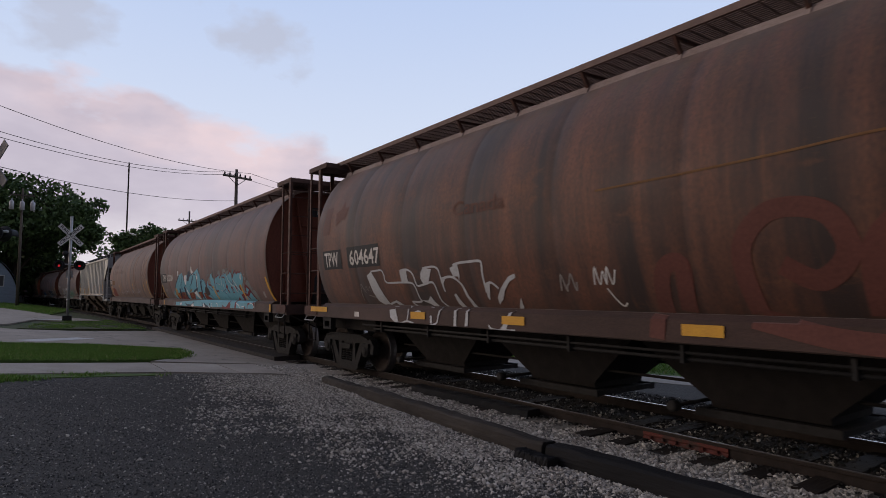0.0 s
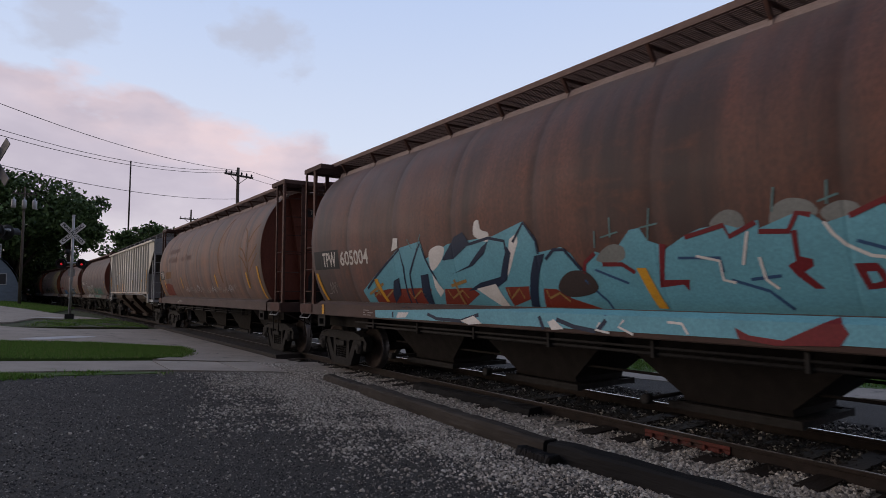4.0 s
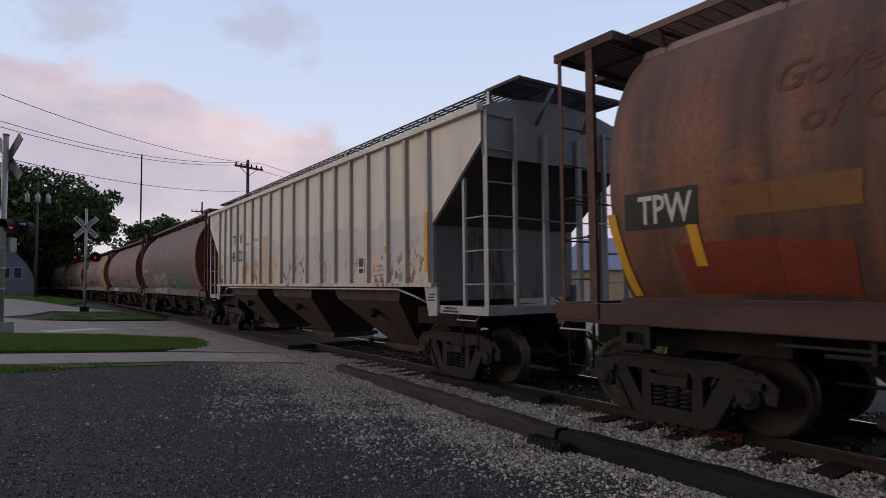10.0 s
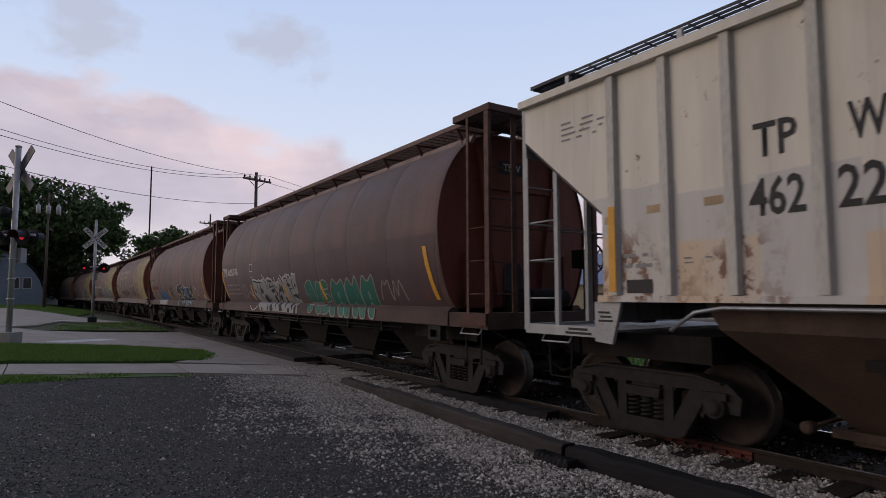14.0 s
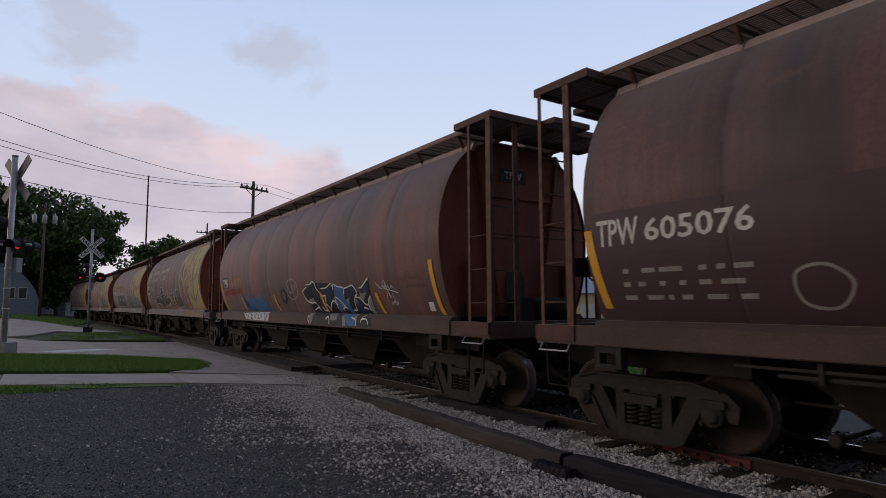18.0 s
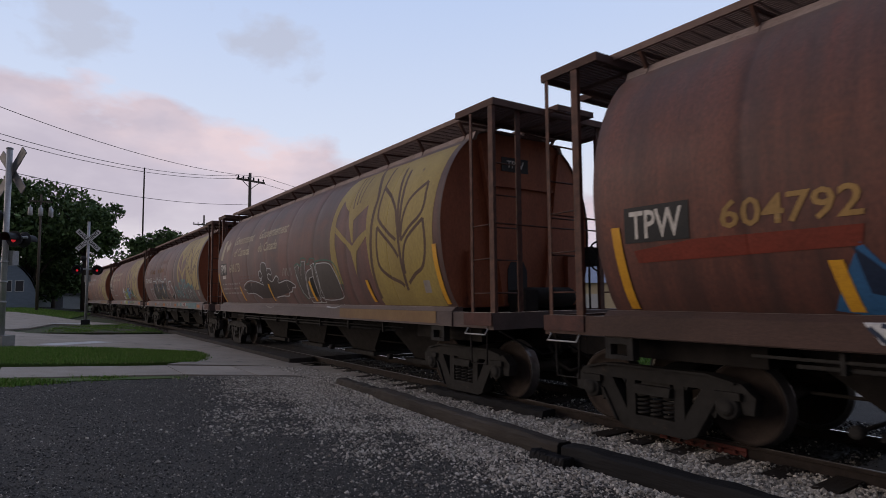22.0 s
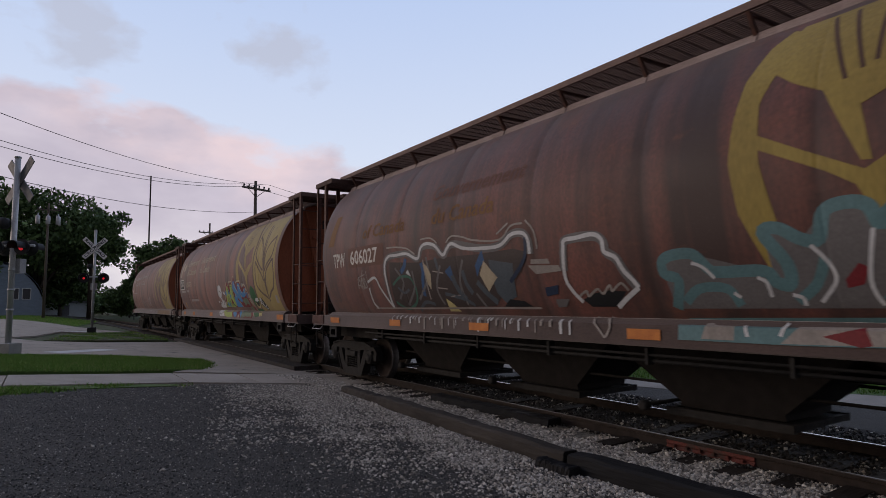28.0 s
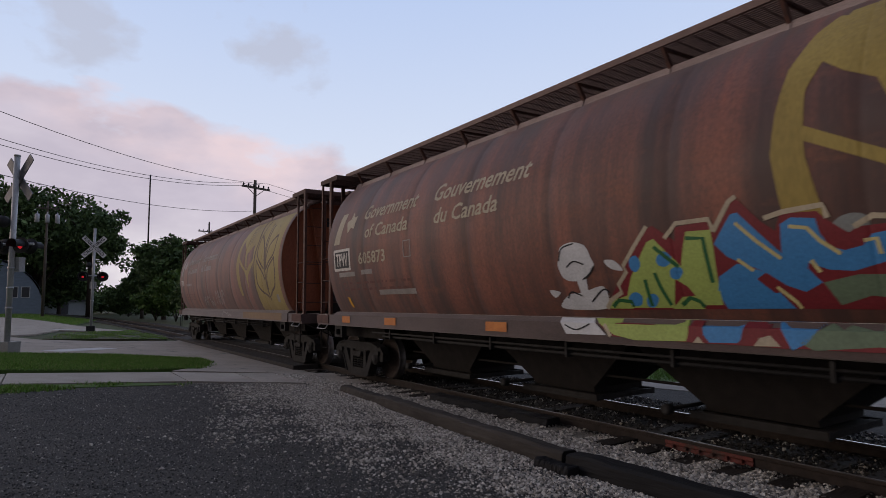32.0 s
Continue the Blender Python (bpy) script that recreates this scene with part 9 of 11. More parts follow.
stroke(c6, "graffiti_outline", [(-3.57, 2.19), (-2.22, 2.04)], 0.02, "black", 2)
stroke(c6, "graffiti_outline", [(-0.87, 2.07), (-0.25, 2.14), (0.31, 2)], 0.02, "black", 2)
fill(c6, "graffiti_letter", [(0.51, 2.43), (0.77, 2.5), (0.88, 2.13), (1.01, 2.58), (1.25, 2.56), (1.12, 1.62), (1.01, 1.63), (0.83, 1.76), (0.63, 2.14)], "greybrown", 2)
fill(c6, "graffiti_letter", [(1.25, 2.24), (1.37, 2.32), (1.65, 2.38), (1.64, 2.16), (1.42, 2.13), (1.37, 2.04), (1.42, 1.65), (1.17, 1.63)], "greybrown", 2)
fill(c6, "graffiti_letter", [(1.54, 2.43), (1.78, 2.5), (1.94, 1.98), (2.03, 1.65), (1.78, 1.63), (1.68, 2.14), (1.67, 2.4)], "greybrown", 2)
fill(c6, "letter_gap", [(1.43, 2.11), (1.63, 2.15), (1.72, 1.66), (1.45, 1.66)], "black", 1.5)
fill(c6, "letter_gap", [(1.78, 2.46), (2.1, 2.47), (2.1, 2.11), (1.95, 2.05)], "black", 1)
stroke(c6, "graffiti_outline", [(0.51, 2.43), (0.77, 2.5), (0.88, 2.13), (1.01, 2.58), (1.25, 2.56), (1.12, 1.62), (1.01, 1.63), (0.83, 1.76), (0.63, 2.14)], 0.022, "chalkwhite", 3, True, round_=False)
stroke(c6, "graffiti_outline", [(1.25, 2.24), (1.37, 2.32), (1.65, 2.38), (1.64, 2.16), (1.42, 2.13), (1.37, 2.04), (1.42, 1.65), (1.17, 1.63)], 0.022, "chalkwhite", 3, True, round_=False)
stroke(c6, "graffiti_outline", [(1.54, 2.43), (1.78, 2.5), (1.94, 1.98), (2.03, 1.65), (1.78, 1.63), (1.68, 2.14), (1.67, 2.4)], 0.022, "chalkwhite", 3, True, round_=False)
stroke(c6, "graffiti_outline", [(0.5, 2.41), (0.49, 2.47), (0.71, 2.53), (0.94, 2.46), (0.97, 2.64), (1.27, 2.63), (1.34, 2.49), (1.51, 2.51), (1.53, 2.6), (1.77, 2.61), (1.88, 2.53), (2.11, 2.53)], 0.035, "leafteal", 3)
stroke(c6, "graffiti_outline", [(0.53, 2.3), (0.64, 1.98), (0.82, 1.72), (1, 1.6)], 0.03, "leafteal", 3)
stroke(c6, "graffiti_outline", [(1.18, 1.6), (1.22, 1.52), (1.7, 1.53), (1.73, 1.62)], 0.025, "chalkwhite", 3)
stroke(c6, "graffiti_outline", [(1.72, 1.53), (2, 1.52), (2.03, 1.61)], 0.025, "chalkwhite", 3)
fill(c6, "graffiti_letter", [(1.9, 2.41), (2.1, 2.47), (2.71, 2.43), (3, 2.18), (3.13, 1.91), (3.09, 1.63), (1.93, 1.62), (1.97, 2.03)], "greybrown", 2)
stroke(c6, "graffiti_outline", [(1.9, 2.41), (2.1, 2.47), (2.71, 2.43), (3, 2.18), (3.13, 1.91), (3.09, 1.63), (1.93, 1.62), (1.97, 2.03)], 0.022, "chalkwhite", 3, True)
stroke(c6, "graffiti_outline", [(1.8, 2.42), (2.02, 2.54), (2.79, 2.49), (3.12, 2.25), (3.29, 1.82)], 0.03, "leafteal", 3)
stroke(c6, "graffiti_outline", [(2.27, 1.43), (2.79, 1.41), (2.99, 1.48)], 0.025, "chalkwhite", 3)
scribble(c6, -0.45, 2.2, 0.7, 0.3, "chalk", 44, 2, 0.025, 6)

# eighth car: white shadow letters, teal clouds, wheat lines
words(c7, "TPW", -6.57, -5.95, 2.50, 2.82, "stencil", 2)
words(c7, "606027", -5.69, -4.43, 2.52, 2.84, "stencil", 2)
block(c7, "sign_panel", -5.78, -4.18, 2.46, 2.90, "ghost_dark", 1)
fill(c7, "emblem", [(-6.86, 3.02), (-6.56, 3.02), (-6.36, 3.72), (-6.62, 3.72)], "ghost_gold", 1)
words(c7, "of Canada", -5.12, -3.39, 3.05, 3.33, "ghost_gold", 1, 0.06)
words(c7, "du Canada", -2.47, -0.75, 3.05, 3.33, "ghost_gold", 1, 0.06)
words(c7, "Gouvernement", -2.55, -0.15, 3.48, 3.76, "ghost_dark", 1, 0.10)
wheat(c7, "wheat", "leafbrown", sill=False, bottom=2.0, dx=0.12)
fill(c7, "graffiti_shade", [(-3.97, 2.48), (-2.94, 2.41), (-2.04, 2.45), (-1.12, 2.43), (-0.33, 2.45), (-0.1, 2.39), (-0.22, 2.12), (-1.0, 1.62), (-4.09, 1.59)], "shadow", 1)
for pts in ([(-4.2, 1.59), (-4.19, 1.98), (-4.16, 2.43), (-3.95, 2.59), (-3.3, 2.6), (-2.93, 2.48), (-2.74, 2.68), (-2.34, 2.66), (-2.1, 2.48), (-1.84, 2.65), (-1.11, 2.52), (-0.63, 2.52), (-0.36, 2.66), (-0.12, 2.66), (-0.01, 2.52), (-0.01, 2.35)], [(0.59, 2.08), (0.63, 2.37), (0.69, 2.48), (1.14, 2.49), (1.29, 2.4), (1.31, 2.28), (1.45, 2.18), (1.53, 2.03), (1.67, 1.83)],):
    stroke(c7, "graffiti_haze", pts, 0.13, "smoke", 1.5)
for pts in ([(-4.2, 1.59), (-4.19, 1.98), (-4.16, 2.43), (-3.99, 2.59), (-3.72, 2.6), (-3.3, 2.6), (-2.93, 2.48), (-2.8, 2.66), (-2.61, 2.73), (-2.34, 2.67), (-2.12, 2.49), (-1.98, 2.59), (-1.84, 2.66), (-1.54, 2.56), (-1.11, 2.52), (-0.63, 2.52), (-0.36, 2.66), (-0.12, 2.66), (-0.02, 2.55), (-0.01, 2.35)], [(-5.0, 2.12), (-4.64, 2.2), (-4.49, 1.99), (-4.36, 1.81), (-4.2, 1.59)], [(-4.98, 2.0), (-4.98, 1.7), (-4.88, 1.58)], [(0.59, 2.08), (0.63, 2.37), (0.67, 2.48), (0.86, 2.49), (1.14, 2.51), (1.27, 2.43), (1.29, 2.28), (1.44, 2.2), (1.53, 2.03), (1.62, 1.93), (1.69, 1.83)], [(1.69, 1.83), (1.47, 1.7), (1.32, 1.6)],):
    stroke(c7, "graffiti_outline", pts, 0.055, "chalkwhite", 3)
for pts in ([(0.59, 2.08), (0.6, 1.93), (0.69, 1.78), (0.79, 1.67)],):
    stroke(c7, "graffiti_outline", pts, 0.055, "chalkwhite", 3)
for pts in ([(-4.04, 2.77), (-3.71, 2.76), (-3.29, 2.7), (-3.01, 2.57)], [(-2.79, 2.82), (-2.48, 2.82), (-2.26, 2.71)], [(-2.0, 2.69), (-1.83, 2.79), (-1.52, 2.74), (-1.23, 2.66), (-0.62, 2.61), (-0.35, 2.79), (-0.11, 2.8)], [(-0.67, 2.7), (-0.41, 2.84)], [(-0.05, 2.84), (0.11, 2.66), (0.15, 2.41)], [(-2.75, 2.45), (-2.74, 2.04), (-2.75, 1.74)], [(0.75, 1.74), (0.9, 1.81), (0.91, 1.74), (1.08, 1.83), (1.15, 1.77), (1.28, 1.87), (1.3, 1.8), (1.45, 1.89), (1.54, 1.8)], [(0.93, 1.49), (1.11, 1.3), (1.17, 1.25), (1.25, 1.39), (1.16, 1.49)], [(-4.98, 1.58), (-2.97, 1.58), (-1.31, 1.59), (-0.03, 1.59)],):
    stroke(c7, "graffiti_outline", pts, 0.03, "chalk", 3)
for pts in ([(-3.78, 2.35), (-3.56, 2.07), (-3.84, 1.75)], [(-2.64, 2.49), (-2.65, 2.14), (-3.13, 1.74)], [(-2.23, 2.32), (-2.46, 1.93), (-2.37, 1.64)], [(-1.58, 2.37), (-1.76, 2.01), (-1.72, 1.64)], [(-1.39, 1.82), (-1.23, 1.59)], [(-3.17, 2.27), (-3.2, 1.95), (-3.6, 1.64)],):
    stroke(c7, "graffiti_outline", pts, 0.05, "smoke", 2)
fill(c7, "graffiti_letter", [(-1.04, 2.32), (-0.78, 2.05), (-1.06, 1.84), (-1.19, 2.11)], "cream", 2.5)
fill(c7, "graffiti_letter", [(-1.07, 2.48), (-1.27, 2.26), (-1.26, 2.08), (-1.15, 2.22), (-1.02, 2.32), (-1.05, 2.47)], "deep", 2)
fill(c7, "graffiti_letter", [(-0.92, 2.33), (-0.39, 2.24), (-0.45, 1.76), (-0.73, 1.66), (-0.87, 1.82), (-0.77, 2.05)], "slate", 1.5)
fill(c7, "graffiti_letter", [(-3.31, 2.3), (-3.23, 2.16), (-3.41, 2.24)], "chalkwhite", 3)
fill(c7, "graffiti_letter", [(-2.75, 2.41), (-2.63, 2.31), (-2.56, 2.18), (-2.64, 1.9), (-2.71, 2.01), (-2.69, 2.22)], "cream", 2.5)
fill(c7, "graffiti_letter", [(-2.28, 1.75), (-2.12, 1.66), (-1.99, 1.53), (-2.3, 1.53)], "straw", 2.5)
fill(c7, "graffiti_letter", [(-2.12, 2.21), (-1.94, 2.3), (-1.9, 2.1), (-1.78, 1.85), (-1.93, 1.98)], "deep", 1.5)
stroke(c7, "graffiti_stroke", [(-3.6, 2.26), (-3.44, 2.36), (-3.36, 2.51)], 0.1, "deep", 2)
stroke(c7, "graffiti_stroke", [(-2.83, 2.4), (-2.8, 2.23), (-2.87, 2.04), (-2.92, 1.8)], 0.09, "deep", 2)
stroke(c7, "graffiti_stroke", [(-1.94, 2.13), (-1.86, 1.9), (-1.69, 1.72)], 0.1, "slate", 2)
stroke(c7, "graffiti_stroke", [(-3.96, 2.03), (-3.65, 2.17), (-3.29, 2.15), (-3.16, 1.92), (-3.28, 1.69), (-3.69, 1.57), (-4.02, 1.7)], 0.05, "leafteal", 2)
stroke(c7, "graffiti_stroke", [(-1.63, 2.2), (-1.59, 1.98), (-1.48, 1.82)], 0.09, "slate", 2)
stroke(c7, "graffiti_stroke", [(-1.3, 2.0), (-1.11, 1.81), (-0.93, 1.67)], 0.1, "slate", 2)
stroke(c7, "graffiti_stroke", [(-2.37, 2.46), (-2.31, 2.25)], 0.07, "slate", 2)
stroke(c7, "graffiti_stroke", [(-2.26, 1.83), (-1.79, 1.74), (-1.53, 1.63)], 0.06, "slate", 2)
stroke(c7, "graffiti_stroke", [(-2.48, 2.23), (-2.18, 2.18)], 0.02, "chalk", 2)
stroke(c7, "graffiti_stroke", [(-2.46, 1.94), (-2.16, 1.91)], 0.02, "chalk", 2)
stroke(c7, "graffiti_stroke", [(-2.12, 1.78), (-1.83, 1.8)], 0.018, "chalk", 2)
stroke(c7, "graffiti_stroke", [(-3.26, 1.54), (-2.96, 1.69), (-2.67, 1.65)], 0.06, "slate", 2)
stroke(c7, "graffiti_stroke", [(-3.8, 1.98), (-3.62, 1.87), (-3.4, 1.93)], 0.05, "slate", 2)
fill(c7, "letter_gap", [(-0.81, 1.61), (-0.62, 1.72), (-0.32, 1.69), (-0.19, 1.61)], "black", 3)
for pts in ([(-0.07, 2.59), (-0.14, 2.28), (-0.51, 1.97)],):
    stroke(c7, "letter_gap", pts, 0.06, "navy", 3)
fill(c7, "graffiti_letter", [(-0.08, 2.19), (0.51, 2.16), (0.54, 2.08), (0.05, 2.06)], "chalk", 3)
fill(c7, "graffiti_letter", [(-0.0, 2.27), (0.33, 2.26), (0.36, 2.19), (-0.02, 2.21)], "chalk", 3)
fill(c7, "letter_gap", [(0.16, 1.87), (0.43, 1.9), (0.39, 1.78), (0.16, 1.75)], "navy", 3)
fill(c7, "graffiti_letter", [(0.31, 1.71), (0.56, 1.71), (0.47, 1.61), (0.31, 1.6)], "smoke", 3)
fill(c7, "letter_gap", [(0.81, 1.7), (0.97, 1.77), (1.26, 1.81), (1.5, 1.79), (1.31, 1.61), (0.91, 1.61)], "black", 2)
for pts in ([(-5.16, 2.39), (-5.31, 2.13), (-5.42, 2.23), (-5.08, 2.29)], [(-5.01, 2.36), (-4.99, 2.14)], [(-5.45, 2.07), (-5.11, 2.0)], [(-5.28, 1.98), (-5.05, 2.03)],):
    stroke(c7, "tag", pts, 0.02, "chalk", 3, round_=False)
fill(c7, "graffiti_ground", [(2.12, 1.59), (2.22, 1.89), (2.06, 1.97), (2.06, 2.11), (2.2, 2.17), (2.44, 2.16), (2.6, 1.99), (2.73, 1.96), (3.14, 1.95), (3.24, 1.84), (3.36, 1.82), (3.36, 2.01), (3.18, 2.31), (3.32, 2.34), (3.51, 2.22), (3.65, 2.21), (3.72, 2.45), (3.91, 2.5), (4.05, 2.45), (4.12, 2.29), (4.17, 2.36), (4.28, 2.45), (4.46, 2.46), (4.61, 2.43), (4.65, 2.24), (4.65, 2.07), (4.59, 1.6)], "smoke", 2)
stroke(c7, "graffiti_outline", [(2.12, 1.59), (2.22, 1.89), (2.06, 1.97), (2.06, 2.11), (2.2, 2.17), (2.44, 2.16), (2.6, 1.99), (2.73, 1.96), (3.14, 1.95), (3.24, 1.84), (3.36, 1.82), (3.36, 2.01), (3.18, 2.31), (3.32, 2.34), (3.51, 2.22), (3.65, 2.21), (3.72, 2.45), (3.91, 2.5), (4.05, 2.45), (4.12, 2.29), (4.17, 2.36), (4.28, 2.45), (4.46, 2.46), (4.61, 2.43), (4.65, 2.24), (4.65, 2.07)], 0.12, "tealspray", 3)
stroke(c7, "graffiti_outline", [(2.25, 1.66), (2.45, 1.8), (2.75, 1.79), (2.85, 1.62)], 0.1, "tealspray", 3)
stroke(c7, "graffiti_outline", [(3.39, 1.66), (3.58, 1.81), (3.68, 2.04)], 0.09, "tealspray", 3)
stroke(c7, "graffiti_outline", [(4.09, 1.65), (4.21, 1.76), (4.28, 2.1), (4.48, 2.22)], 0.1, "tealspray", 3)
stroke(c7, "graffiti_outline", [(4.28, 1.65), (4.53, 1.72)], 0.08, "tealspray", 3)
fill(c7, "graffiti_ground", [(2.17, 1.26), (2.18, 1.42), (2.21, 1.49), (4.58, 1.53), (4.6, 1.29), (3.4, 1.26)], "tealspray", 2)
fill(c7, "graffiti_letter", [(3.24, 1.27), (3.41, 1.43), (4.14, 1.44), (4.29, 1.29)], "chalk", 3)
fill(c7, "graffiti_letter", [(2.5, 1.44), (2.82, 1.48), (2.79, 1.28), (2.44, 1.28)], "chalk", 3)
stroke(c7, "graffiti_outline", [(2.41, 2.07), (2.53, 2.02), (2.64, 1.9)], 0.035, "chalkwhite", 5)
stroke(c7, "graffiti_outline", [(2.81, 1.75), (2.87, 1.7)], 0.035, "chalkwhite", 5)
stroke(c7, "graffiti_outline", [(3.07, 1.89), (3.15, 1.84), (3.17, 1.7)], 0.035, "chalkwhite", 5)
stroke(c7, "graffiti_outline", [(3.36, 1.72), (3.44, 1.69), (3.45, 1.62)], 0.035, "chalkwhite", 5)
stroke(c7, "graffiti_outline", [(3.58, 2.16), (3.7, 2), (3.74, 1.84), (3.59, 1.65)], 0.035, "chalkwhite", 5)
stroke(c7, "graffiti_outline", [(4.07, 2.26), (4, 1.83), (4.06, 1.62)], 0.035, "chalkwhite", 5)
stroke(c7, "graffiti_outline", [(4.46, 2.09), (4.51, 2.12), (4.54, 2.32)], 0.035, "chalkwhite", 5)
stroke(c7, "graffiti_outline", [(4.35, 1.87), (4.39, 1.96)], 0.035, "chalkwhite", 5)
stroke(c7, "graffiti_outline", [(4.35, 1.75), (4.34, 1.65)], 0.035, "chalkwhite", 5)
stroke(c7, "graffiti_outline", [(2.91, 1.43), (2.93, 1.32)], 0.035, "chalkwhite", 5)
stroke(c7, "graffiti_outline", [(3.24, 1.34), (3.3, 1.46)], 0.035, "chalkwhite", 5)
stroke(c7, "graffiti_outline", [(4.17, 1.44), (4.26, 1.36)], 0.035, "chalkwhite", 5)
fill(c7, "graffiti_letter", [(3.81, 1.84), (3.93, 1.98), (4, 1.94), (3.95, 1.8), (3.82, 1.77)], "red", 4)
fill(c7, "graffiti_letter", [(3.6, 1.35), (3.93, 1.44), (3.98, 1.29), (3.89, 1.27), (3.79, 1.32)], "red", 4)
drip_rng = random.Random(77)
u = -4.1
while u < 0.6:
    stroke(c7, "paint_drip", [(u, 1.445), (u + 0.005, 1.445 - drip_rng.uniform(0.04, 0.24))], drip_rng.uniform(0.015, 0.05), "chalkwhite" if drip_rng.random() < 0.6 else "chalk", 2, round_=False)
    u += drip_rng.uniform(0.05, 0.20)
scribble(c7, -5.5, 1.95, 0.45, 0.32, "chalk", 52, 2, 0.03, 6)
cloud7 = [(4.66, 1.49), (4.64, 2.36), (4.75, 2.16), (4.95, 2.2), (5.3, 2.28), (5.6, 2.1), (5.9, 2.2), (6.1, 1.9), (6.3, 1.49)]
fill(c7, "graffiti_ground", cloud7, "smoke", 2)
stroke(c7, "graffiti_outline", cloud7[1:], 0.12, "tealspray", 3)
fill(c7, "graffiti_ground", [(4.66, 1.19), (6.3, 1.19), (6.3, 1.44), (4.66, 1.44)], "tealspray", 2)
for pts in ([(5.2, 1.6), (5.3, 2.0), (5.6, 1.9)], [(5.75, 1.55), (5.8, 1.85)], [(4.9, 1.55), (4.95, 2.0)]):
    stroke(c7, "graffiti_shine", pts, 0.04, "chalkwhite", 4)
for a, b in ((-7.1, -6.6), (-4.22, -3.8), (-1.6, -1.1), (1.5, 1.95), (6.5, 6.95)):
    block(c7, "marker_plate", a, b, 1.24, 1.36, "orange", 4)

# ninth car: wheat leaves and the colourful letters
wheat(c8, "wheat", "leafbrown", sill=False, dx=0.18)
government(c8, "cream")
block(c8, "sign_frame", -6.86, -6.02, 2.40, 2.90, "stencil", 1)
block(c8, "sign_panel", -6.80, -6.08, 2.46, 2.84, "panel", 2)
words(c8, "TPW", -6.74, -6.14, 2.50, 2.80, "stencil", 3)
words(c8, "605873", -5.62, -4.44, 2.50, 2.76, "cream", 2)
stroke(c8, "worn_frame", [(-3.74, 2.54), (-3.50, 2.54), (-3.50, 2.85), (-3.74, 2.85)], 0.03, "chalk", 2, True, False)
for a, b, z in ((-6.64, -5.85, 2.26), (-5.55, -5.05, 2.28), (-4.9, -3.5, 1.84)):
    block(c8, "stencil_patch", a, b, z, z + 0.10, "chalk", 2)
bars(c8, -6.5, -3.6, 1.95, 2.22, 2, "ghost", 2, 61)
stripe(c8, -6.45, 1.80, 1.58, 0.10, 0.05)
for a, b in ((-6.75, -6.35), (-4.75, -4.3), (-1.5, -1.0), (6.85, 7.4)):
    block(c8, "marker_plate", a, b, 1.24, 1.38, "orange", 4)
fill(c8, "graffiti_shade", [(0.78, 1.57), (0.87, 1.67), (1.12, 1.78), (1.08, 1.86), (1.24, 2.0), (1.19, 2.06), (1.58, 2.49), (1.65, 2.52), (1.78, 2.33), (1.91, 2.32), (1.93, 2.47), (2.26, 2.49), (2.34, 2.46), (2.36, 2.34), (2.58, 2.68), (2.65, 2.65), (2.84, 2.42), (2.96, 2.32), (3.01, 2.47), (3.14, 2.47), (2.95, 1.6)], "red", 1)
fill(c8, "graffiti_shade", [(2.94, 1.6), (3.12, 2.47), (3.32, 2.46), (3.4, 2.37), (3.47, 2.24), (3.55, 2.24), (3.61, 2.29), (3.93, 2.3), (4.05, 2.14), (4.15, 1.98), (4.05, 1.86), (4.23, 1.71), (4.29, 1.59)], "red", 1)
fill(c8, "graffiti_shade", [(0.67, 1.48), (2.91, 1.48), (4.32, 1.48), (4.41, 1.25), (3.37, 1.24), (1.99, 1.24), (0.92, 1.26)], "red", 1)
fill(c8, "graffiti_letter", [(3.3, 1.83), (3.57, 1.89), (3.86, 1.88), (3.96, 1.76), (3.95, 1.61), (3.82, 1.69), (3.64, 1.71), (3.4, 1.63), (3.37, 1.74)], "sage", 2)
fill(c8, "graffiti_letter", [(3.07, 1.29), (3.32, 1.47), (3.46, 1.48), (3.73, 1.48), (3.91, 1.47), (4.09, 1.31), (3.9, 1.26), (3.7, 1.29), (3.37, 1.25), (3.19, 1.23)], "sage", 2)
fill(c8, "graffiti_letter", [(4.01, 1.48), (4.2, 1.47), (4.32, 1.34), (4.27, 1.27), (4.09, 1.27), (4.01, 1.47)], "sage", 2)
fill(c8, "graffiti_letter", [(1.09, 1.6), (1.28, 1.96), (1.56, 2.34), (1.65, 2.37), (1.94, 2.05), (2.05, 2.41), (2.33, 2.4), (2.34, 2.22), (2.32, 1.63), (2.1, 1.63), (1.97, 1.83), (1.84, 1.91), (1.75, 1.6)], "lime", 2)
fill(c8, "graffiti_letter", [(0.65, 1.47), (1.98, 1.48), (1.89, 1.47), (1.95, 1.25), (1.27, 1.23), (0.97, 1.28)], "lime", 2)
fill(c8, "graffiti_letter", [(0.82, 1.59), (0.93, 1.69), (1.16, 1.74), (1.2, 1.59)], "lime", 3)
fill(c8, "graffiti_letter", [(1.72, 1.59), (1.88, 1.72), (2.05, 1.73), (2.11, 1.59)], "lime", 3)
fill(c8, "graffiti_dot", [(1.3, 2.16), (1.39, 2.2), (1.44, 2.1), (1.36, 2.01), (1.29, 2.06)], "blue", 3, True)
fill(c8, "graffiti_dot", [(1.66, 2.16), (1.76, 2.22), (1.84, 2.15), (1.78, 2.06), (1.67, 2.07)], "blue", 3, True)
fill(c8, "graffiti_dot", [(1.8, 2.01), (1.9, 2.05), (1.95, 1.99), (1.88, 1.91), (1.8, 1.93)], "blue", 3, True)
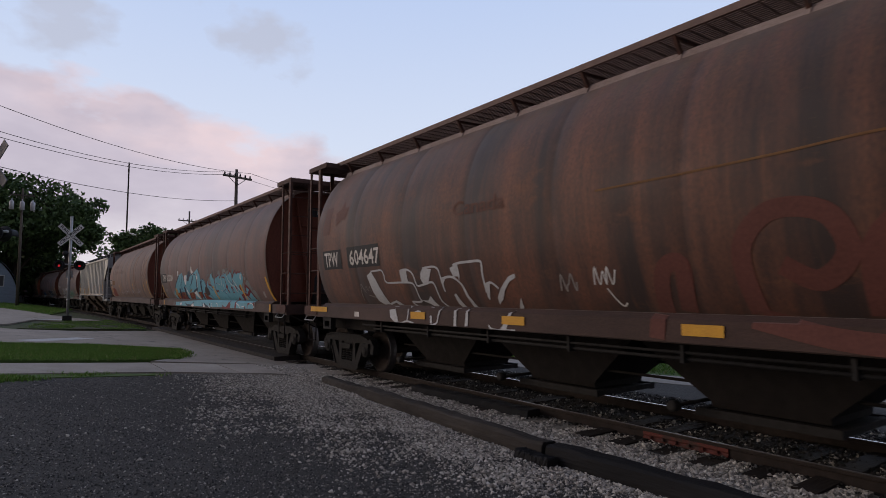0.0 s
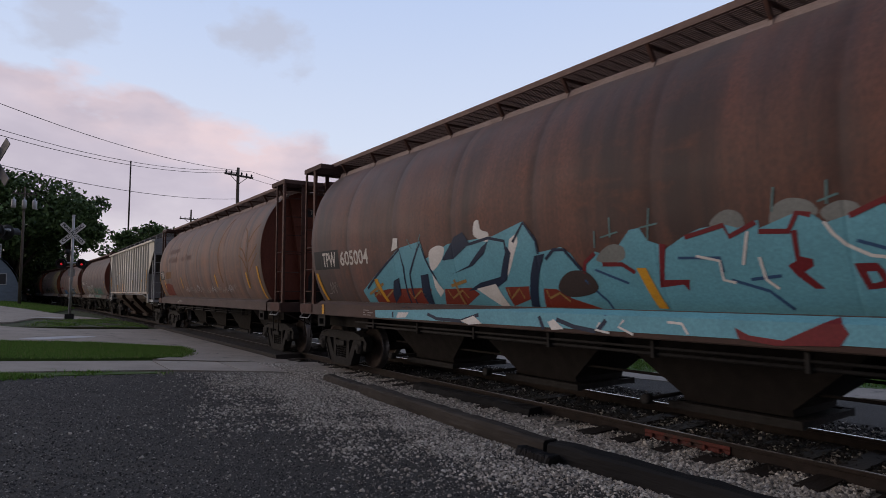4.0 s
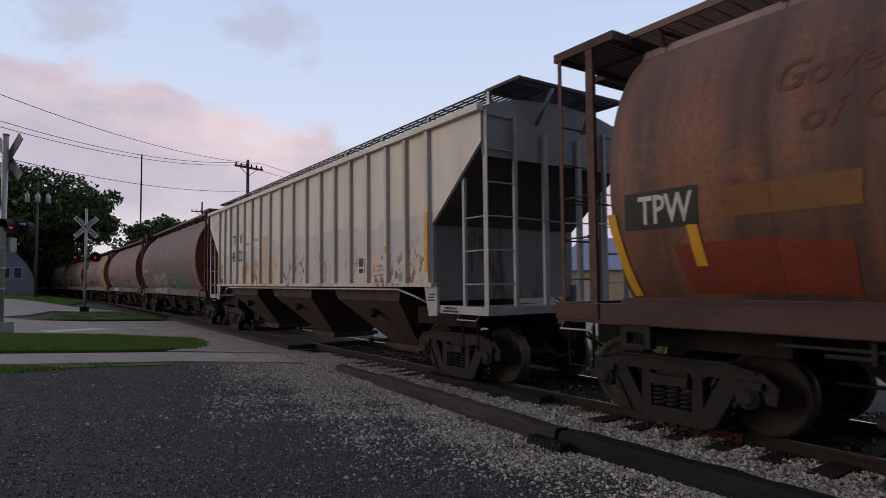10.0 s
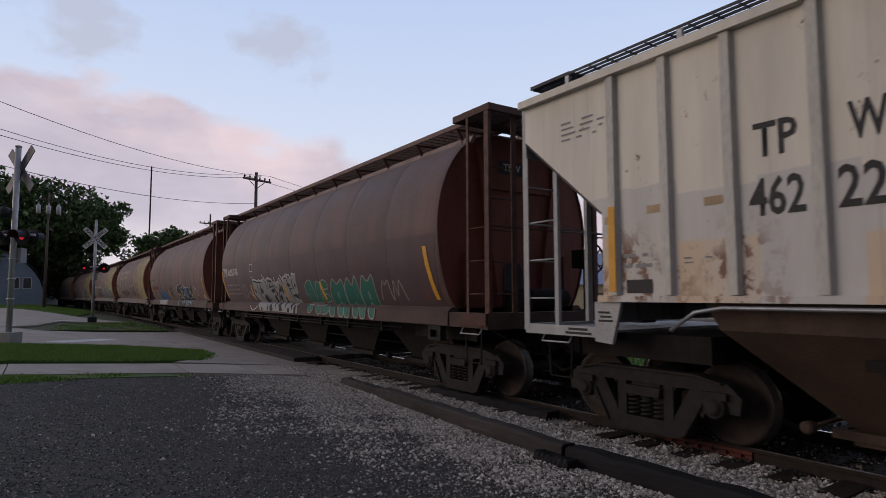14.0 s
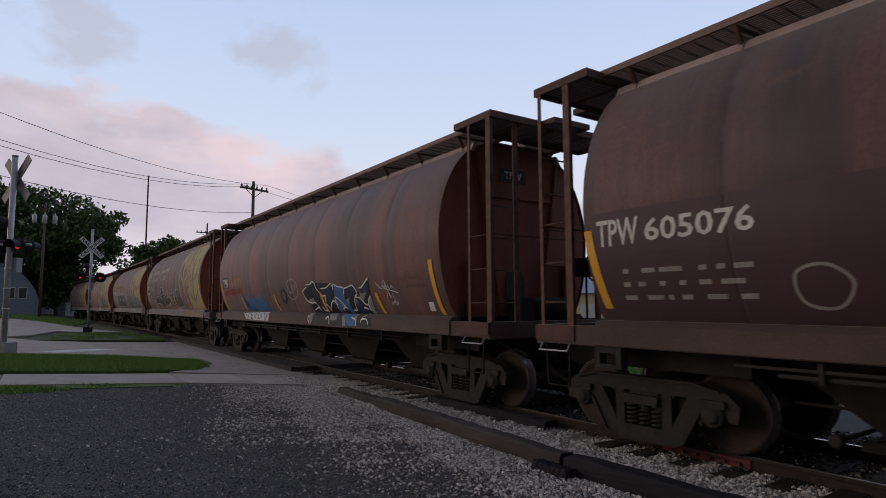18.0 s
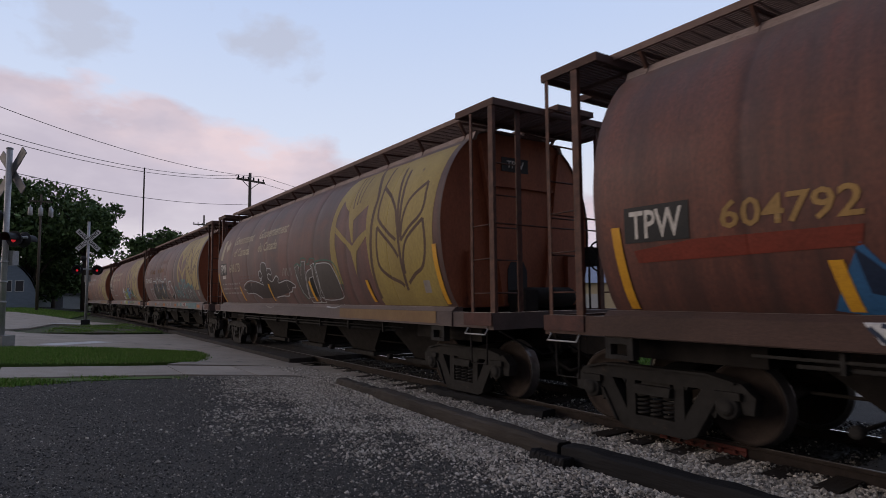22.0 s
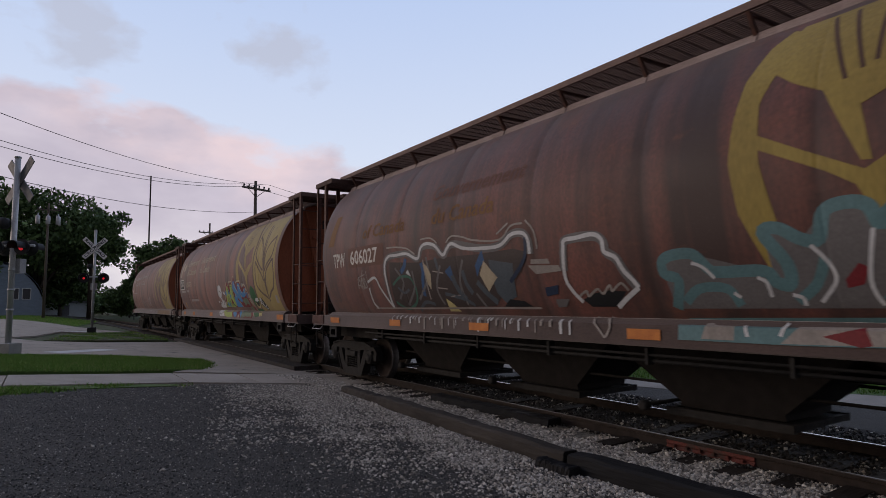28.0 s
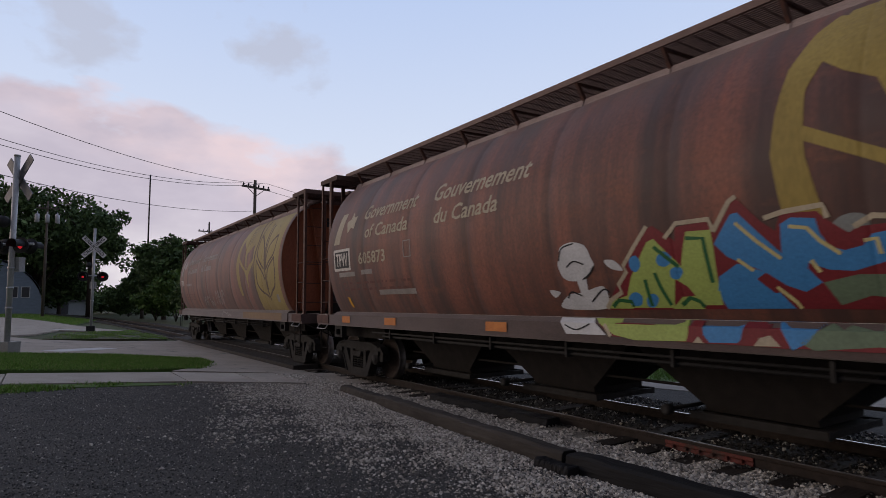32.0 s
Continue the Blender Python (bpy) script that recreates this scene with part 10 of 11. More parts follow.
fill(c8, "graffiti_dot", [(1.18, 1.72), (1.29, 1.78), (1.37, 1.73), (1.32, 1.63), (1.19, 1.63)], "blue", 3, True)
fill(c8, "graffiti_dot", [(1.43, 1.71), (1.53, 1.76), (1.58, 1.7), (1.5, 1.61), (1.41, 1.62)], "blue", 3, True)
for pts in ([(1.64, 2.28), (1.91, 2.04)], [(2.04, 2.34), (2.24, 2.32), (2.27, 1.86)], [(1.6, 1.99), (1.65, 1.81), (1.72, 1.63)], [(1.46, 1.92), (1.47, 1.62)], [(0.91, 1.61), (1.03, 1.69), (1.21, 1.67), (1.21, 1.61)], [(1.85, 1.63), (1.97, 1.71), (2.07, 1.67), (2.11, 1.61)],):
    stroke(c8, "graffiti_shine", pts, 0.045, "leafgreen", 4, round_=False)
fill(c8, "graffiti_letter", [(2.35, 2.25), (2.55, 2.53), (2.62, 2.54), (2.79, 2.34), (2.99, 2.11), (3.01, 2.38), (3.1, 2.43), (3.3, 2.4), (3.33, 2.26), (3.39, 2.14), (3.5, 2.1), (3.64, 2.13), (3.71, 2.22), (3.85, 2.24), (3.87, 2.16), (3.83, 2.0), (3.55, 1.92), (3.36, 1.94), (3.13, 2.04), (3.29, 1.83), (3.14, 1.75), (2.99, 1.81), (2.82, 1.94), (2.47, 2.11)], "blue", 2)
fill(c8, "graffiti_letter", [(2.56, 2.04), (2.82, 1.94), (2.53, 1.76), (2.48, 1.66), (2.73, 1.72), (2.91, 1.75), (3.02, 1.6), (2.36, 1.59), (2.3, 1.76), (2.35, 1.92)], "blue", 2)
fill(c8, "graffiti_letter", [(3.88, 2.17), (4.06, 2.06), (3.99, 1.94), (3.95, 1.99)], "blue", 2)
fill(c8, "graffiti_letter", [(2.02, 1.48), (2.71, 1.48), (3.23, 1.48), (3.27, 1.47), (3.13, 1.29), (3.0, 1.22), (2.88, 1.47), (2.68, 1.47), (2.49, 1.26), (2.19, 1.25)], "blue", 2)
fill(c8, "graffiti_dot", [(2.51, 1.25), (2.57, 1.47), (2.75, 1.47), (2.91, 1.34), (2.97, 1.23)], "red", 3)
fill(c8, "graffiti_dot", [(2.65, 1.24), (2.71, 1.32), (2.81, 1.35), (2.9, 1.25)], "cream", 4)
fill(c8, "graffiti_dot", [(1.93, 1.25), (1.99, 1.47), (2.12, 1.47), (2.13, 1.24)], "red", 3)
fill(c8, "graffiti_dot", [(2.01, 1.24), (2.07, 1.31), (2.13, 1.24)], "cream", 4)
for pts in ([(2.59, 2.44), (2.78, 2.24), (2.98, 2.06)], [(3.08, 2.35), (3.23, 2.32), (3.32, 2.2), (3.47, 2.07)], [(2.57, 2.08), (2.71, 1.96)], [(2.9, 1.8), (3.04, 1.66), (3.07, 1.6)], [(3.65, 2.17), (3.74, 2.18), (3.76, 2.05)], [(3.92, 2.14), (3.98, 2.08)], [(3.23, 2.03), (3.29, 1.92)],):
    stroke(c8, "graffiti_shine", pts, 0.035, "straw", 4, round_=False)
for pts in ([(0.92, 1.26), (0.83, 1.4)], [(0.81, 1.59), (0.91, 1.69), (1.1, 1.78), (1.08, 1.87), (1.23, 2.02), (1.2, 2.09), (1.58, 2.52)], [(1.79, 2.36), (1.94, 2.51), (2.32, 2.51), (2.36, 2.38)], [(2.36, 2.38), (2.55, 2.66), (2.62, 2.7)], [(2.87, 2.45), (3.04, 2.49), (3.37, 2.51), (3.4, 2.39)], [(3.59, 2.29), (3.73, 2.37), (3.91, 2.34), (4.06, 2.17), (4.17, 2.01), (4.08, 1.88)], [(4.08, 1.86), (4.25, 1.71), (4.31, 1.59)],):
    stroke(c8, "graffiti_glow", pts, 0.05, "cream", 4, round_=False)
fill(c8, "graffiti_puff", [(0.2, 2.29), (0.24, 2.39), (0.43, 2.44), (0.65, 2.38), (0.73, 2.22), (0.75, 2.1), (0.54, 1.95), (0.25, 1.96), (0.15, 2.13)], "chalkwhite", 0.5, True)
fill(c8, "graffiti_puff", [(0.43, 1.97), (0.6, 1.96), (0.57, 1.67), (0.47, 1.7)], "chalkwhite", 0.5)
fill(c8, "graffiti_puff", [(0.05, 1.59), (0.23, 1.76), (0.48, 1.79), (0.84, 1.86), (0.87, 1.67), (0.74, 1.58)], "chalkwhite", 0.5, True)
fill(c8, "graffiti_puff", [(0.1, 1.47), (0.62, 1.47), (0.85, 1.27), (0.19, 1.26), (0.05, 1.47)], "chalkwhite", 0.5)
fill(c8, "graffiti_puff", [(0.93, 2.17), (1.08, 2.16), (1.18, 2.04), (1.01, 2.07)], "chalkwhite", 0.5, True)
fill(c8, "graffiti_puff", [(-0.09, 1.83), (0.09, 1.8), (-0.03, 1.73)], "chalkwhite", 0.5, True)
fill(c8, "graffiti_puff", [(4.15, 1.98), (4.33, 2.05), (4.38, 1.92), (4.41, 1.73), (4.43, 1.59), (4.3, 1.59), (4.23, 1.71), (4.07, 1.83)], "cloudgrey", 0.5)
fill(c8, "graffiti_puff", [(3.42, 2.28), (3.48, 2.38), (3.6, 2.41), (3.7, 2.36), (3.66, 2.25)], "cloudgrey", 0.5, True)
for pts in ([(0.18, 2.21), (0.26, 2.37), (0.48, 2.42)], [(0.3, 2.12), (0.44, 2.19), (0.6, 2.14)], [(0.21, 1.72), (0.3, 1.8), (0.46, 1.75)], [(0.6, 1.67), (0.83, 1.82), (0.92, 1.78)], [(0.17, 1.38), (0.37, 1.32), (0.6, 1.4)], [(0.54, 1.95), (0.67, 2.02), (0.75, 2.11)],):
    stroke(c8, "graffiti_outline", pts, 0.02, "black", 3)
fill(c8, "graffiti_shade", [(3.92, 2.11), (4.09, 2.06), (4.24, 1.77), (4.4, 1.56), (4.51, 1.3), (3.87, 1.3)], "red", 1)
fill(c8, "graffiti_letter", [(3.88, 1.59), (4.14, 1.63), (4.24, 1.48), (4.29, 1.29), (3.9, 1.3)], "sage", 2)
fill(c8, "graffiti_letter", [(4.12, 1.95), (4.35, 1.91), (4.35, 1.7), (4.2, 1.81)], "cloudgrey", 2)
fill(c8, "graffiti_letter", [(3.94, 2.13), (4.03, 2.02), (3.94, 1.89)], "blue", 2)
stroke(c8, "graffiti_glow", [(3.91, 2.21), (4.1, 2.12), (4.29, 1.81), (4.46, 1.56), (4.56, 1.3)], 0.05, "cream", 4)
fill(c8, "graffiti_shape", [(4.38, 2.12), (4.54, 2.25), (4.67, 2.28), (4.87, 2.16), (4.93, 2.02), (4.96, 1.89), (5.07, 1.89), (5.05, 1.76), (4.71, 1.69), (4.63, 1.59), (4.48, 1.84), (4.38, 1.91)], "leafgreen", 2, True)
fill(c8, "graffiti_shape", [(4.5, 1.54), (5.03, 1.54), (5.13, 1.31), (4.69, 1.27)], "leafgreen", 2)
fill(c8, "graffiti_shape", [(4.69, 1.8), (4.83, 1.89), (5.04, 1.89), (5.06, 1.79), (4.89, 1.76)], "chalkwhite", 3)
fill(c8, "graffiti_shape", [(4.72, 1.75), (5.05, 1.74), (4.98, 1.63), (4.81, 1.63)], "black", 3)
stroke(c8, "graffiti_shape", [(4.69, 1.75), (4.81, 1.61), (4.94, 1.59), (5.06, 1.69)], 0.05, "straw", 4)
fill(c8, "graffiti_shape", [(5.14, 1.4), (5.25, 1.5), (5.43, 1.41), (5.39, 1.31), (5.28, 1.34), (5.17, 1.3)], "straw", 3, True)
fill(c8, "graffiti_ground", [(5.15, 1.88), (5.38, 1.89), (5.73, 1.6), (5.72, 1.52), (5.54, 1.51), (5.19, 1.69)], "black", 1)
stroke(c8, "graffiti_outline", [(5.23, 1.87), (5.24, 1.69)], 0.04, "chalkwhite", 3)
stroke(c8, "graffiti_outline", [(5.23, 1.87), (5.35, 1.83), (5.26, 1.77), (5.36, 1.66)], 0.04, "chalkwhite", 3)
stroke(c8, "graffiti_outline", [(5.42, 1.78), (5.41, 1.63), (5.5, 1.59)], 0.04, "chalkwhite", 3)
stroke(c8, "graffiti_outline", [(5.64, 1.66), (5.56, 1.63), (5.56, 1.55), (5.68, 1.55)], 0.04, "chalkwhite", 3)

# last car: wheat leaves and faint tags
wheat(c9, "wheat", "leafbrown")
government(c9, "chalk")
words(c9, "TPW", -6.82, -6.16, 2.50, 2.80, "stencil", 2)
bars(c9, -5.7, -4.46, 2.50, 2.78, 1, "chalk", 2, 70)
bars(c9, -6.6, -4.2, 1.85, 2.2, 3, "ghost", 2, 71)
scribble(c9, -2.6, 1.55, 1.6, 0.5, "chalk", 72, 2, 0.045, 9)
scribble(c9, -0.6, 1.55, 1.3, 0.75, "chalk", 73, 2, 0.05, 8)
scribble(c9, 0.3, 1.22, 1.2, 0.18, "chalk", 74, 2, 0.04, 8)
for c in (c1, c2, c4, c5, c6, c7, c8, c9):
    end_sign(c)

# ---- signals, poles, trees and buildings ----
M_leaf = island_mat("summer_leaves", [(0.0, (0.028, 0.050, 0.018)), (0.5, (0.062, 0.105, 0.036)), (1.0, (0.115, 0.175, 0.060))], 0.7, 0.25)
M_leaf_light = island_mat("light_green_leaves", [(0.0, (0.03, 0.06, 0.012)), (0.5, (0.06, 0.11, 0.022)), (1.0, (0.10, 0.17, 0.035))], 0.7, 0.25)
M_signback = node_mat("dull_sign_back", (0.17, 0.165, 0.18), (0.12, 0.118, 0.128), 5, 0.6, 0.2, 0.03, 40)
M_bark = node_mat("grey_brown_bark", (0.07, 0.055, 0.043), (0.03, 0.024, 0.019), 6, 0.9, 0, 0.6, 30, (1, 1, 0.2))
M_polewood = node_mat("weathered_pole_wood", (0.12, 0.10, 0.082), (0.06, 0.05, 0.042), 5, 0.9, 0, 0.4, 30, (1, 1, 0.1))
M_wire = node_mat("black_wire", (0.02, 0.02, 0.022), (0.03, 0.03, 0.032), 5, 0.6, 0, 0.0, 20)
M_lens_on = glow_mat("lit_red_lens", (0.9, 0.03, 0.045), 0.42)
M_lens_off = node_mat("dark_red_lens", (0.08, 0.008, 0.01), (0.05, 0.006, 0.008), 5, 0.25, 0, 0.0, 20)
M_blackpaint = node_mat("flat_black_paint", (0.014, 0.014, 0.016), (0.022, 0.022, 0.024), 5, 0.6, 0, 0.05, 40)
M_whitesign = node_mat("white_sign_face", (0.62, 0.62, 0.60), (0.5, 0.5, 0.49), 5, 0.5, 0, 0.02, 40)
M_alu = node_mat("dull_aluminium_mast", (0.42, 0.43, 0.44), (0.31, 0.31, 0.32), 4, 0.5, 0.3, 0.05, 40)
M_barn = node_mat("blue_grey_siding", (0.22, 0.265, 0.32), (0.16, 0.195, 0.24), 1.2, 0.8, 0, 0.2, 30, (0.3, 1, 3))
M_cream = node_mat("cream_wall", (0.50, 0.43, 0.30), (0.42, 0.36, 0.25), 1.5, 0.8, 0, 0.1, 30)
M_metalroof = node_mat("pale_blue_metal_roof", (0.30, 0.35, 0.45), (0.25, 0.29, 0.38), 1.5, 0.45, 0.3, 0.05, 30)
M_whitewall = node_mat("white_metal_siding", (0.50, 0.52, 0.54), (0.42, 0.44, 0.46), 1.2, 0.6, 0, 0.1, 30)
M_glass = node_mat("dark_window_glass", (0.012, 0.015, 0.02), (0.02, 0.024, 0.03), 3, 0.08, 0, 0.0, 20, spec=0.5)
M_concrete = node_mat("concrete_base", (0.35, 0.34, 0.32), (0.27, 0.26, 0.25), 5, 0.9, 0, 0.2, 40)


def crossing_signal(x, y, height, label, turn, facing, skew=0.0, arm=0.38, big=1.0):
    """Mast with crossbuck, a pair of flashers on a crossarm, and their junction box. The face looks along local -y."""
    ob = thing("crossing_signal", label, "crossing signal", pose(x, y, gz(x, y), 0, 0, turn), group="crossing signals")
    h = height
    lamp_z = h * 0.575 - (0.2 if facing > 0 else 0.15)
    buck_z = h - (1.06 if facing > 0 else 0.62)
    bm = bmesh.new()
    rod(bm, (0, 0, 0.3), (0, 0, h), 0.075, 14)
    rod(bm, (0, 0, h), (0, 0, h + 0.04), 0.085, 14)
    for z in (1.2, 1.75, 2.3):
        rod(bm, (0, 0, z), (0, 0, z + 0.05), 0.09, 14)
    part("mast", bm, M_alu, ob)
    bm = bmesh.new()
    box(bm, -0.22, 0.22, -0.22, 0.22, -0.1, 0.32)
    part("base", bm, M_blackpaint if turn > 0 and facing > 0 else M_concrete, ob, bevel=0.02)
    # crossbuck: two blades that cross at right angles
    for k, (a, word) in enumerate(((45, "CROSSING"), (-45, "RAILROAD"))):
        bm = bmesh.new()
        box(bm, -0.80, 0.80, -0.012, 0.012, -0.13, 0.13)
        blade = mesh_part("blade", done(bm, "blade", 0.004), M_whitesign if facing > 0 else M_signback, ob, "white crossbuck blade", pose(0, -facing * (0.10 + 0.03 * k), buck_z, 0, -a, skew))
        if facing > 0:
            t = letters(word, 0.25)
            half = max(v.co.x for v in t.verts)
            for v in t.verts:
                v.co.x *= 0.70 / half
                v.co.y = -0.02
            part("lettering", t, M_black, blade, "black block letters")
    bm = bmesh.new()
    rod(bm, (-arm - 0.24, 0, lamp_z), (arm + 0.24, 0, lamp_z), 0.035, 8)
    part("crossarm", bm, M_alu, ob)
    for s in (-1, 1):
        for f in (-1, 1):
            c = Vector((s * arm, f * 0.16, lamp_z - 0.05))
            bm = bmesh.new()
            disc_ring(bm, c, "y", [(big * r, d) for r, d in ((0.15, -f * 0.12), (0.17, 0.0), (0.22, f * 0.01), (0.22, f * 0.02))], 20)
            n = 12
            hood = [[], []]
            for k in range(n + 1):
                t = math.pi * (-0.1 + 1.2 * k / n)
                for q, d in enumerate((0.02, 0.34)):
                    hood[q].append(bm.verts.new(c + Vector((big * 0.155 * math.cos(t), f * d, big * 0.155 * math.sin(t)))))
            for k in range(n):
                bm.faces.new((hood[0][k], hood[0][k + 1], hood[1][k + 1], hood[1][k]))
            lamp = part("flasher", bm, M_blackpaint, ob, "black flasher with hooded lens")
            bm = bmesh.new()
            disc_ring(bm, c - Vector((0, 0, 0.035)), "y", [(0.062, f * 0.022), (0.05, f * 0.05), (0.02, f * 0.06)], 16)
            part("lens", bm, M_lens_on, lamp, "lit red lens")
    bm = bmesh.new()
    box(bm, -0.16, 0.16, 0.08, 0.30, lamp_z - 0.75, lamp_z - 0.35)
    part("junction_box", bm, M_alu, ob, bevel=0.01)
    bm = bmesh.new()
    disc_ring(bm, (-0.22, -0.05, lamp_z + 0.62), "y", [(0.05, -0.20), (0.16, -0.14), (0.16, 0.0), (0.06, 0.08)], 16)
    part("bell", bm, M_blackpaint, ob)
    return ob


# faces: the far one shows its lettering to the lot, the near one its back
crossing_signal(-40.3, 2.45, 6.0, "crossing signal with white crossbuck and red flashers", 90 - 8, 1, 0.0, 0.50, 1.3)
crossing_signal(-20.12, -0.73, 5.45, "crossing signal mast seen from behind, with hooded flashers", 90 - 38, -1, -22.0)


def utility_pole(x, y, h, label, arm_z, arm, lean=0.0, turn=0.0, transformers=0):
    ob = thing("utility_pole", label, "utility pole", pose(x, y, gz(x, y), 0, lean, turn), group="utility poles")
    bm = bmesh.new()
    rod(bm, (0, 0, -0.3), (0, 0, h), 0.17, 10, 0.10)
    part("pole", bm, M_polewood, ob)
    if arm:
        bm = bmesh.new()
        box(bm, 0.08, 0.18, -arm / 2, arm / 2, arm_z - 0.07, arm_z + 0.07)
        ca = part("crossarm", bm, M_polewood, ob)
        for k in range(6):
            b = bmesh.new()
            u = -arm / 2 + 0.12 + (arm - 0.24) * k / 5
            disc_ring(b, (0.13, u, arm_z + 0.07), "z", [(0.02, 0), (0.06, 0.03), (0.05, 0.10), (0.07, 0.12), (0.03, 0.2)], 8)
            part("insulator", b, M_blackpaint, ca)
        for s in (-1, 1):
            b = bmesh.new()
            rod(b, (0.1, 0, arm_z - 0.6), (0.1, s * arm * 0.3, arm_z - 0.05), 0.025, 5)
            part("brace", b, M_polewood, ca)
    for k in range(transformers):
        b = bmesh.new()
        u = (k - (transformers - 1) / 2) * 0.95
        disc_ring(b, (0.35, u, arm_z - 1.2), "z", [(0.20, -0.45), (0.23, -0.42), (0.23, 0.40), (0.18, 0.46), (0.06, 0.55), (0.05, 0.75)], 14)
        part("transformer", b, M_alu, ob, "grey transformer can")
    return ob


utility_pole(-43.2, 12.63, 10.9, "wooden utility pole with a crossarm and wires", 10.3, 2.4, turn=20)
utility_pole(-83.0, 18.25, 12.9, "distant wooden pole with a long crossarm", 11.6, 3.0, turn=10)
utility_pole(-120, 14.2, 11.5, "distant wooden utility pole", 7.0, 0.0)
utility_pole(-175, 19.5, 10.5, "distant wooden pole with crossarms", 8.6, 5.0, turn=5)
utility_pole(-79.6, 0.15, 13.0, "wooden pole carrying three transformers", 12.2, 2.2, lean=0.0, turn=0, transformers=3)
mast_ob = new("radio_mast")
bm = bmesh.new()
rod(bm, (0, 0, 0), (0, 0, 25.5), 0.16, 8, 0.12)
mast_ob.matrix_basis = pose(-118, 15.5, -0.3)
tagged(mast_ob, "tall thin rusty antenna mast", "mast")
part("shaft", bm, M_rail, mast_ob)


def wire(name, pts, sag_to):
    """A hanging wire between two points that passes a given height part of the way along."""
    a, b = Vector(pts[0]), Vector(pts[1])
    s, z = sag_to
    k = (a.z + (b.z - a.z) * s - z) / (s * (1 - s))
    bm = bmesh.new()
    line = []
    for i in range(25):
        t = i / 24
        p = a.lerp(b, t)
        p.z -= k * t * (1 - t)
        line.append(p)
    pipe(bm, line, 0.014, 5)
    return solid(name, bm, M_wire, "black overhead wire hanging between poles", "wire", group="overhead wires")


for (da, za), zm, (db, zb) in (((0.9, 10.45), 9.25, (0.9, 10.9)), ((-0.9, 10.45), 8.75, (-0.9, 10.6)), ((0.3, 10.4), 8.15, (0.2, 9.6)), ((0.0, 8.4), 7.0, (0.0, 8.4))):
    wire("overhead_wire", [(-43.2 + 0.3 * da, 12.63 + da, za), (-20.0 + 0.3 * db, -12.0 + db, zb)], (0.585, zm))
for da in (-0.9, 0.9):
    wire("overhead_wire", [(-43.2 + 0.3 * da, 12.63 + da, 10.45), (-58, 45 + da, 10.3)], (0.5, 9.6))


def tree(x, y, height, spread, trunk_h, label, seed, leaves=5000, leaf=0.30, material=None, squash=0.8, category="tree"):
    """Tapered trunk, forking limbs, and a crown of leaf sprays gathered in uneven clumps with gaps."""
    rng = random.Random(seed)
    ob = thing(category, label, category, pose(x, y, gz(x, y)))
    bm = bmesh.new()
    if trunk_h > 0:
        r = height * 0.022
        rod(bm, (0, 0, -0.2), (0.1, 0, trunk_h), r * 1.3, 9, r)
        tips = []
        for k in range(9):
            a = k * 2.4 + rng.random()
            q = Vector((spread * 0.55 * math.cos(a), spread * 0.55 * math.sin(a), trunk_h + (height - trunk_h) * rng.uniform(0.3, 0.85)))
            p0 = Vector((0.1, 0, trunk_h * rng.uniform(0.75, 1.0)))
            mid = p0.lerp(q, 0.5) + Vector((0, 0, 0.4))
            rod(bm, p0, mid, r * 0.55, 6, r * 0.35)
            rod(bm, mid, q, r * 0.35, 6, r * 0.1)
        part("trunk", bm, M_bark, ob)
    else:
        for k in range(6):
            a = k * 1.05
            rod(bm, (0, 0, 0), (spread * 0.5 * math.cos(a), spread * 0.5 * math.sin(a), height * 0.6), 0.05, 5, 0.015)
        part("stems", bm, M_bark, ob)
    nrng = np.random.default_rng(seed)
    nc = 46
    c0 = trunk_h * 0.8 if trunk_h > 0 else height * 0.1
    u = nrng.normal(size=(nc, 3))
    u /= np.linalg.norm(u, axis=1)[:, None]
    rad = nrng.random(nc) ** 0.45
    mid = (c0 + height) / 2
    cen = u * rad[:, None] * np.array([spread, spread, (height - c0) / 2]) * 0.82 + np.array([0, 0, mid])
    size = spread * (0.20 + 0.20 * nrng.random(nc))
    which = nrng.integers(0, nc, leaves)
    v = nrng.normal(size=(leaves, 3))
    v /= np.linalg.norm(v, axis=1)[:, None]
    p = cen[which] + v * (size[which] * (0.5 + 0.55 * nrng.random(leaves)))[:, None] * np.array([1, 1, squash])
    a = nrng.normal(size=(leaves, 3))
    a /= np.linalg.norm(a, axis=1)[:, None]
    b = np.cross(a, nrng.normal(size=(leaves, 3)))
    b /= np.linalg.norm(b, axis=1)[:, None]
    s = (leaf * (0.6 + 0.8 * nrng.random(leaves)))[:, None]
    quad = np.stack([p - a * s, p + b * s * 0.5, p + a * s, p - b * s * 0.5], 1).reshape(-1, 3)
    quad[:, 2] = np.maximum(quad[:, 2], 0.02)
    me = bpy.data.meshes.new("crown")
    me.from_pydata(quad.tolist(), [], np.arange(leaves * 4).reshape(-1, 4).tolist())
    mesh_part("crown", me, material or M_leaf, ob)
    return ob


def at(az, dist):
    return -dist * math.cos(radians(az)), dist * math.sin(radians(az))


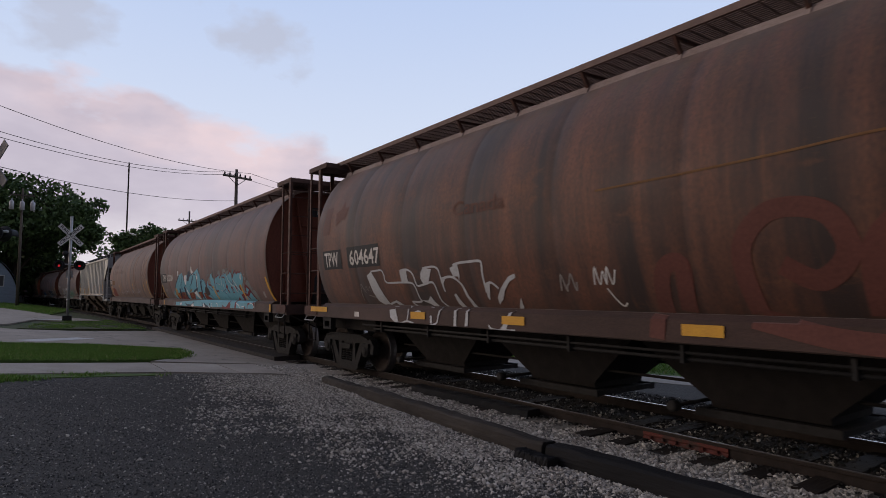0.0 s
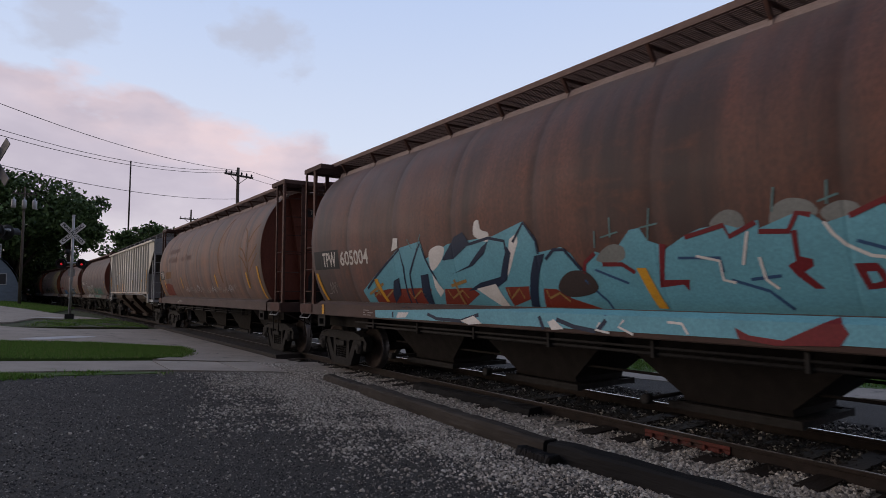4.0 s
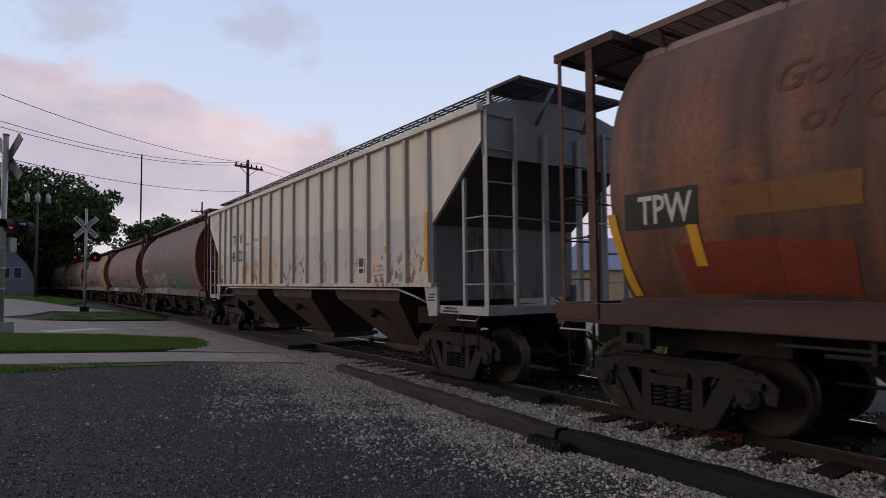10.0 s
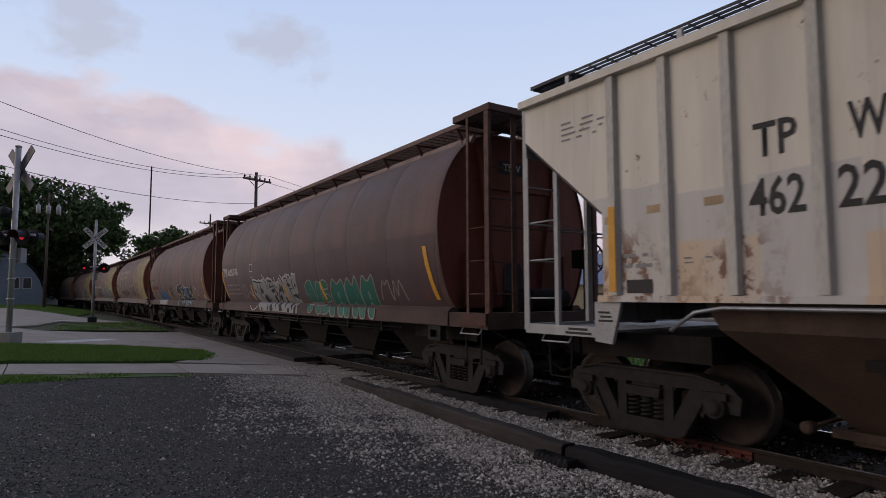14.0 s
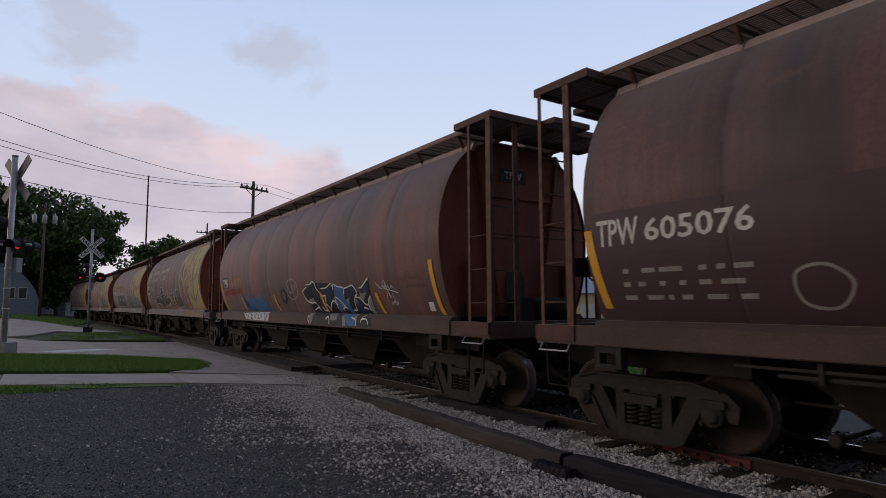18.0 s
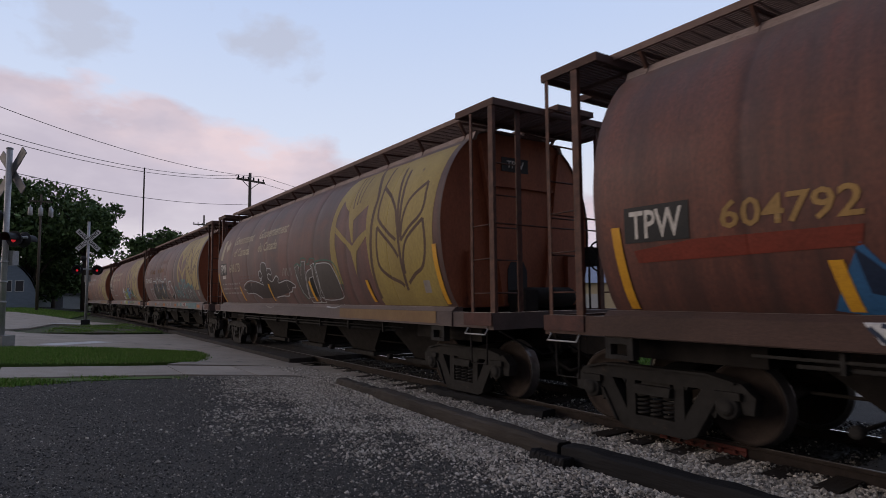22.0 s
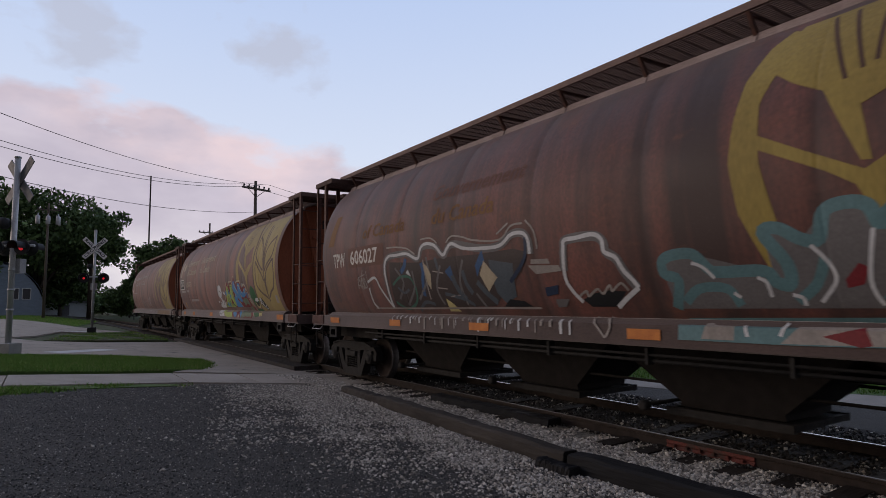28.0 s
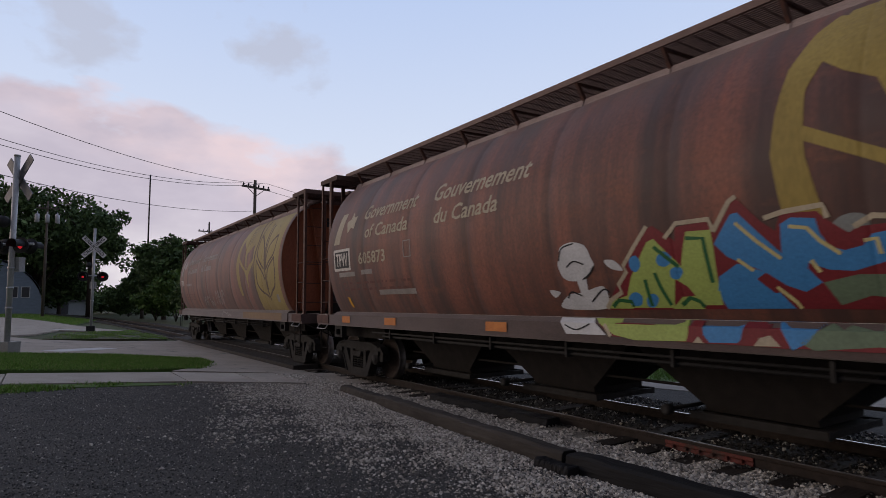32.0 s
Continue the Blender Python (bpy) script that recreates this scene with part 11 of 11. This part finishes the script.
BIG = "large dark green broadleaf tree in full leaf"
tree(*at(-0.4, 104), 20.5, 8.8, 4.0, BIG, 11, 12000, 0.34)
tree(*at(3.3, 100), 16.5, 6.2, 9.5, BIG, 12, 8000, 0.32)
tree(*at(-5.0, 100), 20.0, 9.0, 4.0, BIG, 13, 9000, 0.36)
tree(*at(1.2, 112), 12.0, 6.0, 1.5, BIG, 14, 8000, 0.36)
tree(*at(8.9, 82), 11.5, 4.8, 1.6, "dark green roundish tree beyond the track", 15, 8000, 0.26)
tree(*at(7.2, 90), 9.5, 4.0, 1.0, "dark green roundish tree beyond the track", 16, 6000, 0.26)
tree(*at(9.9, 70), 5.6, 2.6, 0.0, "light green bush beside the track", 17, 5000, 0.20, M_leaf_light, category="bush")
tree(*at(8.3, 74), 4.6, 2.6, 0.0, "light green bush beside the track", 18, 4500, 0.20, M_leaf_light, category="bush")
tree(*at(11.3, 64), 4.8, 2.6, 0.0, "dark green bush beside the track", 19, 4500, 0.20, category="bush")
tree(*at(6.2, 100), 5.5, 3.4, 0.0, "dark green bush beside the track", 20, 4500, 0.24, category="bush")
tree(*at(5.4, 135), 4.5, 4.5, 1.0, "distant dark tree along the track", 21, 4000, 0.36)
tree(*at(4.2, 150), 5.0, 6.0, 1.0, "distant dark tree along the track", 22, 4000, 0.4)
for az, d, h, sp, sd in ((-4.0, 118, 5.5, 6.0, 41), (-0.5, 125, 5.0, 6.0, 42), (2.2, 128, 5.0, 5.5, 43), (4.6, 132, 4.2, 5.5, 44), (6.4, 118, 4.2, 4.5, 45)):
    tree(*at(az, d), h, sp, 0.0, "dark green hedge of dense bushes", sd, 4500, 0.34, category="bush")
for az, d, h, sp, sd in ((55, 92, 9.5, 6, 31), (60, 96, 8.0, 6, 32), (64.5, 90, 10.0, 5.5, 33), (68, 84, 11.0, 5.5, 34), (71.5, 82, 12.5, 6, 35), (76, 84, 12, 6, 36), (49, 98, 9, 6.5, 37)):
    tree(*at(az, d), h, sp, 2.0, "green broadleaf tree behind the buildings", sd, 5000, 0.32)


def barn():
    """Round-roofed barn: an arched front wall under a curved roof, with a pair of small windows."""
    ob = thing("barn", "blue-grey arched barn with a pair of small windows", "barn", pose(-97, -8.0, gz(-97, -8)))
    w, h, n = 8.2, 7.6, 24
    arch = [(w * math.cos(t), h * math.sin(t) ** 0.85) for t in (math.pi * k / n for k in range(n + 1))]
    bm = bmesh.new()
    prism(bm, arch, "x", -0.15, 0.15)
    part("wall", bm, M_barn, ob)
    bm = bmesh.new()
    ring = [[bm.verts.new((x, 1.03 * y, 1.03 * z)) for y, z in arch] for x in (0.35, -22)]
    for k in range(n):
        bm.faces.new((ring[0][k], ring[0][k + 1], ring[1][k + 1], ring[1][k]))
    bmesh.ops.solidify(bm, geom=bm.faces[:], thickness=0.15)
    part("roof", bm, M_metalroof, ob)
    for y in (4.9, 6.2):
        bm = bmesh.new()
        box(bm, 0.12, 0.22, y - 0.5, y + 0.5, 2.2, 3.7)
        win = part("window", bm, M_whitesign, ob)
        bm = bmesh.new()
        box(bm, 0.20, 0.235, y - 0.42, y + 0.42, 2.28, 3.62)
        part("pane", bm, M_glass, win)
    for k in range(7):
        bm = bmesh.new()
        box(bm, 0.15, 0.185, -4.0, 3.0, 1.0 + 0.6 * k, 1.08 + 0.6 * k)
        part("batten", bm, M_barn, ob)
    return ob


barn()


def low_shed():
    """Small white shed with a flat grey roof at the end of the side street."""
    ob = thing("shed", "small low white shed beside the far street", "shed", pose(-126, 3.4, gz(-126, 3.4)))
    bm = bmesh.new()
    box(bm, -2.0, 2.0, -3.4, 3.4, -0.3, 2.2)
    part("wall", bm, M_whitewall, ob)
    bm = bmesh.new()
    box(bm, -2.3, 2.3, -3.7, 3.7, 2.204, 2.5)
    part("roof", bm, M_signback, ob, bevel=0.03)
    bm = bmesh.new()
    box(bm, 2.0, 2.06, -0.6, 0.6, 0.0, 1.9)
    part("door", bm, M_signback, ob)
    return ob


low_shed()


def cream_building():
    """Long low building with a metal hip roof; local x along its length."""
    x, y = at(57.0, 70)
    ob = thing("building", "cream low building with a pale blue metal hip roof", "building", pose(x, y, gz(x, y), 0, 0, 32))
    L, W, H, R = 13.5, 8.0, 3.7, 7.4
    bm = bmesh.new()
    box(bm, -L, L, -W / 2, W / 2, -0.3, H)
    part("wall", bm, M_cream, ob)
    bm = bmesh.new()
    e = 0.5
    c = [bm.verts.new(p) for p in ((-L - e, -W / 2 - e, H), (L + e, -W / 2 - e, H), (L + e, W / 2 + e, H), (-L - e, W / 2 + e, H))]
    r = [bm.verts.new((-L + 2, 0, R)), bm.verts.new((L - 2, 0, R))]
    for f in ((c[0], c[1], r[1], r[0]), (c[1], c[2], r[1]), (c[2], c[3], r[0], r[1]), (c[3], c[0], r[0])):
        bm.faces.new(f)
    bm.faces.new(c[::-1])
    roof = part("roof", bm, M_metalroof, ob)
    bm = bmesh.new()
    rod(bm, (9.3, -2.6, H + 1.4), (9.3, -2.6, H + 2.3), 0.16, 8)
    rod(bm, (9.3, -2.6, H + 1.3), (9.3, -2.6, H + 1.6), 0.4, 8, 0.16)
    part("vent", bm, M_blackpaint, roof)
    for k in range(4):
        bm = bmesh.new()
        u = -10 + 6.2 * k
        box(bm, u - 1.3, u + 1.3, -W / 2 - 0.06, -W / 2 + 0.02, 0.0, 2.5)
        part("door", bm, M_whitewall, ob)
    return ob


cream_building()


def white_building():
    x, y = at(73.5, 62)
    ob = thing("building", "white metal-sided shed with a sloping roof", "building", pose(x, y, gz(x, y), 0, 0, 12))
    bm = bmesh.new()
    prism(bm, [(-5, -0.3), (5, -0.3), (5, 4.2), (-5, 3.4)], "y", -4, 4)
    part("wall", bm, M_whitewall, ob)
    bm = bmesh.new()
    prism(bm, [(-5.3, 3.42), (5.3, 4.27), (5.3, 4.42), (-5.3, 3.57)], "y", -4.3, 4.3)
    part("roof", bm, M_metalroof, ob)
    for k in range(16):
        bm = bmesh.new()
        u = -4.7 + 0.62 * k
        box(bm, u, u + 0.05, -4.03, -3.99, 0, 3.3)
        part("seam", bm, M_whitewall, ob)
    return ob


white_building()


def road_vehicle(name, label, category, x, y, turn, body, glass, length, height, kind):
    """A parked vehicle: shell with wheel arches, glazing, bumpers, lamps and four wheels."""
    ob = thing(name, label, category, pose(x, y, gz(x, y), 0, 0, turn))
    l, w = length / 2, 0.9
    if kind == "van":
        side = [(-l, 0.45), (l, 0.45), (l, 0.95), (l - 0.35, 1.10), (l - 1.0, height), (-l + 0.12, height), (-l, height - 0.15)]
        glazing = [[(l - 0.50, 1.15), (l - 1.02, height - 0.1), (l - 1.75, height - 0.1), (l - 1.75, 1.15)], [(-l + 0.3, 1.2), (-l + 0.3, height - 0.2), (-l + 1.2, height - 0.2), (-l + 1.2, 1.2)]]
    else:
        side = [(-l, 0.4), (l, 0.4), (l, 0.8), (l - 0.9, 0.98), (l - 1.7, height), (-l + 0.5, height), (-l + 0.05, 1.0)]
        glazing = [[(l - 1.05, 1.02), (l - 1.72, height - 0.1), (l - 2.5, height - 0.1), (l - 2.5, 1.02)], [(l - 2.6, 1.02), (l - 2.6, height - 0.1), (-l + 0.65, height - 0.1), (-l + 0.3, 1.05)]]
    bm = bmesh.new()
    prism(bm, side, "y", -w, w)
    part("body", bm, body, ob, bevel=0.06)
    for g in glazing:
        for s in (-1, 1):
            bm = bmesh.new()
            prism(bm, g, "y", *sorted((s * (w + 0.002), s * (w + 0.012))))
            part("window", bm, glass, ob)
    for ex in (-l + 0.85, l - 0.9):
        for s in (-1, 1):
            bm = bmesh.new()
            disc_ring(bm, (ex, s * (w - 0.05), 0.34), "y", [(0.18, -s * 0.1), (0.34, -s * 0.1), (0.34, s * 0.09), (0.22, s * 0.1)], 18)
            wh = part("wheel", bm, M_blackpaint, ob)
            bm = bmesh.new()
            disc_ring(bm, (ex, s * (w - 0.05), 0.34), "y", [(0.21, s * 0.08), (0.21, s * 0.105), (0.05, s * 0.115)], 14)
            part("rim", bm, M_galv, wh)
    for s in (-1, 1):
        bm = bmesh.new()
        box(bm, -l - 0.02, -l + 0.05, *sorted((s * 0.6, s * 0.86)), 0.85, 1.15)
        part("tail_lamp", bm, M_lens_off, ob)
        bm = bmesh.new()
        box(bm, l - 0.1, l + 0.01, *sorted((s * 0.5, s * 0.82)), 0.62, 0.80)
        part("headlight", bm, M_whitesign, ob)
    for e in (-1, 1):
        bm = bmesh.new()
        box(bm, *sorted((e * (l - 0.05), e * (l + 0.08))), -0.88, 0.88, 0.38, 0.60)
        part("bumper", bm, M_blackpaint, ob, bevel=0.03)
    if kind == "van":
        for k in range(5):
            bm = bmesh.new()
            box(bm, -l + 1.5, -l + 2.4 - 0.12 * (k % 2), -w - 0.014, -w - 0.002, 1.25 + 0.11 * k, 1.30 + 0.11 * k)
            part("lettering", bm, M_black, ob, "dark lines of small lettering")
    return ob


M_vanpaint = node_mat("white_van_paint", (0.62, 0.63, 0.65), (0.55, 0.56, 0.58), 2, 0.35, 0, 0.0, 30)
M_redpaint = node_mat("dark_red_car_paint", (0.11, 0.012, 0.016), (0.08, 0.01, 0.013), 2, 0.3, 0, 0.0, 30)
road_vehicle("van", "white panel van with dark lettering parked by the building", "van", *at(66.0, 58), 32, M_vanpaint, M_glass, 5.2, 2.0, "van")
road_vehicle("suv", "dark red sport utility car parked beside the van", "car", *at(61.2, 57), 30, M_redpaint, M_glass, 4.7, 1.72, "suv")
road_vehicle("suv", "dark red car parked near the white shed", "car", *at(71.0, 50), 80, M_redpaint, M_glass, 4.6, 1.65, "suv")


def motions():
    """The train rolls by; every wheelset turns with it."""
    step = 4 / 30
    times = [k * step for k in range(240)] + [32.0]
    for car, c in zip(CARS, CENTRES):
        rows = []
        for t in times[::2] if times[-1] in times[::2] else times[::2] + [32.0]:
            x = c + gone(t)
            rows.append((t, pose(x, track_y(x), 0, 0, 0, math.degrees(track_turn(x)))))
        walk(car, rows)
    for car, ws, e in WHEELSETS:
        walk(ws, [(t, pose(e * AXLE, 0, 0.459) @ Matrix.Rotation(gone(t) / 0.459, 4, "Y")) for t in times])


motions()
